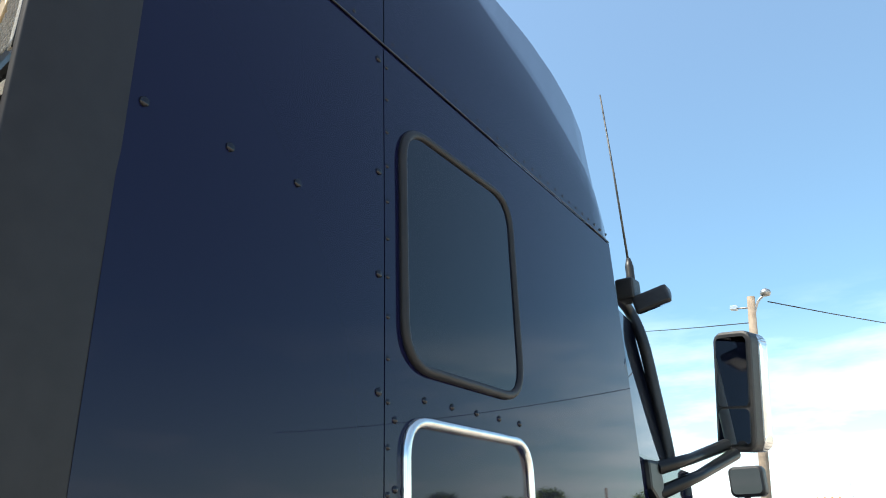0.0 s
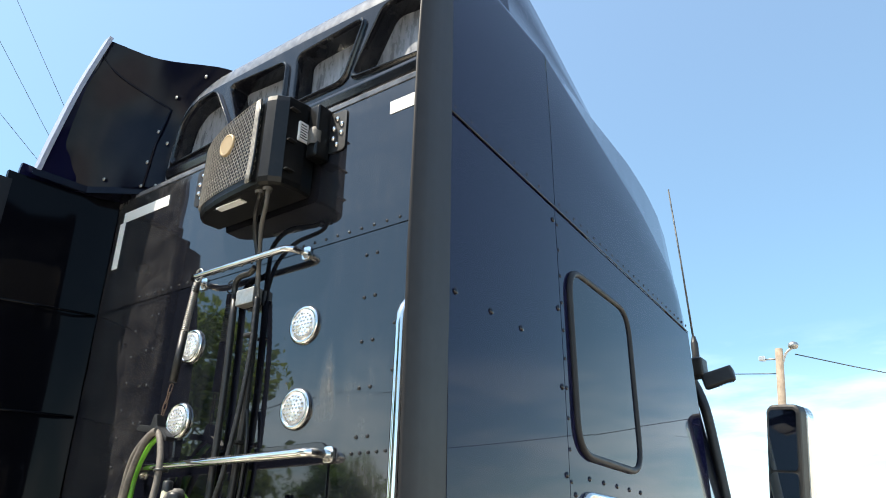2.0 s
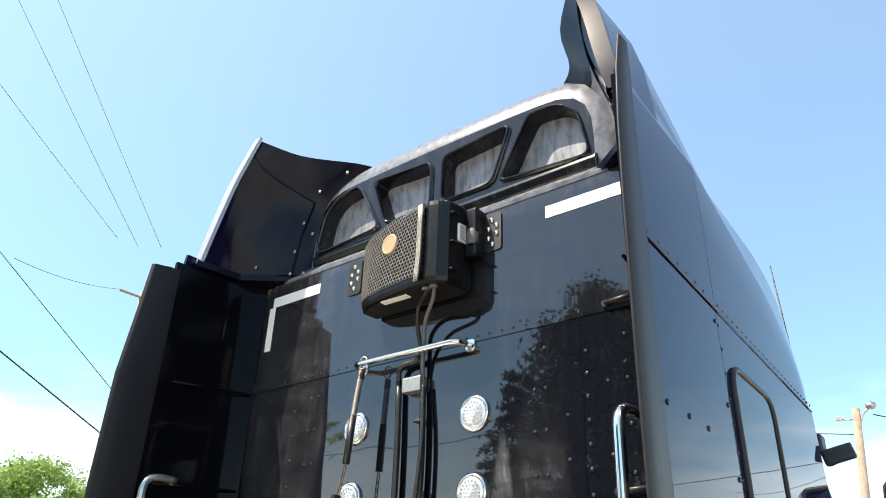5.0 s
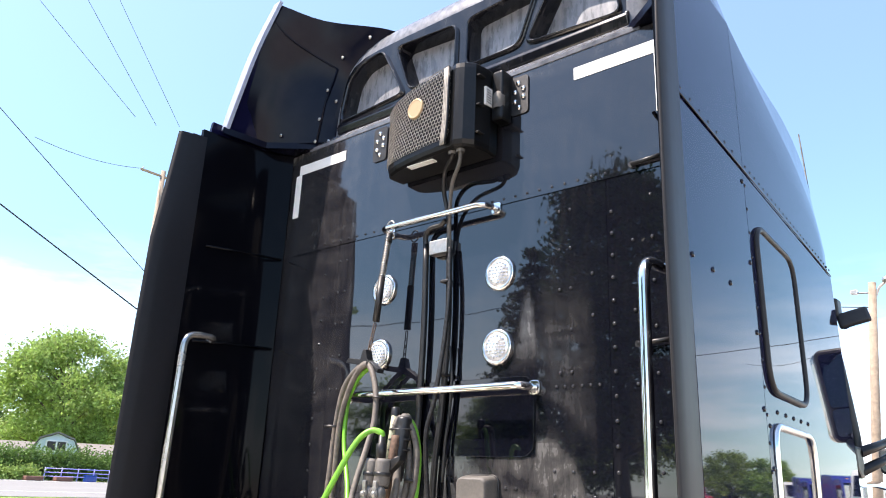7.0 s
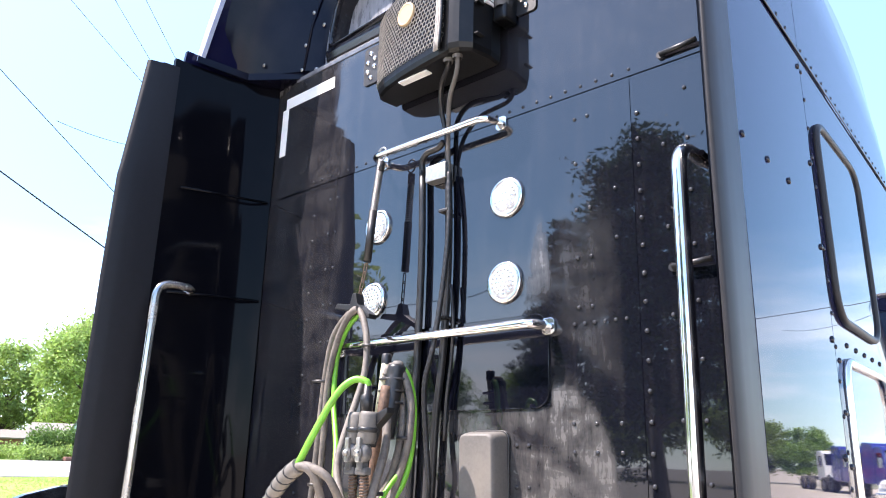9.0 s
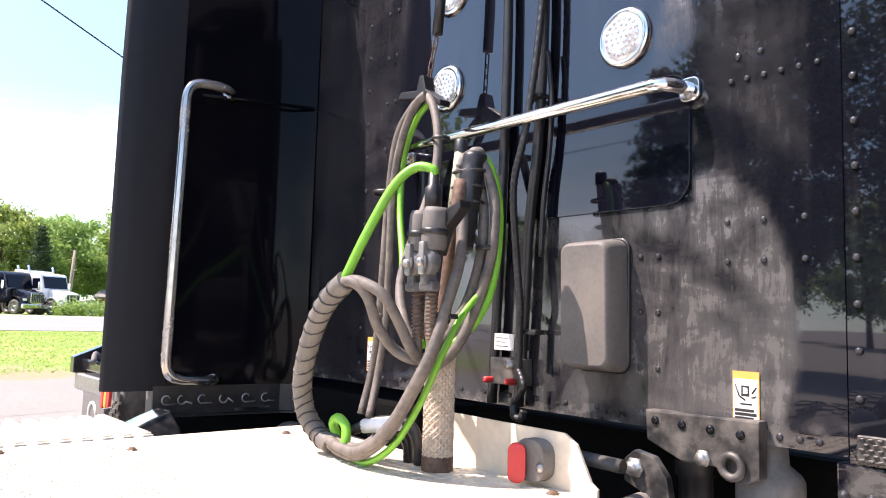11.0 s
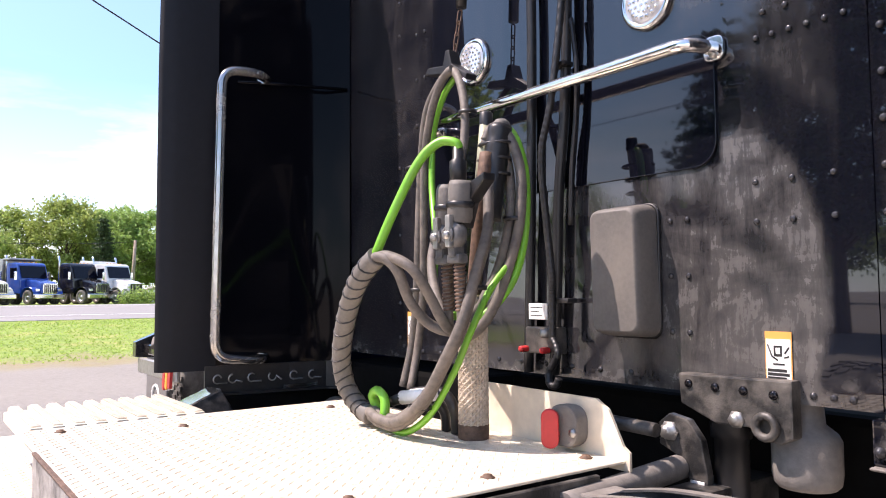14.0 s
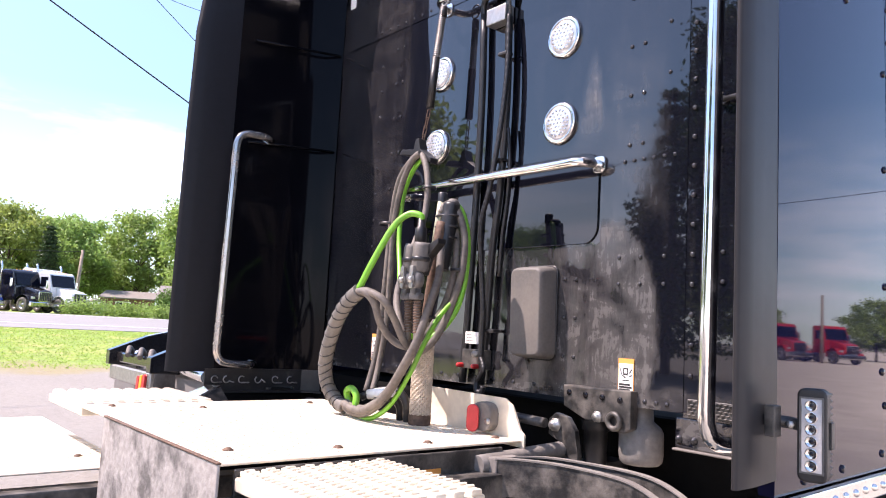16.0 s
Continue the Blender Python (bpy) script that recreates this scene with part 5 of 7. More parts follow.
def grab_bar(name, x0, x1, z, r=0.0145):
    gb = thing(name, (x0, BY, z), "chrome horizontal grab bar across the back wall", "grab bar", "chrome grab bars")
    o = Vector((x0, BY, z))
    bm = bmesh.new()
    pts = arc_path([(x0, BY, z), (x0 + 0.012, BY - 0.075, z), (x1 - 0.012, BY - 0.075, z), (x1, BY, z)], 0.05, 6)
    add_tube(bm, [p - o for p in pts], r, 14)
    part("tube", bm, M_CHROME, gb)
    for x in (x0, x1):
        bm = prism([(a, b) for a, b in round_rect(0.045, 0.05, 0.015)], 1, -0.007, 0, 0.002)
        bmesh.ops.translate(bm, vec=(x - x0, 0, 0), verts=bm.verts[:])
        foot = part("foot", bm, M_CHROME, gb)
        bm = lathe([(0.009, 0), (0.009, 0.003), (0.004, 0.006), (0, 0.006)], 8, Matrix.Translation((x - x0, -0.007, -0.012)) @ FACE_BACK)
        part("screw", bm, M_STEEL, foot)
    return gb


grab_bar("grab_bar", -2.235, -1.667, 2.632, 0.0125)
grab_bar("grab_bar", -2.425, -1.488, 1.928)

# condenser unit
cu = thing("condenser_unit", (-1.93, BY, 3.02), "black plastic condenser with a honeycomb grille on the cab's back wall", "air conditioner")
CO = Vector((-1.93, BY, 3.02))
FRONT = [(-2.185, 0.855), (-2.16, 0.825), (-2.10, 0.80), (-2.02, 0.782), (-1.93, 0.768), (-1.84, 0.758), (-1.755, 0.752)]


def front_at(u):
    k = min(int(u * (len(FRONT) - 1)), len(FRONT) - 2)
    f = u * (len(FRONT) - 1) - k
    a, c = FRONT[k], FRONT[k + 1]
    return a[0] + (c[0] - a[0]) * f, a[1] + (c[1] - a[1]) * f


def top_at(u):
    return 3.105 + 0.122 * u ** 0.45


outline = FRONT + [(-1.735, 0.752), (-1.72, 0.757), (-1.70, 0.765), (-1.668, 0.80), (-1.655, 0.88), (-1.66, 0.935), (-2.18, 0.935)]
bm = bmesh.new()
n = len(outline)
levels = [(2.845, 0.90), (2.852, 0.97), (2.87, 1.0), (3.185, 1.0), (3.205, 0.985), (3.212, 0.94)]
rings = []
for z, sc in levels:
    rings.append([bm.verts.new(Vector((-1.92 + (x - -1.92) * (0.5 + sc / 2), (0.93 + (y - 0.93) * sc) + (0.006 if i < 7 else 0), z + (0.0 if z < 3.1 else -0.03 * max(0, (-1.8 - x)) / 0.38))) - CO) for i, (x, y) in enumerate(outline)])
for a, b in zip(rings, rings[1:]):
    for k in range(n):
        bm.faces.new((a[k], a[(k + 1) % n], b[(k + 1) % n], b[k]))
bm.faces.new(rings[0][::-1])
bm.faces.new(rings[-1])
M_HOUSING = mat("black_moulded_plastic", (0.0055, 0.0055, 0.006), 0.3, grain=0.2, grain_scale=60, stain=0.08, stain_color=(0.06, 0.055, 0.05), stain_scale=8, spec=0.3)
body = part("housing", bm, M_HOUSING, cu, "black moulded housing")
bm = bmesh.new()
nu, nv = 30, 19
for i in range(nu):
    for j in range(nv):
        cu_, cv_ = (i + 0.5 * (j % 2) + 0.5) / (nu + 0.5), (j + 0.5) / nv
        ru, rv = 0.5 / nu, 0.58 / nv
        outer, inner = [], []
        for k in range(6):
            a = radians(60 * k + 30)
            for lst, s_, dy in ((outer, 1.0, -0.004), (inner, 0.78, -0.001)):
                u = min(max(cu_ + ru * 1.155 * math.cos(a) * s_, 0), 1)
                v = min(max(cv_ + rv * 1.155 * math.sin(a) * s_, 0), 1)
                x, y = front_at(u)
                zz = 2.885 + (top_at(u) - 0.015 - 2.885) * v
                lst.append(bm.verts.new(Vector((x, y + dy, zz)) - CO))
        for k in range(6):
            bm.faces.new((outer[k], outer[(k + 1) % 6], inner[(k + 1) % 6], inner[k]))
M_GRILLE = mat("dusty_grille_plastic", (0.34, 0.315, 0.28), 0.6, grain=0.25, grain_scale=60)
tagged(part("grille", bm, M_GRILLE, cu, "dusty honeycomb grille"), kind="stuff")
for k in range(4):
    u = 0.985 - 0.016 * k
    x, y = front_at(u)
    bm = bmesh.new()
    add_tube(bm, [Vector((x - 0.03 * max(0, 0.3 - f) , y - 0.006, 2.86 + 0.34 * f)) - CO for f in (0, 0.1, 0.2, 0.35, 0.6, 0.8, 1.0)], 0.004, 6)
    part("grille_rib", bm, M_GRILLE if k else M_HOUSING, cu)
bm = bmesh.new()
add_lathe(bm, [(0.046, 0), (0.046, 0.006), (0.044, 0.009), (0.037, 0.0095), (0.036, 0.0085), (0.0355, 0.0085), (0.035, 0.0085), (0, 0.0085)], 28, Matrix.Translation(Vector((-1.957, 0.770, 3.077)) - CO) @ Matrix.Rotation(radians(-6), 4, "Z") @ FACE_BACK)
badge = part("badge", bm, M_GOLD, cu, "round brass-coloured badge with plain ring")
bm = box(-1.6675 - CO.x, 0.845 - CO.y, 3.04 - CO.z, -1.6505 - CO.x, 0.895 - CO.y, 3.12 - CO.z, 0.001, 1)
rp = part("rating_label", bm, M_WHITE, cu, "grey printed rating plate")
bm = bmesh.new()
for k in range(6):
    add_box(bm, -1.651 - CO.x, 0.850 - CO.y, 3.05 - CO.z + k * 0.011, -1.6498 - CO.x, 0.885 - CO.y - 0.004 * (k % 3), 3.054 - CO.z + k * 0.011)
tagged(part("print", bm, M_INK, rp), kind="stuff")
for z in (2.90, 3.02, 3.15):
    bm = box(-1.665 - CO.x, 0.80 - CO.y, z - CO.z, -1.648 - CO.x, 0.84 - CO.y, z + 0.006 - CO.z, 0.002, 1)
    part("vent_slot", bm, M_CABLE, cu)
bm = box(-2.02 - CO.x, 0.80 - CO.y, 2.84 - CO.z, -1.88 - CO.x, 0.83 - CO.y, 2.846 - CO.z, 0.001, 1)
part("drain_label", bm, M_WHITE, cu, "pale strip on the underside")
for x, w in ((-1.563, 0.085), (-2.345, 0.085)):
    bm = bmesh.new()
    add_prism(bm, [(x + a, 3.095 + b) for a, b in round_rect(w, 0.17, 0.015)], 1, BY - 0.006, BY)
    bmesh.ops.translate(bm, vec=-CO, verts=bm.verts[:])
    bk = part("mount_plate", bm, M_BLACKPL, cu, "black bolted mounting plate")
    for i, (dx, dz) in enumerate(((-0.004, 0.065), (0.02, 0.03), (-0.02, 0.02), (0.02, -0.012), (-0.02, -0.03), (0.0, -0.065))):
        bm = lathe([(0.0115, 0), (0.0105, 0.004), (0.006, 0.007), (0, 0.008)], 10, Matrix.Translation(-CO) @ on_back(x + dx, 3.095 + dz * 0.85, BY - 0.006))
        part("bolt", bm, M_CHROME, bk, "bright bolt head")
bm = box(-1.655 - CO.x, 0.885 - CO.y, 2.98 - CO.z, -1.60 - CO.x, 0.954 - CO.y, 3.20 - CO.z, 0.012, 3)
part("bracket", bm, M_HOUSING, cu)
bm = lathe([(0.024, 0), (0.026, 0.01), (0.026, 0.055), (0.02, 0.072), (0, 0.076)], 16, Matrix.Translation(Vector((-1.625, 0.90, 3.03)) - CO))
part("buffer", bm, M_DUSTPL, cu, "grey rubber buffer")


# ---- cables, hoses ----
def hose(name, pts, r, material, label, category="hose", group="", steps=7, n=10, ripple=0.0):
    bm = bmesh.new()
    o = Vector(pts[-1])
    add_tube(bm, [p - o for p in spline(pts, steps)], r, n, ripple=ripple)
    ob = part(name, bm, material, None)
    ob.location = o
    return tagged(ob, label, category, group)


hose("cable", [(-1.775, 0.80, 2.86), (-1.79, 0.815, 2.83), (-1.87, 0.87, 2.81), (-1.905, 0.91, 2.74), (-1.895, 0.93, 2.64), (-1.89, 0.935, 2.52)], 0.009, M_CABLE, "black cable hanging from the condenser", "cable", "condenser cables")
hose("cable", [(-1.735, 0.80, 2.86), (-1.75, 0.815, 2.80), (-1.83, 0.87, 2.745), (-1.87, 0.91, 2.66), (-1.885, 0.93, 2.56), (-1.88, 0.935, 2.48)], 0.008, M_DUSTPL, "grey cable hanging from the condenser", "cable", "condenser cables")
for x, y in ((-1.775, 0.80), (-1.735, 0.80)):
    bm = lathe([(0.016, -0.03), (0.018, -0.02), (0.018, 0.0), (0.013, 0.015)], 12)
    ob = part("cable_gland", bm, M_DUSTPL, cu)
    ob.location = Vector((x, y, 2.862)) - CO
hose("conduit", [(-2.013, 0.935, 2.54), (-2.003, 0.935, 2.2), (-2.01, 0.935, 1.8), (-2.022, 0.935, 1.45), (-2.032, 0.935, 1.24)], 0.0125, M_CABLE, "straight black conduit down the back wall", "conduit", "wall conduits", 4)
hose("conduit", [(-1.885, 0.935, 2.50), (-1.877, 0.935, 2.2), (-1.89, 0.935, 1.9), (-1.915, 0.935, 1.68), (-1.926, 0.935, 1.45), (-1.94, 0.935, 1.24)], 0.0125, M_CABLE, "straight black conduit down the back wall", "conduit", "wall conduits", 4)
hose("conduit", [(-2.013, 0.935, 2.535), (-2.012, 0.93, 2.575), (-1.985, 0.925, 2.60), (-1.93, 0.925, 2.605), (-1.90, 0.92, 2.62)], 0.011, M_CABLE, "bent black conduit end", "conduit", "wall conduits", 5)
hose("cable", [(-1.875, 0.925, 2.50), (-1.862, 0.915, 2.30), (-1.87, 0.905, 2.11), (-1.892, 0.89, 1.90), (-1.922, 0.885, 1.77), (-1.918, 0.895, 1.605), (-1.903, 0.895, 1.484), (-1.908, 0.90, 1.424), (-1.909, 0.90, 1.32)], 0.0085, M_CABLE, "corrugated black cable loom", "cable", "wall cables", 30, 10, 0.12)
hose("cable", [(-1.86, 0.93, 2.10), (-1.845, 0.93, 1.98), (-1.85, 0.93, 1.86), (-1.865, 0.93, 1.74), (-1.872, 0.93, 1.60)], 0.006, M_CABLE, "thin black cable beside the conduits", "cable", "wall cables")
hook_pts = [(-1.909, 0.90, 1.33), (-1.893, 0.895, 1.315), (-1.882, 0.89, 1.295), (-1.895, 0.89, 1.272), (-1.912, 0.89, 1.252), (-1.905, 0.885, 1.225), (-1.885, 0.885, 1.222), (-1.876, 0.887, 1.24)]
hose("cable", hook_pts, 0.0085, M_CABLE, "curled black cable end", "cable", "wall cables", 8, 10, 0.1)
cl = thing("cable_clamp", (-1.93, BY, 2.51), "pale steel clamp holding the conduits", "clamp")
part("plate", box(-0.045, -0.045, -0.03, 0.05, -0.002, 0.03, 0.004, 2), M_STEEL, cl)
for z in (2.36, 1.99, 1.42):
    t_ = thing("cable_tie", (-1.885, BY - 0.03, z), "black plastic tie round the cables", "cable tie", "cable ties")
    bm = bmesh.new()
    add_box(bm, -0.020, -0.018, -0.006, 0.022, 0.016, 0.006, 0.004, 2)
    part("strap", bm, M_CABLE, t_)
vb = thing("valve_block", (-1.97, BY, 1.31), "black valve bracket with red and brass fittings", "bracket")
part("bracket", box(-0.05, -0.04, -0.02, 0.055, 0.0, 0.045, 0.004, 2), M_FRAME, vb)
for x, mm in ((-0.045, M_RED), (0.03, M_RED)):
    part("fitting", lathe([(0.008, 0), (0.008, 0.022), (0.005, 0.025), (0, 0.025)], 10, Matrix.Translation((x, -0.04, -0.01)) @ FACE_BACK), mm, vb, "red fitting")
part("nut", lathe([(0.012, 0), (0.012, 0.02), (0, 0.022)], 6, Matrix.Translation((0.03, -0.04, 0.03)) @ FACE_BACK), M_STEEL, vb)

# grey cover on the wall
cv = thing("wall_cover", (-1.706, BY, 1.485), "dusty grey plastic cover with rounded edges on the wall", "cover")
bm = bmesh.new()
rr = round_rect(0.132, 0.276, 0.022, 5)
lv = [(0.0, 1.06), (0.03, 1.05), (0.055, 1.0), (0.068, 0.95), (0.072, 0.88)]
rings = [[bm.verts.new((x * s_ + (0.01 if z < 0 else -0.01) * 0.3, -d, z * (1 - (1 - s_) * 0.6))) for x, z in rr] for d, s_ in lv]
for a, b in zip(rings, rings[1:]):
    for k in range(len(rr)):
        f = bm.faces.new((a[k], a[(k + 1) % len(rr)], b[(k + 1) % len(rr)], b[k]))
        f.smooth = True
bm.faces.new(rings[-1])
part("shell", bm, M_DUSTPL, cv)
bm = bmesh.new()
add_tube(bm, [Vector((x * 1.07, -0.003, z * 1.04)) for x, z in rr], 0.004, 6, True)
part("rim_seal", bm, M_CABLE, cv, "black seal round the cover")


# spring hanger with hose clip
def coil(p0, p1, r, turns, wire, n=10):
    p0, p1 = Vector(p0), Vector(p1)
    d = (p1 - p0)
    u = d.orthogonal().normalized()
    v = d.normalized().cross(u)
    pts = []
    for k in range(turns * n + 1):
        a = 2 * math.pi * k / n
        pts.append(p0 + d * (k / (turns * n)) + (u * math.cos(a) + v * math.sin(a)) * r)
    bm = bmesh.new()
    add_tube(bm, pts, wire, 6)
    return bm


sh = thing("spring_hanger", (-2.17, 0.878, 2.62), "steel spring hanger in a black sleeve, hung from the grab bar", "hanger")
so = Vector((-2.17, 0.878, 2.62))
bm = bmesh.new()
add_tube(bm, [Vector((0.022 * math.cos(a * math.pi / 8), 0.0, 0.012 + 0.026 * math.sin(a * math.pi / 8))) for a in range(16)], 0.003, 6, True)
part("ring", bm, M_STEEL, sh)
part("coil", coil((-0.002, -0.004, -0.03), (-0.02, -0.012, -0.22), 0.011, 26, 0.003), M_STEEL, sh, "grey steel coil")
bm = bmesh.new()
add_tube(bm, [Vector((-0.001, -0.003, -0.02)), Vector((-0.003, -0.004, -0.06))], 0.014, 10)
part("collar", bm, M_BLACKPL, sh)
bm = bmesh.new()
add_tube(bm, [Vector((-0.02, -0.012, -0.21)), Vector((-0.034, -0.016, -0.40))], 0.0145, 12)
part("sleeve", bm, M_BLACKPL, sh, "black plastic sleeve")
for k in range(5):
    a = Vector((-0.036, -0.017, -0.405)) + Vector((-0.022, -0.012, -0.155)) * (k / 5)
    b = Vector((-0.036, -0.017, -0.405)) + Vector((-0.022, -0.012, -0.155)) * ((k + 1.25) / 5)
    side = Vector((0.006, 0, 0)) if k % 2 else Vector((0, 0.006, 0))
    bm = bmesh.new()
    add_tube(bm, arc_path([a + side, b + side, b - side, a - side], 0.008, 3, True), 0.0022, 6, True)
    part("chain_link", bm, M_RUST, sh)
bm = bmesh.new()
add_prism(bm, [(-0.105, 0.004), (-0.09, 0.022), (-0.02, 0.012), (-0.008, 0.05), (0.008, 0.05), (0.02, 0.008), (0.085, -0.034), (0.082, -0.05), (0.02, -0.022), (-0.02, -0.012)], 1, -0.018, 0.018)
bmesh.ops.recalc_face_normals(bm, faces=bm.faces)
bmesh.ops.bevel(bm, geom=bm.edges[:], offset=0.003, segments=2, profile=0.6, affect="EDGES")
bmesh.ops.translate(bm, vec=Vector((-2.225, 0.845, 2.052)) - so, verts=bm.verts[:])
part("hose_clip", bm, M_BLACKPL, sh, "black plastic hose clip")

# hoses that hang from the clip
GH = "air hoses behind the cab"
hose("air_hose", [(-2.20, 0.835, 2.045), (-2.26, 0.84, 2.035), (-2.34, 0.84, 1.955), (-2.385, 0.85, 1.80), (-2.40, 0.85, 1.60), (-2.428, 0.86, 1.42), (-2.452, 0.86, 1.29), (-2.455, 0.83, 1.17)], 0.0115, M_HOSE, "dusty grey-brown rubber air hose hanging in loops", "hose", GH)
hose("air_hose", [(-2.19, 0.82, 2.04), (-2.235, 0.82, 2.02), (-2.29, 0.82, 1.94), (-2.34, 0.83, 1.80), (-2.358, 0.84, 1.595), (-2.38, 0.85, 1.42), (-2.408, 0.85, 1.28), (-2.385, 0.81, 1.17)], 0.0115, M_HOSE, "dusty grey-brown rubber air hose hanging in loops", "hose", GH)
hose("air_hose", [(-2.26, 0.83, 2.02), (-2.21, 0.83, 2.043), (-2.16, 0.82, 2.0), (-2.113, 0.80, 1.91), (-2.094, 0.78, 1.81), (-2.082, 0.74, 1.714), (-2.06, 0.68, 1.604), (-2.038, 0.64, 1.514), (-1.963, 0.60, 1.43), (-1.895, 0.58, 1.375)], 0.0115, M_HOSE, "dusty grey-brown rubber air hose hanging in loops", "hose", GH)
hose("green_hose", [(-2.215, 0.85, 2.03), (-2.27, 0.85, 1.99), (-2.32, 0.85, 1.90), (-2.31, 0.835, 1.74), (-2.21, 0.775, 1.583), (-2.112, 0.70, 1.456), (-1.974, 0.63, 1.395), (-1.905, 0.61, 1.39)], 0.0095, M_GREEN, "bright green electric line hanging in loops", "hose", GH)
hose("air_hose", [(-1.90, 0.69, 1.78), (-1.885, 0.705, 1.81), (-1.852, 0.72, 1.784), (-1.826, 0.73, 1.702), (-1.821, 0.72, 1.591), (-1.834, 0.70, 1.497), (-1.845, 0.67, 1.417), (-1.87, 0.64, 1.36), (-1.91, 0.60, 1.33)], 0.0115, M_HOSE, "dusty grey-brown air hose looped over the post", "hose", GH)
hose("air_hose", [(-1.90, 0.69, 1.77), (-1.892, 0.70, 1.804), (-1.873, 0.715, 1.776), (-1.856, 0.725, 1.691), (-1.849, 0.715, 1.593), (-1.855, 0.69, 1.497), (-1.87, 0.66, 1.43), (-1.89, 0.63, 1.38)], 0.0115, M_HOSE, "dusty grey-brown air hose looped over the post", "hose", GH)
hose("green_hose", [(-1.89, 0.71, 1.79), (-1.872, 0.725, 1.809), (-1.85, 0.742, 1.775), (-1.834, 0.752, 1.69), (-1.829, 0.742, 1.565), (-1.833, 0.715, 1.475), (-1.85, 0.67, 1.41), (-1.88, 0.64, 1.38)], 0.0095, M_GREEN, "bright green electric line looped over the post", "hose", GH)
hose("green_hose", [(-1.826, 0.56, 1.735), (-1.83, 0.555, 1.748), (-1.858, 0.54, 1.754), (-1.884, 0.52, 1.734), (-1.904, 0.50, 1.695), (-1.925, 0.48, 1.639), (-1.945, 0.462, 1.583), (-1.973, 0.45, 1.524), (-2.0, 0.45, 1.50)], 0.010, M_GREEN, "bright green electric line arching from its socket", "hose", GH)
# spiral-wrapped bundle
SLEEVE = [(-1.969, 0.45, 1.518), (-2.032, 0.45, 1.48), (-2.095, 0.46, 1.43), (-2.166, 0.48, 1.358), (-2.216, 0.50, 1.283), (-2.226, 0.52, 1.215), (-2.195, 0.54, 1.168), (-2.15, 0.545, 1.152)]
sl = hose("wrapped_hose", SLEEVE, 0.0225, M_DUSTPL, "hose bundle in a dusty grey spiral wrap", "hose", GH)
pts = spline(SLEEVE, 7)
o = Vector(SLEEVE[-1])
for k in range(3, len(pts) - 2, 3):
    t_ = (pts[k + 1] - pts[k - 1]).normalized()
    q = t_.to_track_quat("Z", "Y").to_matrix().to_4x4()
    bm = bmesh.new()
    ringp = [pts[k] - o + q @ Vector((0.0225 * math.cos(a * math.pi / 8), 0.0225 * math.sin(a * math.pi / 8), 0.012 * math.cos(a * math.pi / 8))) for a in range(16)]
    add_tube(bm, ringp, 0.0022, 5, True)
    part("wrap_edge", bm, M_CABLE, sl)
hose("air_hose", [(-2.03, 0.45, 1.475), (-1.975, 0.445, 1.512), (-1.937, 0.45, 1.512), (-1.918, 0.47, 1.483), (-1.92, 0.50, 1.423), (-1.913, 0.54, 1.378), (-1.886, 0.57, 1.36), (-1.87, 0.60, 1.365)], 0.0115, M_HOSE, "dusty grey-brown air hose leaving the wrap", "hose", GH)
hose("air_hose", [(-2.02, 0.455, 1.482), (-1.965, 0.452, 1.516), (-1.917, 0.46, 1.512), (-1.876, 0.48, 1.486), (-1.874, 0.52, 1.431), (-1.874, 0.55, 1.383), (-1.88, 0.58, 1.36), (-1.87, 0.60, 1.37)], 0.0115, M_HOSE, "dusty grey-brown air hose leaving the wrap", "hose", GH)
BUND = [(-2.15, 0.54, 1.155), (-2.09, 0.535, 1.145), (-2.01, 0.53, 1.152), (-1.915, 0.53, 1.208), (-1.849, 0.54, 1.298), (-1.817, 0.56, 1.376), (-1.812, 0.59, 1.47), (-1.823, 0.63, 1.56), (-1.853, 0.66, 1.66)]
for dx, dy, dz in ((0, 0, 0), (0.016, -0.012, 0.012), (-0.012, 0.012, 0.014)):
    hose("air_hose", [(x + dx, y + dy, z + dz) for x, y, z in BUND], 0.0115, M_HOSE, "dusty air hose bundled up from the deck", "hose", GH)
hose("green_hose", [(-2.10, 0.56, 1.15), (-2.07, 0.548, 1.136), (-2.0, 0.545, 1.137), (-1.925, 0.556, 1.185), (-1.868, 0.575, 1.275), (-1.842, 0.60, 1.36), (-1.835, 0.65, 1.45), (-1.835, 0.72, 1.52), (-1.829, 0.742, 1.565)], 0.0075, M_GREEN, "bright green electric line bundled with the hoses", "hose", GH)
hose("green_hose", [(-2.12, 0.57, 1.14), (-2.15, 0.56, 1.17), (-2.155, 0.55, 1.20), (-2.125, 0.545, 1.215), (-2.095, 0.545, 1.20), (-2.085, 0.54, 1.17), (-2.09, 0.535, 1.14)], 0.011, M_GREEN, "bright green line curled on the deck", "hose", GH)
hose("air_hose", [(-2.10, 0.57, 1.19), (-2.04, 0.60, 1.215), (-1.98, 0.63, 1.215), (-1.955, 0.64, 1.18), (-1.96, 0.65, 1.13)], 0.0125, M_CABLE, "black hose bent down to the deck", "hose", GH)
hose("air_hose", [(-2.08, 0.60, 1.18), (-2.03, 0.63, 1.20), (-2.005, 0.65, 1.17), (-2.01, 0.66, 1.128)], 0.0125, M_CABLE, "black hose bent down to the deck", "hose", GH)
bm = bmesh.new()
add_tube(bm, [Vector((-0.05, -0.01, -0.005)), Vector((0.05, 0.01, 0.012))], 0.0165, 12)
ob = tagged(part("hose_tag", bm, M_WHITE), "white printed sleeve on a hose", "label")
ob.location = (-2.03, 0.595, 1.205)
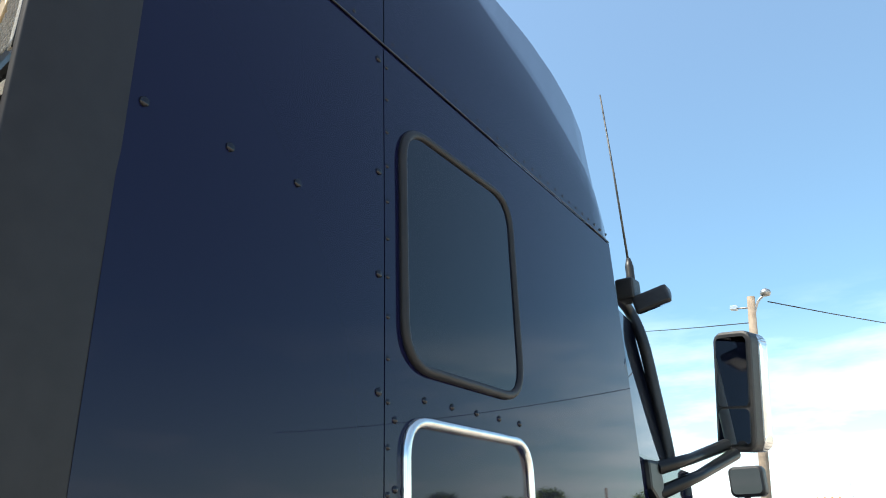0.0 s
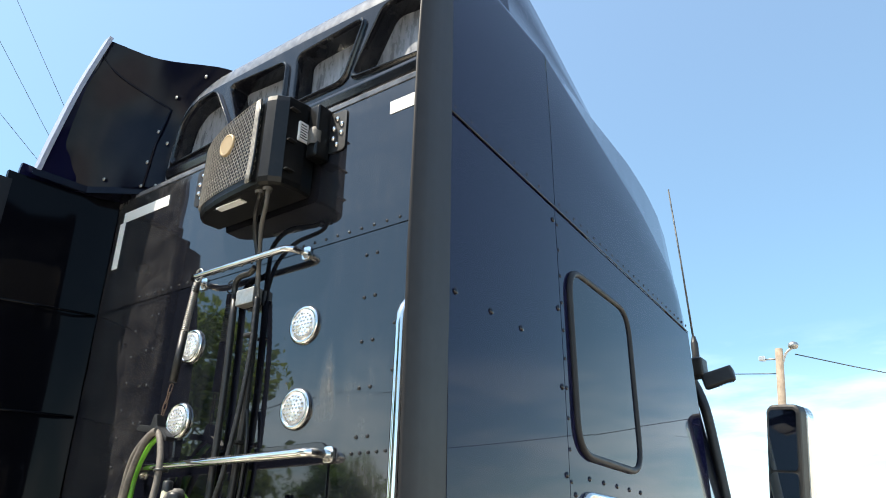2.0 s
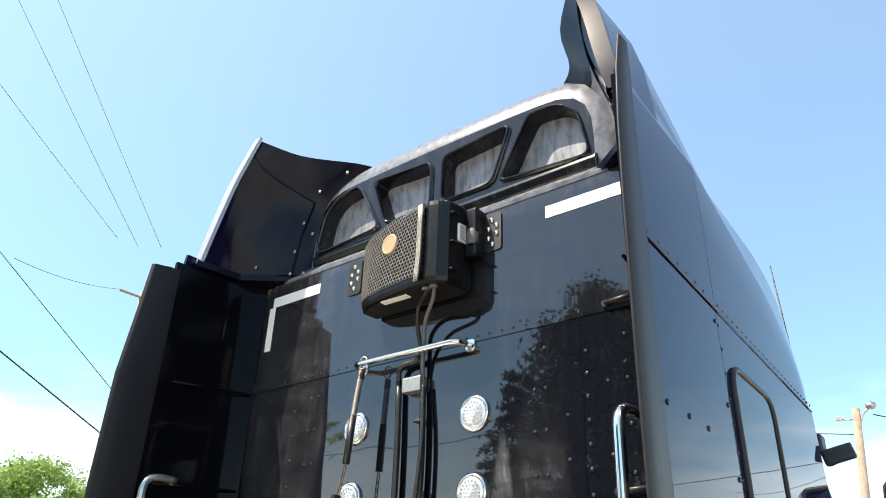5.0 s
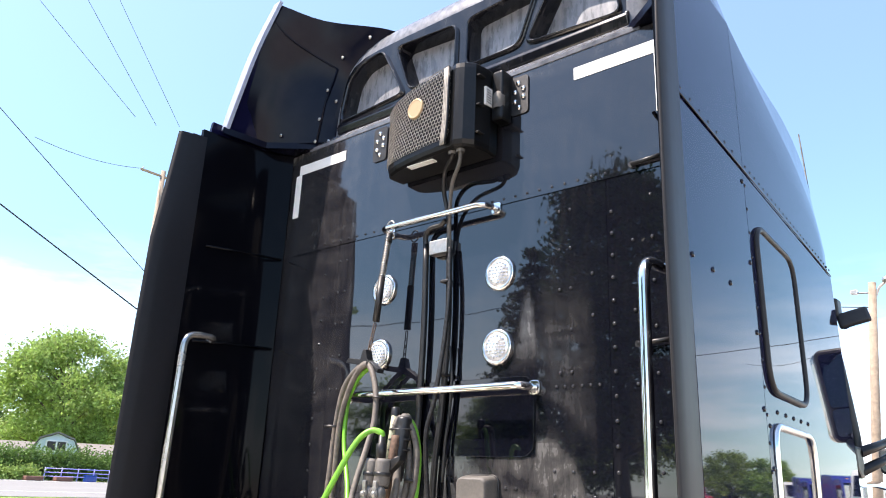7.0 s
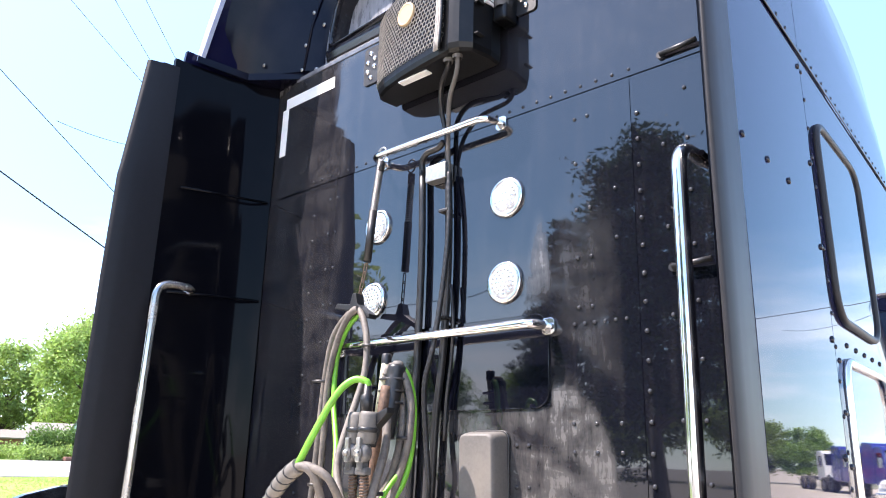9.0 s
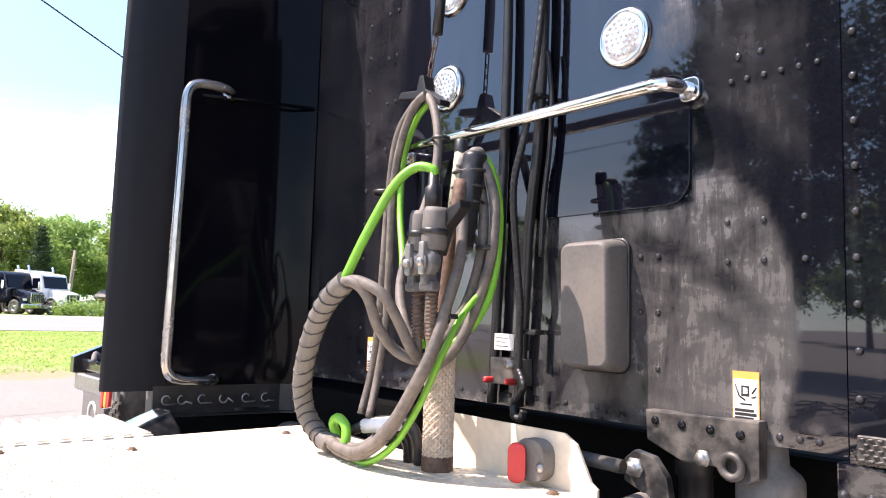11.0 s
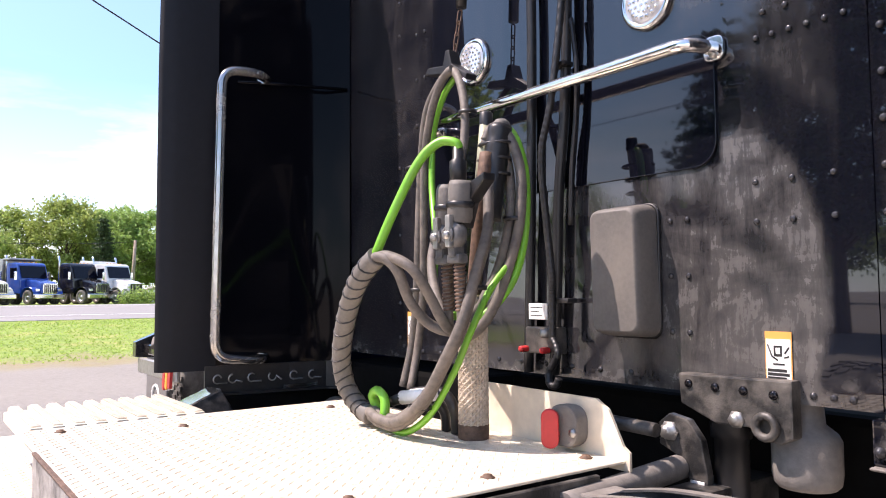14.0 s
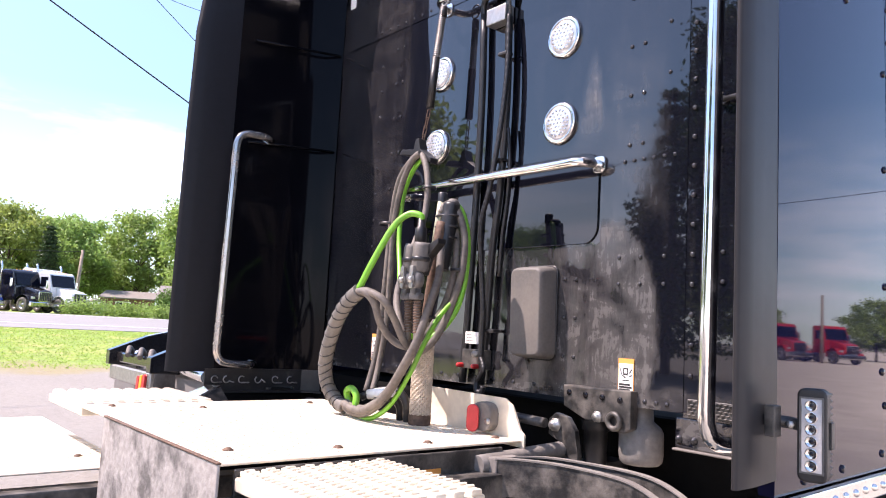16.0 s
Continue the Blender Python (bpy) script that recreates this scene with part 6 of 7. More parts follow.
for p, r in (((-2.392, 0.848, 1.80), 0.05), ((-2.10, 0.80, 1.90), 0.03), ((-2.40, 0.852, 1.45), 0.035), ((-1.838, 0.72, 1.60), 0.03), ((-1.81, 0.585, 1.45), 0.032), ((-1.935, 0.535, 1.20), 0.032)):
    t_ = thing("cable_tie", p, "black plastic tie round the hoses", "cable tie", "cable ties")
    part("strap", lathe([(r * 0.75, -0.005), (r * 0.8, -0.005), (r * 0.8, 0.005), (r * 0.75, 0.005), (r * 0.75, -0.005)], 14), M_CABLE, t_)

# post with textured sleeve, holder, couplings
po = thing("hose_post", (-1.905, 0.655, DZ), "dusty steel post in a mesh sleeve that carries the hoses", "post")
bm = bmesh.new()
N, L = 56, 84
rings = []
for j in range(L + 1):
    z = 0.03 + 0.28 * j / L
    row = []
    for i in range(N):
        a = 2 * math.pi * i / N
        r = 0.0315 + 0.0022 * max(math.cos(14 * a + 430 * z), math.cos(14 * a - 430 * z))
        row.append(bm.verts.new((r * math.cos(a), r * math.sin(a), z)))
    rings.append(row)
for a, b in zip(rings, rings[1:]):
    for i in range(N):
        bm.faces.new((a[i], a[(i + 1) % N], b[(i + 1) % N], b[i]))
part("mesh_sleeve", bm, M_MESHSL, po, "dusty mesh-patterned sleeve")
part("base", lathe([(0.034, 0), (0.034, 0.03), (0.029, 0.035), (0.027, 0.3)], 20), M_RUST, po, "rusty post base")
part("rod", tube([(0, 0, 0.28), (0.02, 0.0, 0.42), (0.035, 0.005, 0.55), (0.03, 0.02, 0.62)], 0.016, 10, 4), M_RUST, po, "rusty bent rod")
ho = thing("hose_holder", (-1.875, 0.69, 1.63), "dusty black double-barrel hose holder strapped to the post", "holder")
bm = bmesh.new()
pts = [Vector((0.005, -0.015, -0.03)) + Vector((0.0, 0.035, 0.21)) * (k / 24) for k in range(25)]
add_tube(bm, pts, 0.026, 16, ripple=0.05)
part("barrel", bm, M_CABLE, ho, "ribbed black barrel")
bm = bmesh.new()
add_tube(bm, [Vector((-0.032, -0.01, 0.03)), Vector((-0.034, 0.012, 0.20))], 0.014, 12)
part("barrel", bm, M_OLIVE, ho, "pale olive tube with a black cap")
part("cap", lathe([(0.0155, 0), (0.0155, 0.03), (0.012, 0.034), (0, 0.035)], 14, Matrix.Translation((-0.034, 0.012, 0.185))), M_CABLE, ho)
for z in (0.07, 0.105, 0.14):
    bm = bmesh.new()
    c = Vector((-0.010, 0.003 + z * 0.1, z))
    add_tube(bm, [c + Vector((0.045 * math.cos(a * math.pi / 8), 0.030 * math.sin(a * math.pi / 8), 0)) for a in range(16)], 0.004, 6, True)
    part("strap", bm, M_CABLE, ho)
part("cap", lathe([(0.02, 0), (0.02, 0.012), (0.012, 0.02), (0, 0.021)], 14, Matrix.Translation((0.006, 0.022, 0.175))), M_DUSTPL, ho)
gl = thing("coupling_holder", (-1.835, 0.56, 1.56), "dusty grey hose couplings on a double socket bracket", "coupling")
for dx, dy in ((-0.035, 0.0), (0.028, -0.015)):
    bm = lathe([(0.022, 0.02), (0.026, 0.03), (0.026, 0.095), (0.022, 0.105), (0.0, 0.105)], 16, Matrix.Translation((dx, dy, 0)) @ Matrix.Rotation(radians(4), 4, "Y"))
    part("socket", bm, M_DUSTPL, gl)
    bm = bmesh.new()
    add_lathe(bm, [(0, -0.014), (0.024, -0.014), (0.028, -0.008), (0.028, 0.008), (0.022, 0.014), (0, 0.014)], 16, Matrix.Translation((dx, dy - 0.012, -0.005)) @ FACE_BACK)
    add_box(bm, dx - 0.012, dy - 0.022, -0.05, dx + 0.012, dy + 0.004, 0.02, 0.006, 2)
    add_box(bm, dx - 0.022, dy - 0.018, -0.062, dx + 0.022, dy + 0.006, -0.042, 0.006, 2)
    part("coupling", bm, M_GLAD, gl, "cast metal coupling")
    part("face_ring", lathe([(0.017, 0), (0.019, 0.004), (0.014, 0.007), (0.009, 0.005), (0, 0.005)], 18, Matrix.Translation((dx, dy - 0.026, -0.005)) @ FACE_BACK), M_GLAD, gl)
    bm = bmesh.new()
    add_box(bm, dx - 0.004, dy - 0.034, -0.03, dx + 0.012, dy - 0.022, 0.035, 0.003, 2, Matrix.Translation((0, 0, 0)))
    part("lever", bm, M_STEEL, gl, "worn steel locking lever")
    part("nut", lathe([(0.009, 0), (0.009, 0.006), (0.005, 0.007), (0, 0.009)], 6, Matrix.Translation((dx + 0.004, dy - 0.034, -0.006)) @ FACE_BACK), M_STEEL, gl)
    part("seal_ring", lathe([(0.0265, 0.05), (0.029, 0.053), (0.029, 0.06), (0.0265, 0.063)], 16, Matrix.Translation((dx, dy, 0)) @ Matrix.Rotation(radians(4), 4, "Y")), M_CABLE, gl)
    part("coil", coil((dx, dy, -0.06), (dx - 0.008, dy + 0.01, -0.155), 0.0105, 12, 0.0028), M_RUST, gl, "rusty guard coil")
    part("hose_end", tube([(dx, dy, -0.05), (dx - 0.008, dy + 0.01, -0.17), (dx - 0.02, dy + 0.02, -0.20)], 0.010, 10, 3), M_HOSE, gl)
part("bracket", prism([(-0.03, 0.02), (0.055, 0.10), (0.10, 0.115), (0.10, 0.10), (0.05, 0.06), (0.03, 0.01)], 1, -0.01, 0.02, 0.003), M_CABLE, gl)
bm = bmesh.new()
add_lathe(bm, [(0.0, 0.10), (0.017, 0.10), (0.018, 0.13), (0.018, 0.15), (0.012, 0.155), (0.012, 0.18), (0.0, 0.182)], 14, Matrix.Translation((0.006, 0.0, 0)))
part("socket_plug", bm, M_CABLE, gl, "black electric plug")

# red marker lamp on the flange
rl = thing("marker_lamp", (-1.69, 0.742, 1.175), "red plastic socket cover on a grey base on the flange", "lamp")
part("base", prism(round_rect(0.078, 0.082, 0.03), 1, -0.035, 0.0, 0.006), M_DUSTLT, rl)
bm = prism(round_rect(0.036, 0.078, 0.017), 1, -0.012, 0.0, 0.004)
bmesh.ops.transform(bm, matrix=Matrix.Translation((-0.018, -0.048, -0.005)) @ Matrix.Rotation(radians(35), 4, "Z"), verts=bm.verts[:])
part("cover", bm, M_RED, rl, "red flap")
part("screw", lathe([(0.009, 0), (0.008, 0.005), (0, 0.006)], 8, Matrix.Translation((0.03, -0.035, -0.01)) @ FACE_BACK), M_STEEL, rl)

# LED light on the right side
lb = thing("light_bar", (-0.664, 0.50, 1.279), "small black LED light bar on a bracket at the cab's edge", "light")
LR = Matrix.Rotation(radians(12), 4, "Z")


def bar_part(name, bm, material, parent, label=""):
    bmesh.ops.transform(bm, matrix=LR, verts=bm.verts[:])
    return part(name, bm, material, parent, label)


hb = bar_part("housing", prism(round_rect(0.046, 0.152, 0.012), 1, -0.018, 0.012, 0.004), M_BLACKPL, lb, "black cast housing")
bm = bmesh.new()
for x0, z0, x1, z1 in ((-0.0185, -0.062, -0.0155, 0.062), (0.0155, -0.062, 0.0185, 0.062), (-0.0155, 0.059, 0.0155, 0.062), (-0.0155, -0.062, 0.0155, -0.059)):
    add_box(bm, x0, -0.0205, z0, x1, -0.017, z1)
bar_part("lens_rim", bm, M_GLAD, hb, "grey rim of the lens")
bar_part("reflector", box(-0.0155, -0.0186, -0.059, 0.0155, -0.0176, 0.059), M_LENS, hb, "bright reflector tray")
for k in range(6):
    o = Matrix.Translation((0, -0.0186, -0.0485 + 0.0194 * k)) @ FACE_BACK
    cup = bar_part("diode", lathe([(0.0, 0.001), (0.0045, 0.0015), (0.0085, 0.004), (0.0096, 0.0055), (0.0085, 0.0055)], 14, o), M_CHROME, hb, "bright reflector cup")
    bar_part("chip", lathe([(0.0038, 0.001), (0.0032, 0.0045), (0, 0.005)], 8, o), M_DARKGLASS, cup)
for k in range(13):
    bar_part("fin", box(-0.021, 0.012, -0.068 + k * 0.0110, 0.021, 0.036, -0.0635 + k * 0.0110, 0.001, 1), M_BLACKPL, hb)
bar_part("side_tab", box(0.0225, 0.0, -0.022, 0.0265, 0.022, 0.022, 0.001, 1), M_BLACKPL, hb)
part("bracket", tube([(-0.02, 0.0, 0.012), (-0.035, -0.012, 0.016), (-0.075, -0.04, 0.02)], 0.010, 8, 3), M_FRAME, lb)
part("clamp", box(-0.060, -0.052, -0.008, -0.042, -0.026, 0.044, 0.003, 2), M_FRAME, lb)
part("clamp_bolt", lathe([(0.007, 0), (0.007, 0.005), (0.003, 0.007), (0, 0.007)], 6, Matrix.Translation((-0.028, -0.024, 0.014)) @ FACE_BACK), M_STEEL, lb)

# ---- mirrors and antenna ahead ----
mi_ = thing("door_mirror", (-0.835, 2.90, 1.80), "tall black truck door mirror on a forked arm", "mirror")
bm = prism([(x, z) for x, z in round_rect(0.165, 0.475, 0.04)], 1, -0.012, 0.07, 0.012)
MM = Matrix.Translation(Vector((-0.69, 3.43, 2.175)) - Vector((-0.80, 2.86, 1.80))) @ Matrix.Rotation(radians(-15), 4, "Z") @ Matrix.Rotation(radians(7), 4, "Y") @ Matrix.Scale(1.1, 4)
bmesh.ops.transform(bm, matrix=MM, verts=bm.verts[:])
part("shell", bm, M_BLACKPL, mi_, "black mirror housing")
bm = prism([(x + 0.008, z) for x, z in round_rect(0.168, 0.468, 0.045)], 1, 0.045, 0.115, 0.02)
bmesh.ops.transform(bm, matrix=MM, verts=bm.verts[:])
part("back_cover", bm, M_CHROME, mi_, "bright chrome back cover")
for z0, z1 in ((-0.065, 0.212), (-0.212, -0.075)):
    bm = prism([(x, z + (z0 + z1) / 2) for x, z in round_rect(0.132, z1 - z0, 0.02)], 1, -0.018, -0.0125)
    bmesh.ops.transform(bm, matrix=MM, verts=bm.verts[:])
    part("glass", bm, M_MIRROR, mi_, "mirror glass")
for k, (z, e) in enumerate(((0.015, 0.14), (-0.075, 0.10))):
    bm = bmesh.new()
    add_tube(bm, [Vector((-0.058 - 0.006 * k, -0.08, z)), Vector((-0.02 + 0.02 * k, 0.24, z + (e - z) * 0.45)), Vector((0.055 + 0.03 * k, 0.50, e))], [0.026, 0.022, 0.026], 12)
    part("arm", bm, M_HOUSING, mi_)
bm = prism([(-0.18, 0.045), (-0.18, -0.06), (-0.12, -0.10), (-0.05, -0.10), (-0.04, -0.02), (-0.06, 0.045)], 0, -0.09, -0.04, 0.015)
part("foot", bm, M_HOUSING, mi_)
mm_ = thing("top_mirror", (-0.965, 2.93, 2.53), "small convex mirror on a black bracket above the door", "mirror")
bm = prism([(-0.06, -0.045), (-0.05, 0.025), (0.045, 0.04), (0.062, 0.03), (0.055, 0.0), (-0.045, -0.06)], 0, -0.075, 0.075, 0.012)
TM = Matrix.Translation((0.10, 0.03, -0.03)) @ Matrix.Rotation(radians(-14), 4, "Y") @ Matrix.Rotation(radians(8), 4, "Z")
bmesh.ops.transform(bm, matrix=TM, verts=bm.verts[:])
part("shell", bm, M_BLACKPL, mm_, "wedge-shaped black shell")
part("bracket", box(-0.03, -0.04, -0.03, 0.05, 0.05, 0.065, 0.015, 3), M_BLACKPL, mm_)
bm = prism([(-0.052, -0.058), (0.050, -0.006), (0.050, -0.010), (-0.052, -0.062)], 0, -0.062, 0.062)
bmesh.ops.transform(bm, matrix=TM, verts=bm.verts[:])
part("glass", bm, M_MIRROR, mm_)
hm = thing("hood_mirror", (-1.13, 4.85, 1.57), "small black mirror on a stalk above the hood", "mirror")
bm = prism(round_rect(0.14, 0.12, 0.025), 1, -0.01, 0.05, 0.012)
bmesh.ops.translate(bm, vec=(0.03, 0.0, 0.21), verts=bm.verts[:])
part("shell", bm, M_BLACKPL, hm)
bm = prism(round_rect(0.118, 0.098, 0.018), 1, -0.016, -0.0105)
bmesh.ops.translate(bm, vec=(0.03, 0.0, 0.21), verts=bm.verts[:])
part("glass", bm, M_MIRROR, hm)
part("stalk", tube([(0.0, 0.06, 0.0), (0.0, 0.05, 0.08), (0.02, 0.03, 0.18)], 0.012, 8, 4), M_BLACKPL, hm)
hm.scale = (1.45, 1.45, 1.45)
an = thing("antenna", (-1.035, 3.2, 2.73), "tall thin black and white whip antenna", "antenna")
bm = bmesh.new()
add_tube(bm, [Vector((0, 0, 0)), Vector((-0.02, 0.0, 0.5)), Vector((-0.045, 0.005, 0.968))], [0.006, 0.005, 0.004], 8)
part("whip", bm, M_FRAME, an)
part("base", lathe([(0.02, -0.1), (0.02, 0.02), (0.01, 0.06), (0, 0.06)], 10), M_BLACKPL, an)

# wheels of the truck
def tyre_bm(r, w, treads=44):
    """A road tyre about the x axis: rounded shoulders, raised tread blocks."""
    bm = bmesh.new()
    prof = [(r * 0.58, -w * 0.42), (r * 0.80, -w * 0.5), (r * 0.93, -w * 0.47), (r * 0.985, -w * 0.38), (r * 0.985, w * 0.38), (r * 0.93, w * 0.47), (r * 0.80, w * 0.5), (r * 0.58, w * 0.42)]
    add_lathe(bm, prof, 40, Matrix.Rotation(radians(90), 4, "Y"))
    for k in range(treads):
        for j, (a, b) in enumerate(((-0.40, -0.14), (-0.11, 0.11), (0.14, 0.40))):
            m = Matrix.Rotation(2 * math.pi * (k + (0.5 if j == 1 else 0)) / treads, 4, "X")
            add_box(bm, a * w, -0.017, r * 0.975, b * w, 0.017, r, m=m)
    return bm


M_TYRE = mat("tyre_rubber", (0.05, 0.047, 0.043), 0.8, grain=0.2, grain_scale=30, stain=0.75, stain_color=(0.26, 0.24, 0.21), stain_scale=6, stain_lo=0.40, stain_hi=0.65)


def wheel(parent, x, y, z, r=0.5, w=0.26, name="wheel"):
    t_ = part(name, tyre_bm(r, w), M_TYRE, parent, "dusty black truck tyre")
    t_.location = (x, y, z)
    bm = lathe([(r * 0.60, -w * 0.4), (r * 0.60, w * 0.4), (r * 0.54, w * 0.42), (r * 0.50, w * 0.2), (r * 0.25, w * 0.1), (r * 0.22, w * 0.35), (0, w * 0.36)], 28, Matrix.Rotation(radians(90), 4, "Y"))
    part("rim", bm, M_STEEL, t_, "dull steel rim")
    return t_


for y in (-2.55, -3.85):
    for x in (-1.0, -1.3, -2.6, -2.9):
        wheel(truck, x, y, 0.5)
for x in (-0.98, -2.92):
    wheel(truck, x, 4.75, 0.5)
for y in (-2.55, -3.85, 4.75):
    part("axle", tube([(-2.9, y, 0.5), (-1.0, y, 0.5)], 0.07, 10, 1), M_FRAME, truck)


# ---- other vehicles ----
def car_paint(name, c):
    return mat(name, c, 0.16, stain=0.15, stain_color=(0.2, 0.18, 0.15), stain_scale=2, stain_rough=0.5, coat=0.4)


P_WHITE, P_BLUE, P_BLACK, P_RED, P_DKBLUE = (car_paint(n, c) for n, c in (("white_paint", (0.72, 0.72, 0.71)), ("blue_paint", (0.02, 0.07, 0.32)), ("black_paint", (0.01, 0.01, 0.012)), ("red_paint", (0.5, 0.02, 0.02)), ("deep_blue_paint", (0.02, 0.03, 0.22))))


def hood_truck(paint, label, m, body="none", stacks=True, group="parked trucks", bar_grille=True):
    """A conventional truck, nose along +y at the origin of its own space, wheels on the ground."""
    tk = tagged(new("parked_truck"), label, "truck", group)
    tk.empty_display_size = 0.2
    tk.matrix_basis = m
    bm = prism([(-1.2, 0.75), (-1.2, 1.3), (-1.25, 1.80), (-0.6, 1.72), (0.0, 1.60), (0.32, 1.48), (0.42, 1.30), (0.42, 0.75)], 0, -0.66, 0.66, 0.13)
    part("hood", bm, paint, tk)
    bm = prism([(-2.7, 0.75), (-2.7, 2.75), (-2.55, 2.92), (-1.75, 2.92), (-1.55, 2.78), (-1.25, 1.75), (-1.22, 0.75)], 0, -1.08, 1.08, 0.08)
    cab = part("cab", bm, paint, tk)
    bm = bmesh.new()
    add_sheet(bm, [[Vector((x, y, z)) for x in (-0.95, -0.5, 0, 0.5, 0.95)] for y, z in ((-1.235, 1.86), (-1.36, 2.25), (-1.50, 2.68))], (0, 0.02, 0.006))
    part("windshield", bm, M_DARKGLASS, cab, "dark windshield")
    for s in (-1, 1):
        bm = box(s * 1.075 - 0.012, -2.3, 1.85, s * 1.075 + 0.02, -1.6, 2.55, 0.01, 1)
        part("side_window", bm, M_DARKGLASS, cab)
        bm = bmesh.new()
        add_sheet(bm, [[Vector((s * x, -0.42 + 0.72 * math.cos(a), 0.55 + 0.68 * math.sin(a))) for x in (0.60, 0.9, 1.12)] for a in [math.pi * k / 8 for k in range(9)]], (0, 0, -0.04))
        part("fender", bm, paint, tk)
        wheel(tk, s * 0.98, -0.42, 0.5, 0.5, 0.28)
        for yy in (-4.6, -5.9):
            wheel(tk, s * 0.95, yy, 0.5, 0.5, 0.5)
        bm = prism(round_rect(0.30, 0.17, 0.05), 1, -0.03, 0.04, 0.01)
        bmesh.ops.translate(bm, vec=(s * 0.84, 0.27, 1.0), verts=bm.verts[:])
        part("headlight", bm, M_LENS, tk, "clear headlight")
        bm = box(s * 1.25 - 0.10, -1.5, 1.7, s * 1.25 + 0.10, -1.42, 2.3, 0.03, 2)
        part("mirror", bm, M_CHROME, tk)
        if stacks:
            bm = bmesh.new()
            add_tube(bm, [Vector((s * 1.0, -2.85, 0.9)), Vector((s * 1.0, -2.85, 3.2)), Vector((s * 1.0, -2.95, 3.45))], 0.075, 12)
            part("exhaust_stack", bm, M_CHROME, tk, "chrome exhaust stack")
    bm = box(-1.15, 0.28, 0.40, 1.15, 0.50, 0.74, 0.06, 2)
    part("bumper", bm, M_CHROME, tk, "chrome bumper")
    bm = prism(round_rect(1.08, 0.70, 0.10), 1, 0.38, 0.45, 0.012)
    bmesh.ops.translate(bm, vec=(0, 0.0, 1.10), verts=bm.verts[:])
    gr = part("grille", bm, M_CHROME, tk, "chrome grille surround")
    for k in range(7):
        bm = box(-0.47 + k * 0.14, 0.45, 0.82, -0.38 + k * 0.14, 0.466, 1.38)
        part("grille_bar", bm, M_CABLE if k % 2 == 0 or bar_grille else M_CHROME, gr)
    bm = box(-0.42, -7.0, 0.75, 0.42, -1.2, 1.0, 0.02, 1)
    part("chassis", bm, M_FRAME, tk)
    for k in range(5):
        bm = box(-0.62 + 0.29 * k, -1.95, 2.9, -0.54 + 0.29 * k, -1.85, 2.97, 0.02, 1)
        part("roof_lamp", bm, M_AMBER, cab)
    if body == "dump":
        bm = prism([(-7.0, 1.15), (-7.0, 2.9), (-3.1, 3.2), (-2.6, 3.25), (-2.2, 3.25), (-2.2, 3.12), (-2.9, 3.1), (-3.05, 1.15)], 0, -1.2, 1.2, 0.04)
        part("dump_body", bm, M_STEEL, tk, "grey steel dump body")
    elif body == "sleeper":
        bm = prism([(-4.3, 0.8), (-4.3, 3.0), (-4.1, 3.2), (-2.8, 3.1), (-2.68, 2.85), (-2.68, 0.8)], 0, -1.1, 1.1, 0.08)
        part("sleeper", bm, paint, tk)
    elif body == "box":
        bm = box(-1.25, -9.0, 1.1, 1.25, -3.0, 3.6, 0.04, 2)
        part("box_body", bm, paint, tk)
    return tk


def facing(x, y, turn, z=None):
    return Matrix.Translation((x, y, ground_z(x) if z is None else z)) @ Matrix.Rotation(radians(turn), 4, "Z")


hood_truck(P_WHITE, "white work truck with a stubby hood on the far lot", facing(-58, 1.5, -62), "none", False)
hood_truck(P_WHITE, "white day-cab truck parked across the road", facing(-58, 4.95, -62), "none", False)
hood_truck(P_BLUE, "blue dump truck with a grey bed across the road", facing(-58.5, 8.0, -62), "dump")
hood_truck(P_BLACK, "black tractor with chrome stacks across the road", facing(-58, 11.25, -62), "none")
hood_truck(P_WHITE, "white highway tractor with a chrome grille across the road", facing(-58, 13.5, -62), "sleeper", True, bar_grille=False)
hood_truck(P_WHITE, "white tractor standing far along the lot", facing(-1.6, 30, -165), "sleeper", False)
hood_truck(P_WHITE, "white tractor standing far along the lot", facing(2.0, 33, -165), "none", False)
hood_truck(P_WHITE, "white tractor standing far along the lot", facing(-5.6, 35, -165), "box", False)
hood_truck(P_RED, "red tractor on the gravel lot", facing(19.1, 60, 125), "none", False)
hood_truck(P_RED, "red tractor on the gravel lot", facing(16.0, 62, 125), "none", False)
hood_truck(P_DKBLUE, "deep blue tractor on the gravel lot", facing(3.0, 48, 150), "sleeper", False)
hood_truck(P_DKBLUE, "deep blue tractor on the gravel lot", facing(6.0, 56, 150), "sleeper", False)
hood_truck(P_WHITE, "white tractor at the back of the gravel lot", facing(8.6, 62, 150), "none", False)

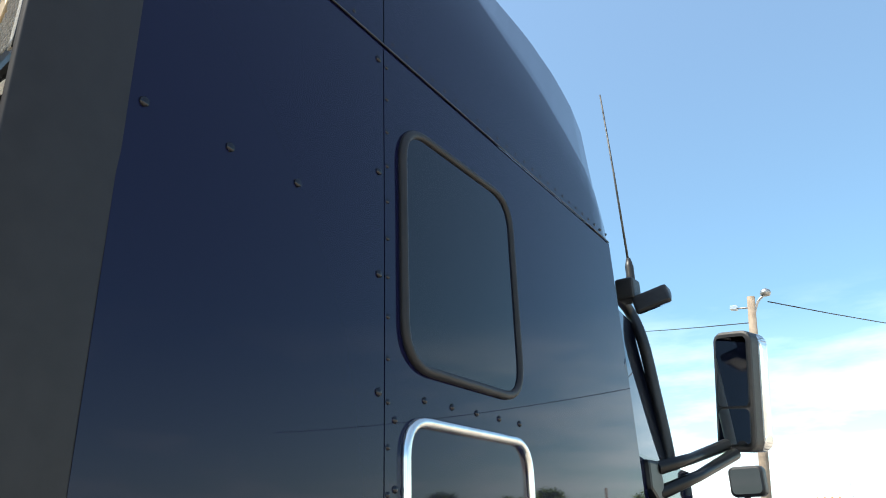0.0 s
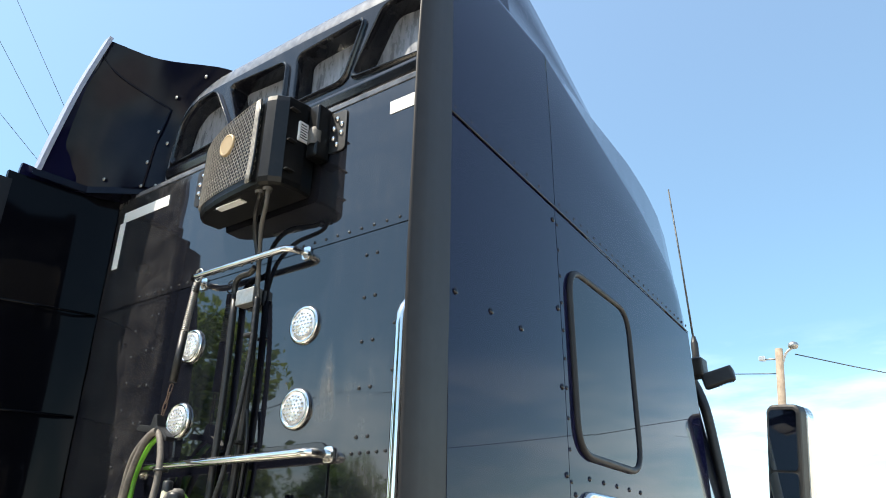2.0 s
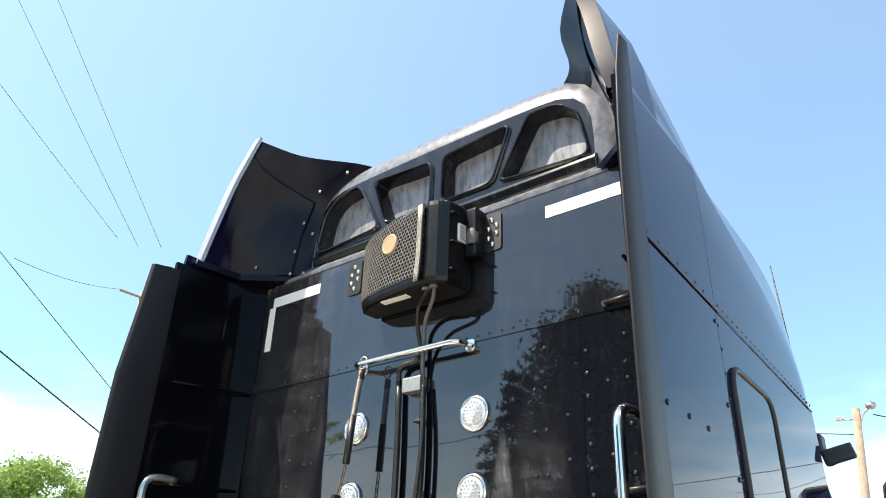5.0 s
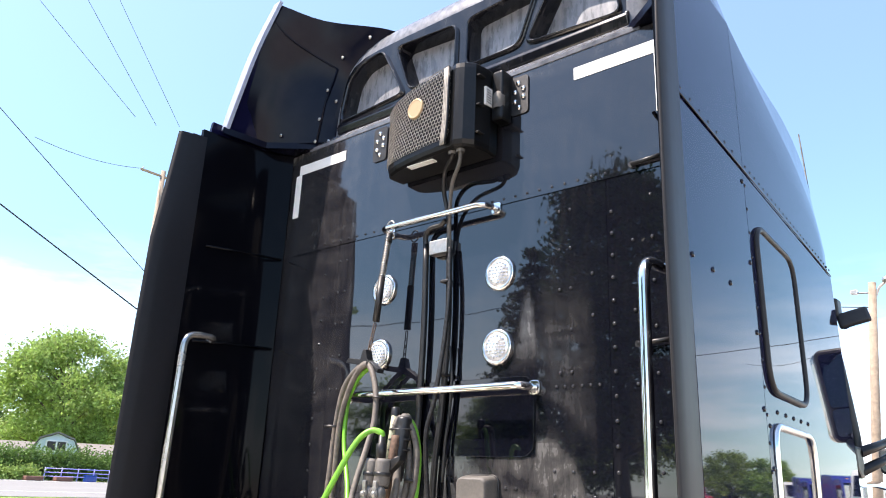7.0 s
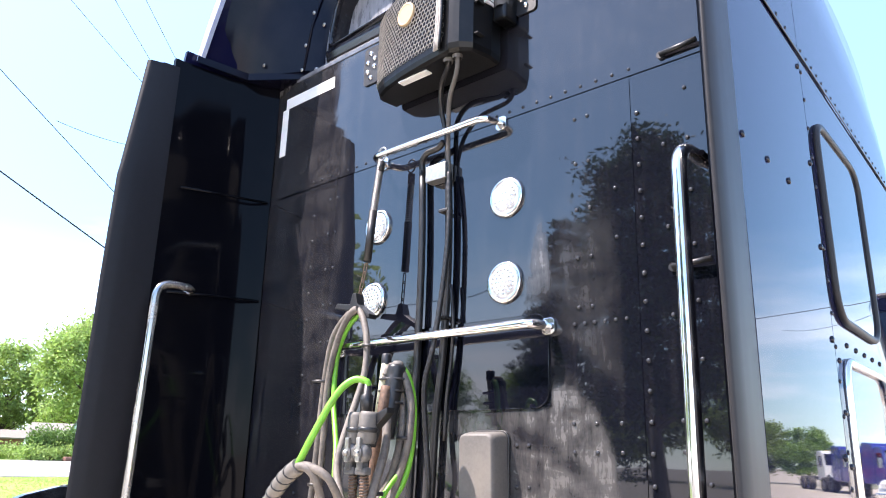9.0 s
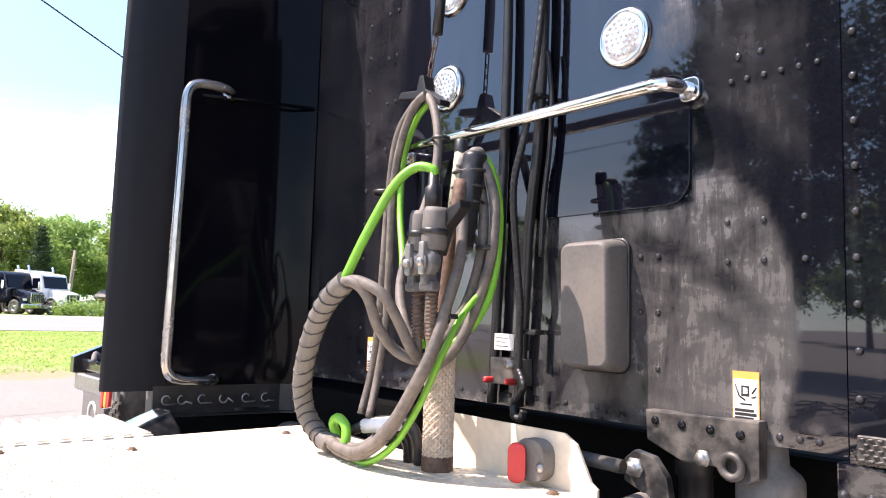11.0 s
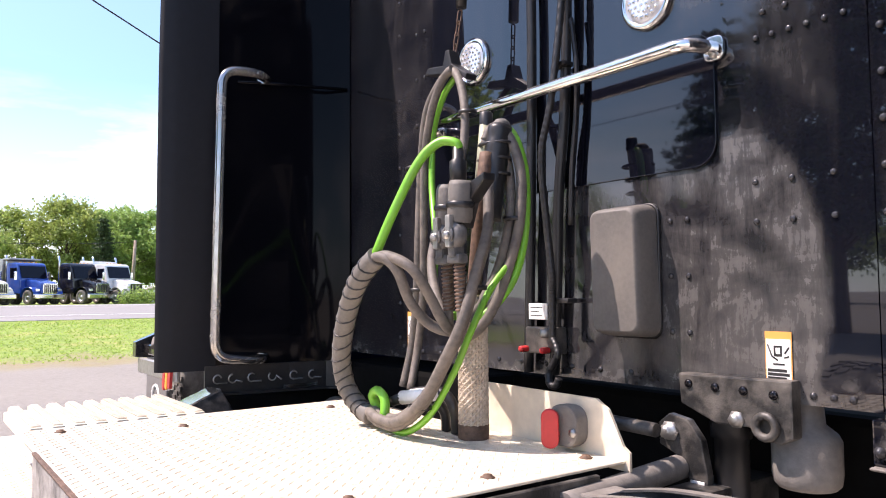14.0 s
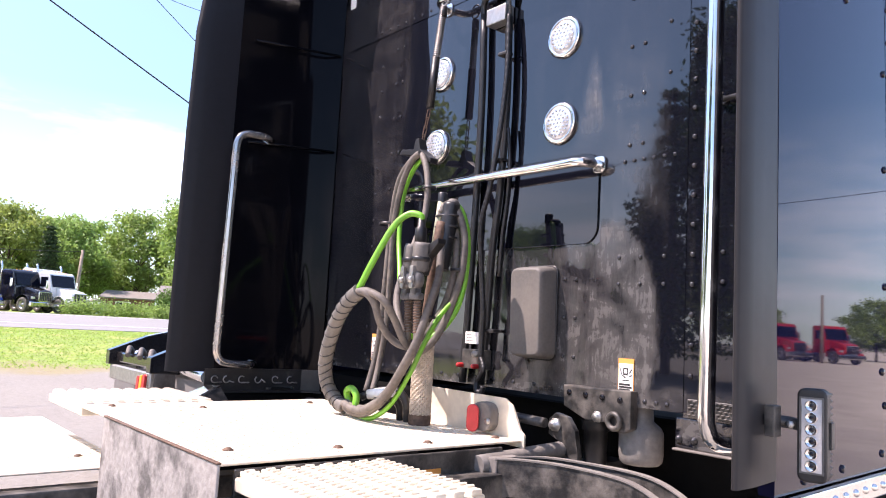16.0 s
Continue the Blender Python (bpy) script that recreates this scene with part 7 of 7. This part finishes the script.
# tractor chassis standing close beside, seen from behind
nb = thing("parked_tractor", (-6.17, 1.12, 0.055), "bare black tractor chassis with tail lamps and mud flaps, parked alongside", "truck")
for x in (-0.43, 0.43):
    bm = prism([(0.0, 0.80), (0.0, 0.90), (0.27, 1.01), (0.48, 1.06), (6.5, 1.06), (6.5, 0.78), (0.5, 0.78)], 0, x - 0.04, x + 0.04, 0.006)
    part("frame_rail", bm, P_BLACK, nb, "glossy black chassis rail with a tapered end")
for y in (0.05, 1.4, 3.0):
    part("cross_member", box(-0.43, y, 0.82, 0.43, y + 0.06, 0.89, 0.01, 1), P_BLACK, nb)
for y in (0.93, 2.28):
    for x in (-1.2, -0.88, 0.88, 1.2):
        wheel(nb, x, y, 0.52, 0.52, 0.27)
    part("axle", tube([(-1.1, y, 0.52), (1.1, y, 0.52)], 0.07, 10, 1), M_DEEP, nb)
    part("hump", prism([(y - 0.30, 0.90), (y - 0.2, 0.99), (y + 0.2, 0.99), (y + 0.30, 0.90)], 0, -0.42, 0.42, 0.02), M_DEEP, nb)
M_FLAP = mat("dusty_mud_flap", (0.17, 0.16, 0.15), 0.7, grain=0.12, grain_scale=20, stain=0.5, stain_color=(0.09, 0.085, 0.08), stain_scale=5)
M_YELLOW = mat("faded_yellow_print", (0.62, 0.42, 0.05), 0.6)
for s in (-1, 1):
    x0, x1 = sorted((s * 0.38, s * 0.88))
    bm = box(x0, 0.20, 0.10, x1, 0.212, 0.80, 0.003, 1)
    fl = part("mud_flap", bm, M_FLAP, nb, "dusty grey mud flap")
    bm = bmesh.new()
    add_tube(bm, [Vector((s * 0.63 + 0.08 * math.cos(a * math.pi / 8), 0.199, 0.50 + 0.08 * math.sin(a * math.pi / 8))) for a in range(11)], 0.011, 6)
    part("flap_print", bm, M_WHITE, fl, "plain white arc")
    for k, mm in enumerate((M_YELLOW, M_WHITE, M_YELLOW)):
        part("flap_print", box(s * 0.63 - 0.16, 0.196, 0.14 + 0.09 * k, s * 0.63 + 0.16, 0.1995, 0.19 + 0.09 * k), mm, fl, "faded coloured bar")
    bm = bmesh.new()
    add_tube(bm, [Vector((s * 0.30, 0.21, 0.86)), Vector((s * 0.60, 0.20, 0.84)), Vector((s * 0.90, 0.19, 0.815))], [0.055, 0.048, 0.036], 14)
    part("flap_bracket", bm, M_CHROME, nb, "chrome flap hanger")
    part("hanger_clamp", box(x0, 0.192, 0.775, x1, 0.222, 0.80, 0.004, 1), M_FRAME, nb)
part("lamp_bar", box(-0.42, 0.02, 0.70, 0.42, 0.05, 0.80, 0.008, 1), M_STEEL, nb)
for k, mm in enumerate((M_RED, M_AMBER, M_RED)):
    bm = prism(round_rect(0.045, 0.125, 0.022), 1, -0.02, 0.0, 0.004)
    bmesh.ops.transform(bm, matrix=Matrix.Translation((0.36 - 0.055 * k, 0.018, 0.725 - 0.008 * k)) @ Matrix.Rotation(radians(8), 4, "Y"), verts=bm.verts[:])
    lamp = part("tail_lamp", bm, mm, nb, "oval tail lamp")
    bm = prism(round_rect(0.052, 0.135, 0.025), 1, -0.004, 0.004)
    bmesh.ops.transform(bm, matrix=Matrix.Translation((0.36 - 0.055 * k, 0.018, 0.725 - 0.008 * k)) @ Matrix.Rotation(radians(8), 4, "Y"), verts=bm.verts[:])
    part("lamp_ring", bm, M_CHROME, lamp, "thin bright ring")
for x in (-0.2, 0.05, 0.25):
    bm = tube([(x, 0.10, 0.90), (x + 0.05, 0.06, 0.93), (x + 0.12, 0.03, 0.88)], 0.018, 8, 4)
    part("air_line", bm, M_HOSE, nb, "dusty air line")
bm = lathe([(0.0, 0), (0.30, 0.0), (0.42, 0.02), (0.45, 0.05), (0.40, 0.06), (0, 0.07)], 24, Matrix.Translation((0, 1.5, 1.06)))
part("fifth_wheel", bm, M_FRAME, nb, "greasy black fifth wheel plate")
bm = prism([(6.0, 0.5), (6.0, 3.2), (6.6, 3.4), (7.8, 3.3), (8.3, 2.0), (9.6, 1.7), (9.8, 0.6)], 0, -1.15, 1.15, 0.1)
part("cab", bm, P_BLACK, nb)
for x in (-1.0, 1.0):
    wheel(nb, x, 9.0, 0.52, 0.52)
nb.scale = (1.15, 1.15, 1.15)

# ---- houses, hedge, fence ----
M_SIDING = mat("pale_blue_siding", (0.62, 0.70, 0.76), 0.6, grain=0.05, grain_scale=4)
M_ROOF = mat("beige_shingle", (0.20, 0.18, 0.16), 0.85, grain=0.15, grain_scale=8)
M_BRICKH = mat("brown_siding", (0.17, 0.085, 0.06), 0.8, grain=0.2, grain_scale=6)


def house(name, label, m, w, d, h, rise, wall, roof, gable=True):
    """A low house: walls, a pitched roof with eaves, windows in the front (its +x side)."""
    ob = tagged(new(name), label, "house", "houses across the road")
    ob.matrix_basis = m
    bm = prism([(-w / 2, 0), (w / 2, 0), (w / 2, h), (-w / 2, h)], 0, -d / 2, d / 2)
    part("wall", bm, wall, ob)
    if gable:
        bm = prism([(-w / 2, h), (-w * 0.33, h + rise * 0.72), (0, h + rise), (w * 0.33, h + rise * 0.72), (w / 2, h)], 0, d / 2 - 0.2, d / 2)
        part("gable", bm, wall, ob)
    for s in (-1, 1):
        q = ((w * 0.55, h - 0.15), (w * 0.34, h + rise * 0.74), (0, h + rise + 0.05)) if gable else ((w * 0.52, h - 0.12), (0.0, h + rise), (0, h + rise + 0.03))
        bm = bmesh.new()
        add_sheet(bm, [[Vector((x, s * y, z)) for y, z in q] for x in (-d * 0.53, d * 0.53)] if gable else [[Vector((s * d * 0.55, y, h - 0.1)) for y in (-w * 0.52, w * 0.52)], [Vector((0, y, h + rise)) for y in (-w * 0.45, w * 0.45)]], (0, 0, 0.12), smooth=False)
        part("roof", bm, roof, ob)
    zc = h + rise * 0.42 if gable else h * 0.55
    for y in ((0.0,) if gable else (-w * 0.3, 0.05 * w, w * 0.33)):
        bm = box(d / 2, y - 0.75, zc - 0.4, d / 2 + 0.08, y + 0.75, zc + 0.4, 0.02, 1)
        wd = part("window", bm, M_WHITE, ob, "white framed window")
        for k in (-1, 1):
            part("pane", box(d / 2 + 0.078, y + k * 0.34 - 0.28, zc - 0.32, d / 2 + 0.10, y + k * 0.34 + 0.28, zc + 0.32), M_DARKGLASS, wd)
    return ob


house("gable_house", "pale blue house with a gambrel gable behind a hedge", facing(-62, 25.4, -22), 3.4, 8, 1.75, 1.5, M_SIDING, M_ROOF)
house("low_house", "long low house with a beige shingle roof behind a hedge", facing(-64, 30.0, -22), 9, 8, 1.6, 1.2, M_SIDING, M_ROOF, False)
house("low_house", "long low house with a beige shingle roof behind a hedge", facing(-64.5, 23.6, -22), 4.0, 6, 1.5, 1.15, M_SIDING, M_ROOF, False)
house("brown_bungalow", "low brown bungalow among shrubs", facing(-84, 28.0, -15), 11, 6, 1.75, 0.7, M_BRICKH, M_ROOF, False)


def leaf_material(name, c, spread=0.4, through_light=0.36):
    m = bpy.data.materials.new(name)
    m.use_nodes = True
    nt, lk = m.node_tree, m.node_tree.links.new
    b = nt.nodes["Principled BSDF"]
    b.inputs["Roughness"].default_value = 0.55
    geo = nt.nodes.new("ShaderNodeNewGeometry")
    mr = nt.nodes.new("ShaderNodeMapRange")
    mr.inputs["To Min"].default_value, mr.inputs["To Max"].default_value = 1 - spread, 1 + spread
    lk(geo.outputs["Random Per Island"], mr.inputs[0])
    info = nt.nodes.new("ShaderNodeObjectInfo")
    mh = nt.nodes.new("ShaderNodeMapRange")
    mh.inputs["To Min"].default_value, mh.inputs["To Max"].default_value = 0.485, 0.52
    lk(info.outputs["Random"], mh.inputs[0])
    hv = nt.nodes.new("ShaderNodeHueSaturation")
    hv.inputs["Color"].default_value = (*c, 1)
    lk(mr.outputs[0], hv.inputs["Value"])
    lk(mh.outputs[0], hv.inputs["Hue"])
    lk(hv.outputs[0], b.inputs["Base Color"])
    tr = nt.nodes.new("ShaderNodeBsdfTranslucent")
    lk(hv.outputs[0], tr.inputs["Color"])
    mx = nt.nodes.new("ShaderNodeMixShader")
    mx.inputs[0].default_value = through_light
    lk(b.outputs[0], mx.inputs[1])
    lk(tr.outputs[0], mx.inputs[2])
    lk(mx.outputs[0], nt.nodes["Material Output"].inputs[0])
    return m


M_LEAF = leaf_material("broad_leaf", (0.29, 0.385, 0.10), 0.35, 0.45)
M_PINE = leaf_material("pine_needle", (0.045, 0.085, 0.03))
M_HEDGE = leaf_material("hedge_leaf", (0.11, 0.19, 0.04))
M_BARK = mat("rough_bark", (0.11, 0.085, 0.065), 0.9, grain=0.35, grain_scale=8, bump=0.5, bump_scale=14)
rng = np.random.default_rng(7)


def leaf_cloud(centres, radii, per, size, flat=0.75):
    """Many small bent leaves round the given clump centres."""
    verts, faces = [], []
    for c, r in zip(centres, radii):
        p = rng.normal(size=(per, 3)) * (r * 0.5, r * 0.5, r * 0.5 * flat) + c
        a = rng.normal(size=(per, 3))
        a /= np.linalg.norm(a, axis=1)[:, None]
        b = np.cross(a, rng.normal(size=(per, 3)))
        b /= np.linalg.norm(b, axis=1)[:, None]
        s = size * rng.uniform(0.6, 1.35, size=(per, 1))
        quad = np.stack([p - a * s, p + b * s * 0.45, p + a * s, p - b * s * 0.45 + np.cross(a, b) * s * 0.25], axis=1)
        k = len(verts)
        verts.extend(map(tuple, quad.reshape(-1, 3)))
        faces.extend((k + 4 * i, k + 4 * i + 1, k + 4 * i + 2, k + 4 * i + 3) for i in range(per))
    me = bpy.data.meshes.new("crown")
    me.from_pydata(verts, [], faces)
    return me


def tree(name, label, at, h, w, clumps=95, per=170, size=0.19, group="trees", leaf=None):
    tr = tagged(new(name), label, "tree", group)
    tr.location = at
    bm = bmesh.new()
    lean = rng.uniform(-0.3, 0.3, 2)
    add_tube(bm, spline([(0, 0, -0.1), (lean[0] * 0.3, lean[1] * 0.3, h * 0.25), (lean[0], lean[1], h * 0.6), (lean[0], lean[1], h * 0.85)], 4), [0.22 * h / 10 * (1 - 0.85 * k / 12) for k in range(13)], 10)
    cs, rs = [], []
    for k in range(clumps):
        t = rng.uniform(0.0, 1.0)
        z = h * (0.24 + 0.74 * t)
        prof = math.sin(math.pi * (0.12 + 0.80 * t) ** 0.85) ** 0.6
        a = rng.uniform(0, 2 * math.pi)
        rad = w / 2 * prof * math.sqrt(rng.uniform(0.15, 1.0)) * rng.uniform(0.85, 1.1)
        cs.append((lean[0] + rad * math.cos(a), lean[1] + rad * math.sin(a), z))
        rs.append(w * rng.uniform(0.07, 0.15))
    for c in cs[::6]:
        z0 = max(h * 0.18, c[2] - h * 0.22)
        add_tube(bm, spline([(lean[0] * 0.6, lean[1] * 0.6, z0), (c[0] * 0.5, c[1] * 0.5, (z0 + c[2]) / 2), c], 3), [0.07 * h / 10 * (1 - 0.12 * k) for k in range(7)], 6)
    part("trunk", bm, M_BARK, tr)
    me = leaf_cloud(cs, rs, per, size)
    me.materials.append(leaf or M_LEAF)
    cr = new("crown", me)
    cr.parent = tr
    cr["kind"] = "stuff"
    return tr


def pine(name, label, at, h, w, group="trees"):
    tr = tagged(new(name), label, "tree", group)
    tr.location = at
    bm = bmesh.new()
    add_tube(bm, [Vector((0, 0, -0.1)), Vector((0, 0, h * 0.5)), Vector((0, 0, h))], [0.2, 0.13, 0.02], 8)
    cs, rs = [], []
    z = h * 0.14
    while z < h * 0.99:
        rad = w / 2 * (1 - (z / h)) ** 0.8 + 0.12
        for a in np.linspace(0, 2 * math.pi, 7)[:-1] + rng.uniform(0, 1):
            l = rad * rng.uniform(0.75, 1.12)
            tip = (l * math.cos(a), l * math.sin(a), z - 0.18 * l)
            add_tube(bm, [Vector((0, 0, z)), Vector(tip)], [0.03, 0.008], 5)
            for f in (0.4, 0.65, 0.9):
                cs.append((tip[0] * f, tip[1] * f, z - 0.18 * l * f))
                rs.append(0.30 + 0.16 * l * (1.1 - f))
        z += h * 0.052
    part("trunk", bm, M_BARK, tr)
    me = leaf_cloud(cs, rs, 26, 0.13, 0.5)
    me.materials.append(M_PINE)
    cr = new("crown", me)
    cr.parent = tr
    cr["kind"] = "stuff"
    return tr


TL = "leafy green broad-leaved tree in full summer crown"
big = tree("maple_tree", "large leafy maple tree behind the pale blue house", (-73, 30, 0.9), 13.0, 12.5, 130, 230, 0.18)
t1 = tree("maple_tree", TL, (-88, 14, 0.9), 10.5, 8.5)
t2 = tree("maple_tree", TL, (-86, 4, 0.9), 9.0, 9.0)
for base, x, y, s, turn in ((t2, -90, -6, 1.0, 40), (t1, -93, -14, 0.95, 110), (t1, -92, 9, 0.92, 200), (t2, -90, 19, 1.12, 300), (t1, -91, 28, 1.1, 20), (t2, -85, 36, 1.15, 80), (t1, -80, 41, 1.15, 170), (t2, -77, 48, 1.15, 250),
                            (t2, -90, -24, 1.0, 10), (t1, -64, 46, 0.9, 60), (t2, -100, 24, 1.25, 130), (t1, -98, 2, 1.05, 280),
                            # low woods behind the camera, reflected in the wall
                            (t1, -52, -52, 1.0, 30), (t2, -44, -58, 1.05, 90), (t1, -60, -42, 0.95, 140), (t2, -36, -64, 1.1, 210), (t1, -24, -62, 1.1, 280),
                            (t1, -33, -20, 1.25, 55), (t2, -40, -17, 1.35, 165),
                            # right of the lot, reflected in the side
                            (t2, 19.5, 84, 0.68, 120), (t1, 30, 80, 0.6, 30), (t2, 36, 84, 0.66, 200), (t1, 42, 78, 0.6, 75), (t2, 15, 82, 0.6, 15), (t1, 6, 88, 0.5, 15), (t2, -6, 90, 0.45, 50), (t1, -14, 86, 0.45, 150)):
    c = copy_thing(base, Matrix.Translation((x, y, ground_z(x))) @ Matrix.Rotation(radians(turn), 4, "Z"))
    c.scale = (s, s, s)
tree("maple_tree", "tall dense dark green tree at the edge of the lot", (-13.6, -24, 0), 14.8, 6.6, 230, 190, 0.13, leaf=M_PINE)
tree("maple_tree", "tall dense dark green tree at the edge of the lot", (-6.5, -25.5, 0), 16.0, 10.5, 240, 190, 0.14, leaf=M_PINE)
pine("pine_tree", "dark spreading pine tree at the edge of the lot", (-17.6, -23.4, 0), 11.8, 8.0)
pine("pine_tree", "dark spreading pine tree at the edge of the lot", (-19.3, -24.6, 0), 8.2, 5.4)
pine("pine_tree", "dark pine tree behind the bungalow", (-82, 16.5, 0.9), 8.5, 4.0)

# hedge, shrubs and fence before the houses
cs = [(-55 + rng.normal() * 0.4, y, 0.92 + rng.uniform(0.15, 1.72)) for y in np.linspace(18.6, 42, 420)]
me = leaf_cloud(cs, [0.62] * len(cs), 120, 0.10, 1.0)
me.materials.append(M_HEDGE)
hd = tagged(new("hedge", me), "dense clipped green hedge along the road", "hedge", kind="stuff")
cs = [(-57 + rng.normal() * 0.5, y, 0.92 + rng.uniform(0.1, 0.75)) for y in np.linspace(12.6, 18.8, 60)] + [(-53.4 + rng.normal() * 0.3, y, 0.92 + rng.uniform(0.1, 0.6)) for y in np.linspace(17.6, 20.6, 34)]
me = leaf_cloud(cs, [0.5] * len(cs), 80, 0.10, 1.0)
me.materials.append(M_LEAF)
tagged(new("shrubs", me), "low light green shrubs beside the road", "shrub", kind="stuff")
shed = thing("garden_shed", (-75, 19.4, 0.92), "small pale blue shed among the shrubs", "shed")
part("wall", box(-0.8, -0.55, 0, 0.8, 0.55, 1.1, 0.02, 1), M_SIDING, shed)
part("roof", prism([(-0.65, 1.1), (0, 1.4), (0.65, 1.1)], 0, -0.9, 0.9), M_ROOF, shed)
M_RAIL = mat("grey_metal_rail", (0.42, 0.42, 0.92), 0.5, 0.3, grain=0.1, grain_scale=30)
fe = thing("rail_fence", (-53, 21.2, 0.92), "grey metal rail fence before the hedge", "fence")
for k in range(6):
    part("post", tube([(0, k * 1.1, 0), (0, k * 1.1, 0.86)], 0.035, 8, 1), M_RAIL, fe)
for z in (0.3, 0.55, 0.8):
    part("rail", tube([(0.04, -0.05, z), (0.04, 5.6, z)], 0.025, 8, 1), M_RAIL, fe)
for y in (20.3, 22.2):
    st = thing("stone_block", (-52.4, y, 0.92), "flat brown stone block at the roadside", "stone", "roadside stones")
    part("block", box(-0.3, -0.55, 0, 0.3, 0.55, 0.28, 0.08, 3), M_BRICKH, st)
st = thing("blue_crate", (-52.8, 24.2, 0.92), "blue plastic crate by the fence", "crate")
part("tub", box(-0.25, -0.35, 0, 0.25, 0.35, 0.40, 0.03, 2), P_BLUE, st)
part("rim", box(-0.28, -0.38, 0.40, 0.28, 0.38, 0.45, 0.01, 1), P_BLUE, st)

# long grass on the verge
xs = rng.uniform(-34.8, -18.8, 36000)
ys = rng.uniform(-14, 20, 36000)
verts, faces = [], []
for i, (x, y) in enumerate(zip(xs, ys)):
    h = rng.uniform(0.015, 0.05) * (1.5 if rng.uniform() < 0.08 else 1)
    a = rng.uniform(0, math.pi)
    c, s, z = 0.03 * math.cos(a), 0.03 * math.sin(a), ground_z(x)
    lx, ly = rng.normal(size=2) * 0.05
    verts += [(x - c, y - s, z - 0.01), (x + c, y + s, z - 0.01), (x + lx, y + ly, z + h)]
    faces.append((3 * i, 3 * i + 1, 3 * i + 2))
me = bpy.data.meshes.new("verge_grass")
me.from_pydata(verts, [], faces)
me.materials.append(leaf_material("grass_blade", (0.32, 0.42, 0.085), 0.25, 0.6))
tagged(new("verge_grass", me), "uneven green grass tufts on the verge", "grass", kind="stuff")

# ---- poles and wires ----
M_POLE = mat("weathered_pole_wood", (0.30, 0.235, 0.175), 0.85, grain=0.2, grain_scale=12, stain=0.4, stain_color=(0.16, 0.12, 0.09), stain_scale=5, stretch=(3, 3, 0.4), bump=0.2, bump_scale=40)


def utility_pole(at, top, r, label, lamp=False, arm=0.0):
    p = thing("utility_pole", at, label, "pole", "wooden poles")
    bm = bmesh.new()
    add_tube(bm, [Vector((0, 0, -0.05)), Vector(top) * 0.5, Vector(top)], [r, r * 0.88, r * 0.72], 12)
    part("shaft", bm, M_POLE, p)
    if arm:
        part("crossarm", box(-0.05, top[1] - arm, top[2] - 0.35, 0.05, top[1] + arm, top[2] - 0.25, 0.01, 1), M_POLE, p)
        for s in (-1, 0, 1):
            part("insulator", lathe([(0.04, 0), (0.05, 0.05), (0.03, 0.12), (0, 0.13)], 10, Matrix.Translation((0, top[1] + s * arm * 0.9, top[2] - 0.25))), M_LENS, p)
    if lamp:
        t = Vector(top)
        part("lamp_arm", tube([t + Vector((0, 0, -0.35)), t + Vector((0.10, 0, -0.12)), t + Vector((0.22, 0, -0.02))], 0.025, 8, 4), M_STEEL, p)
        part("lamp_head", lathe([(0, -0.06), (0.075, -0.05), (0.10, 0.0), (0.08, 0.05), (0.03, 0.08), (0, 0.085)], 18, Matrix.Translation(t + Vector((0.26, 0, 0.02)))), M_STEEL, p, "round street lamp head")
        part("flood_arm", tube([t + Vector((0, 0, -0.2)), t + Vector((-0.30, 0, -0.17))], 0.016, 8, 1), M_STEEL, p)
        fl_ = part("flood_lamp", prism([(-0.06, -0.03), (0.06, -0.05), (0.07, 0.04), (-0.05, 0.04)], 1, -0.06, 0.06, 0.01), M_LENS, p)
        fl_.location = t + Vector((-0.33, 0, -0.15))
    return p


lp = utility_pole((-2.43, 10.2, 0), (0.59, 0, 6.2), 0.095, "weathered wooden pole with a street lamp, leaning slightly", True)
lp.scale = (0.73, 0.73, 0.73)
utility_pole((-66, 15.4, 0.92), (0.0, 0.25, 5.2), 0.16, "plain wooden utility pole beside the parked trucks")
utility_pole((-66, 1.2, 0.92), (0.0, 0.0, 5.0), 0.16, "wooden utility pole with a crossarm across the road", False, 1.1)
utility_pole((-34, 16.15, 0.4), (0.0, 0.0, 15.95), 0.17, "tall wooden utility pole with a crossarm by the road", False, 1.2)
utility_pole((17.3, 60, 0), (0.0, 0.0, 5.2), 0.13, "wooden pole at the back of the lot")


def wire(a, b, sag, r, label="thin black wire strung overhead between poles"):
    a, b = Vector(a), Vector(b)
    bm = bmesh.new()
    pts = [a.lerp(b, k / 16) - Vector((0, 0, sag * 4 * (k / 16) * (1 - k / 16))) - a for k in range(17)]
    add_tube(bm, pts, r, 6)
    ob = tagged(part("overhead_wire", bm, M_CABLE), label, "wire", "overhead wires")
    ob.location = a
    return ob


wire((-16, -6.0, 11.3), (-16, 17.0, 0.4), 0.1, 0.016, "thick black cable strung overhead across the lot")
wire((-30, 0.0, 20.0), (-30, 27.5, 0.42), 0.15, 0.016)
wire((-34, 15.0, 16.1), (-30, 8.6, 14.1), 0.25, 0.012)
wire((-30, -4.0, 36.5), (-30, 13.4, 16.6), 0.2, 0.010)
wire((-30, -4.0, 41.0), (-30, 14.5, 17.0), 0.2, 0.010)
wire((-30, -6.0, 30.0), (-30, 12.4, 16.6), 0.2, 0.010)
wire((-1.80, 10.2, 4.42), (6.0, 33, 7.3), 0.45, 0.008)
wire((-2.05, 10.2, 4.18), (-18.7, 33, 12.1), 0.3, 0.007)
wire((0, 30, 7.9), (25, 30, 7.0), 0.5, 0.014)
wire((-70, -22, 10.5), (20, -20, 9.5), 1.6, 0.02)
wire((-66, 1.2, 5.75), (-66, 15.6, 6.0), 0.3, 0.02)
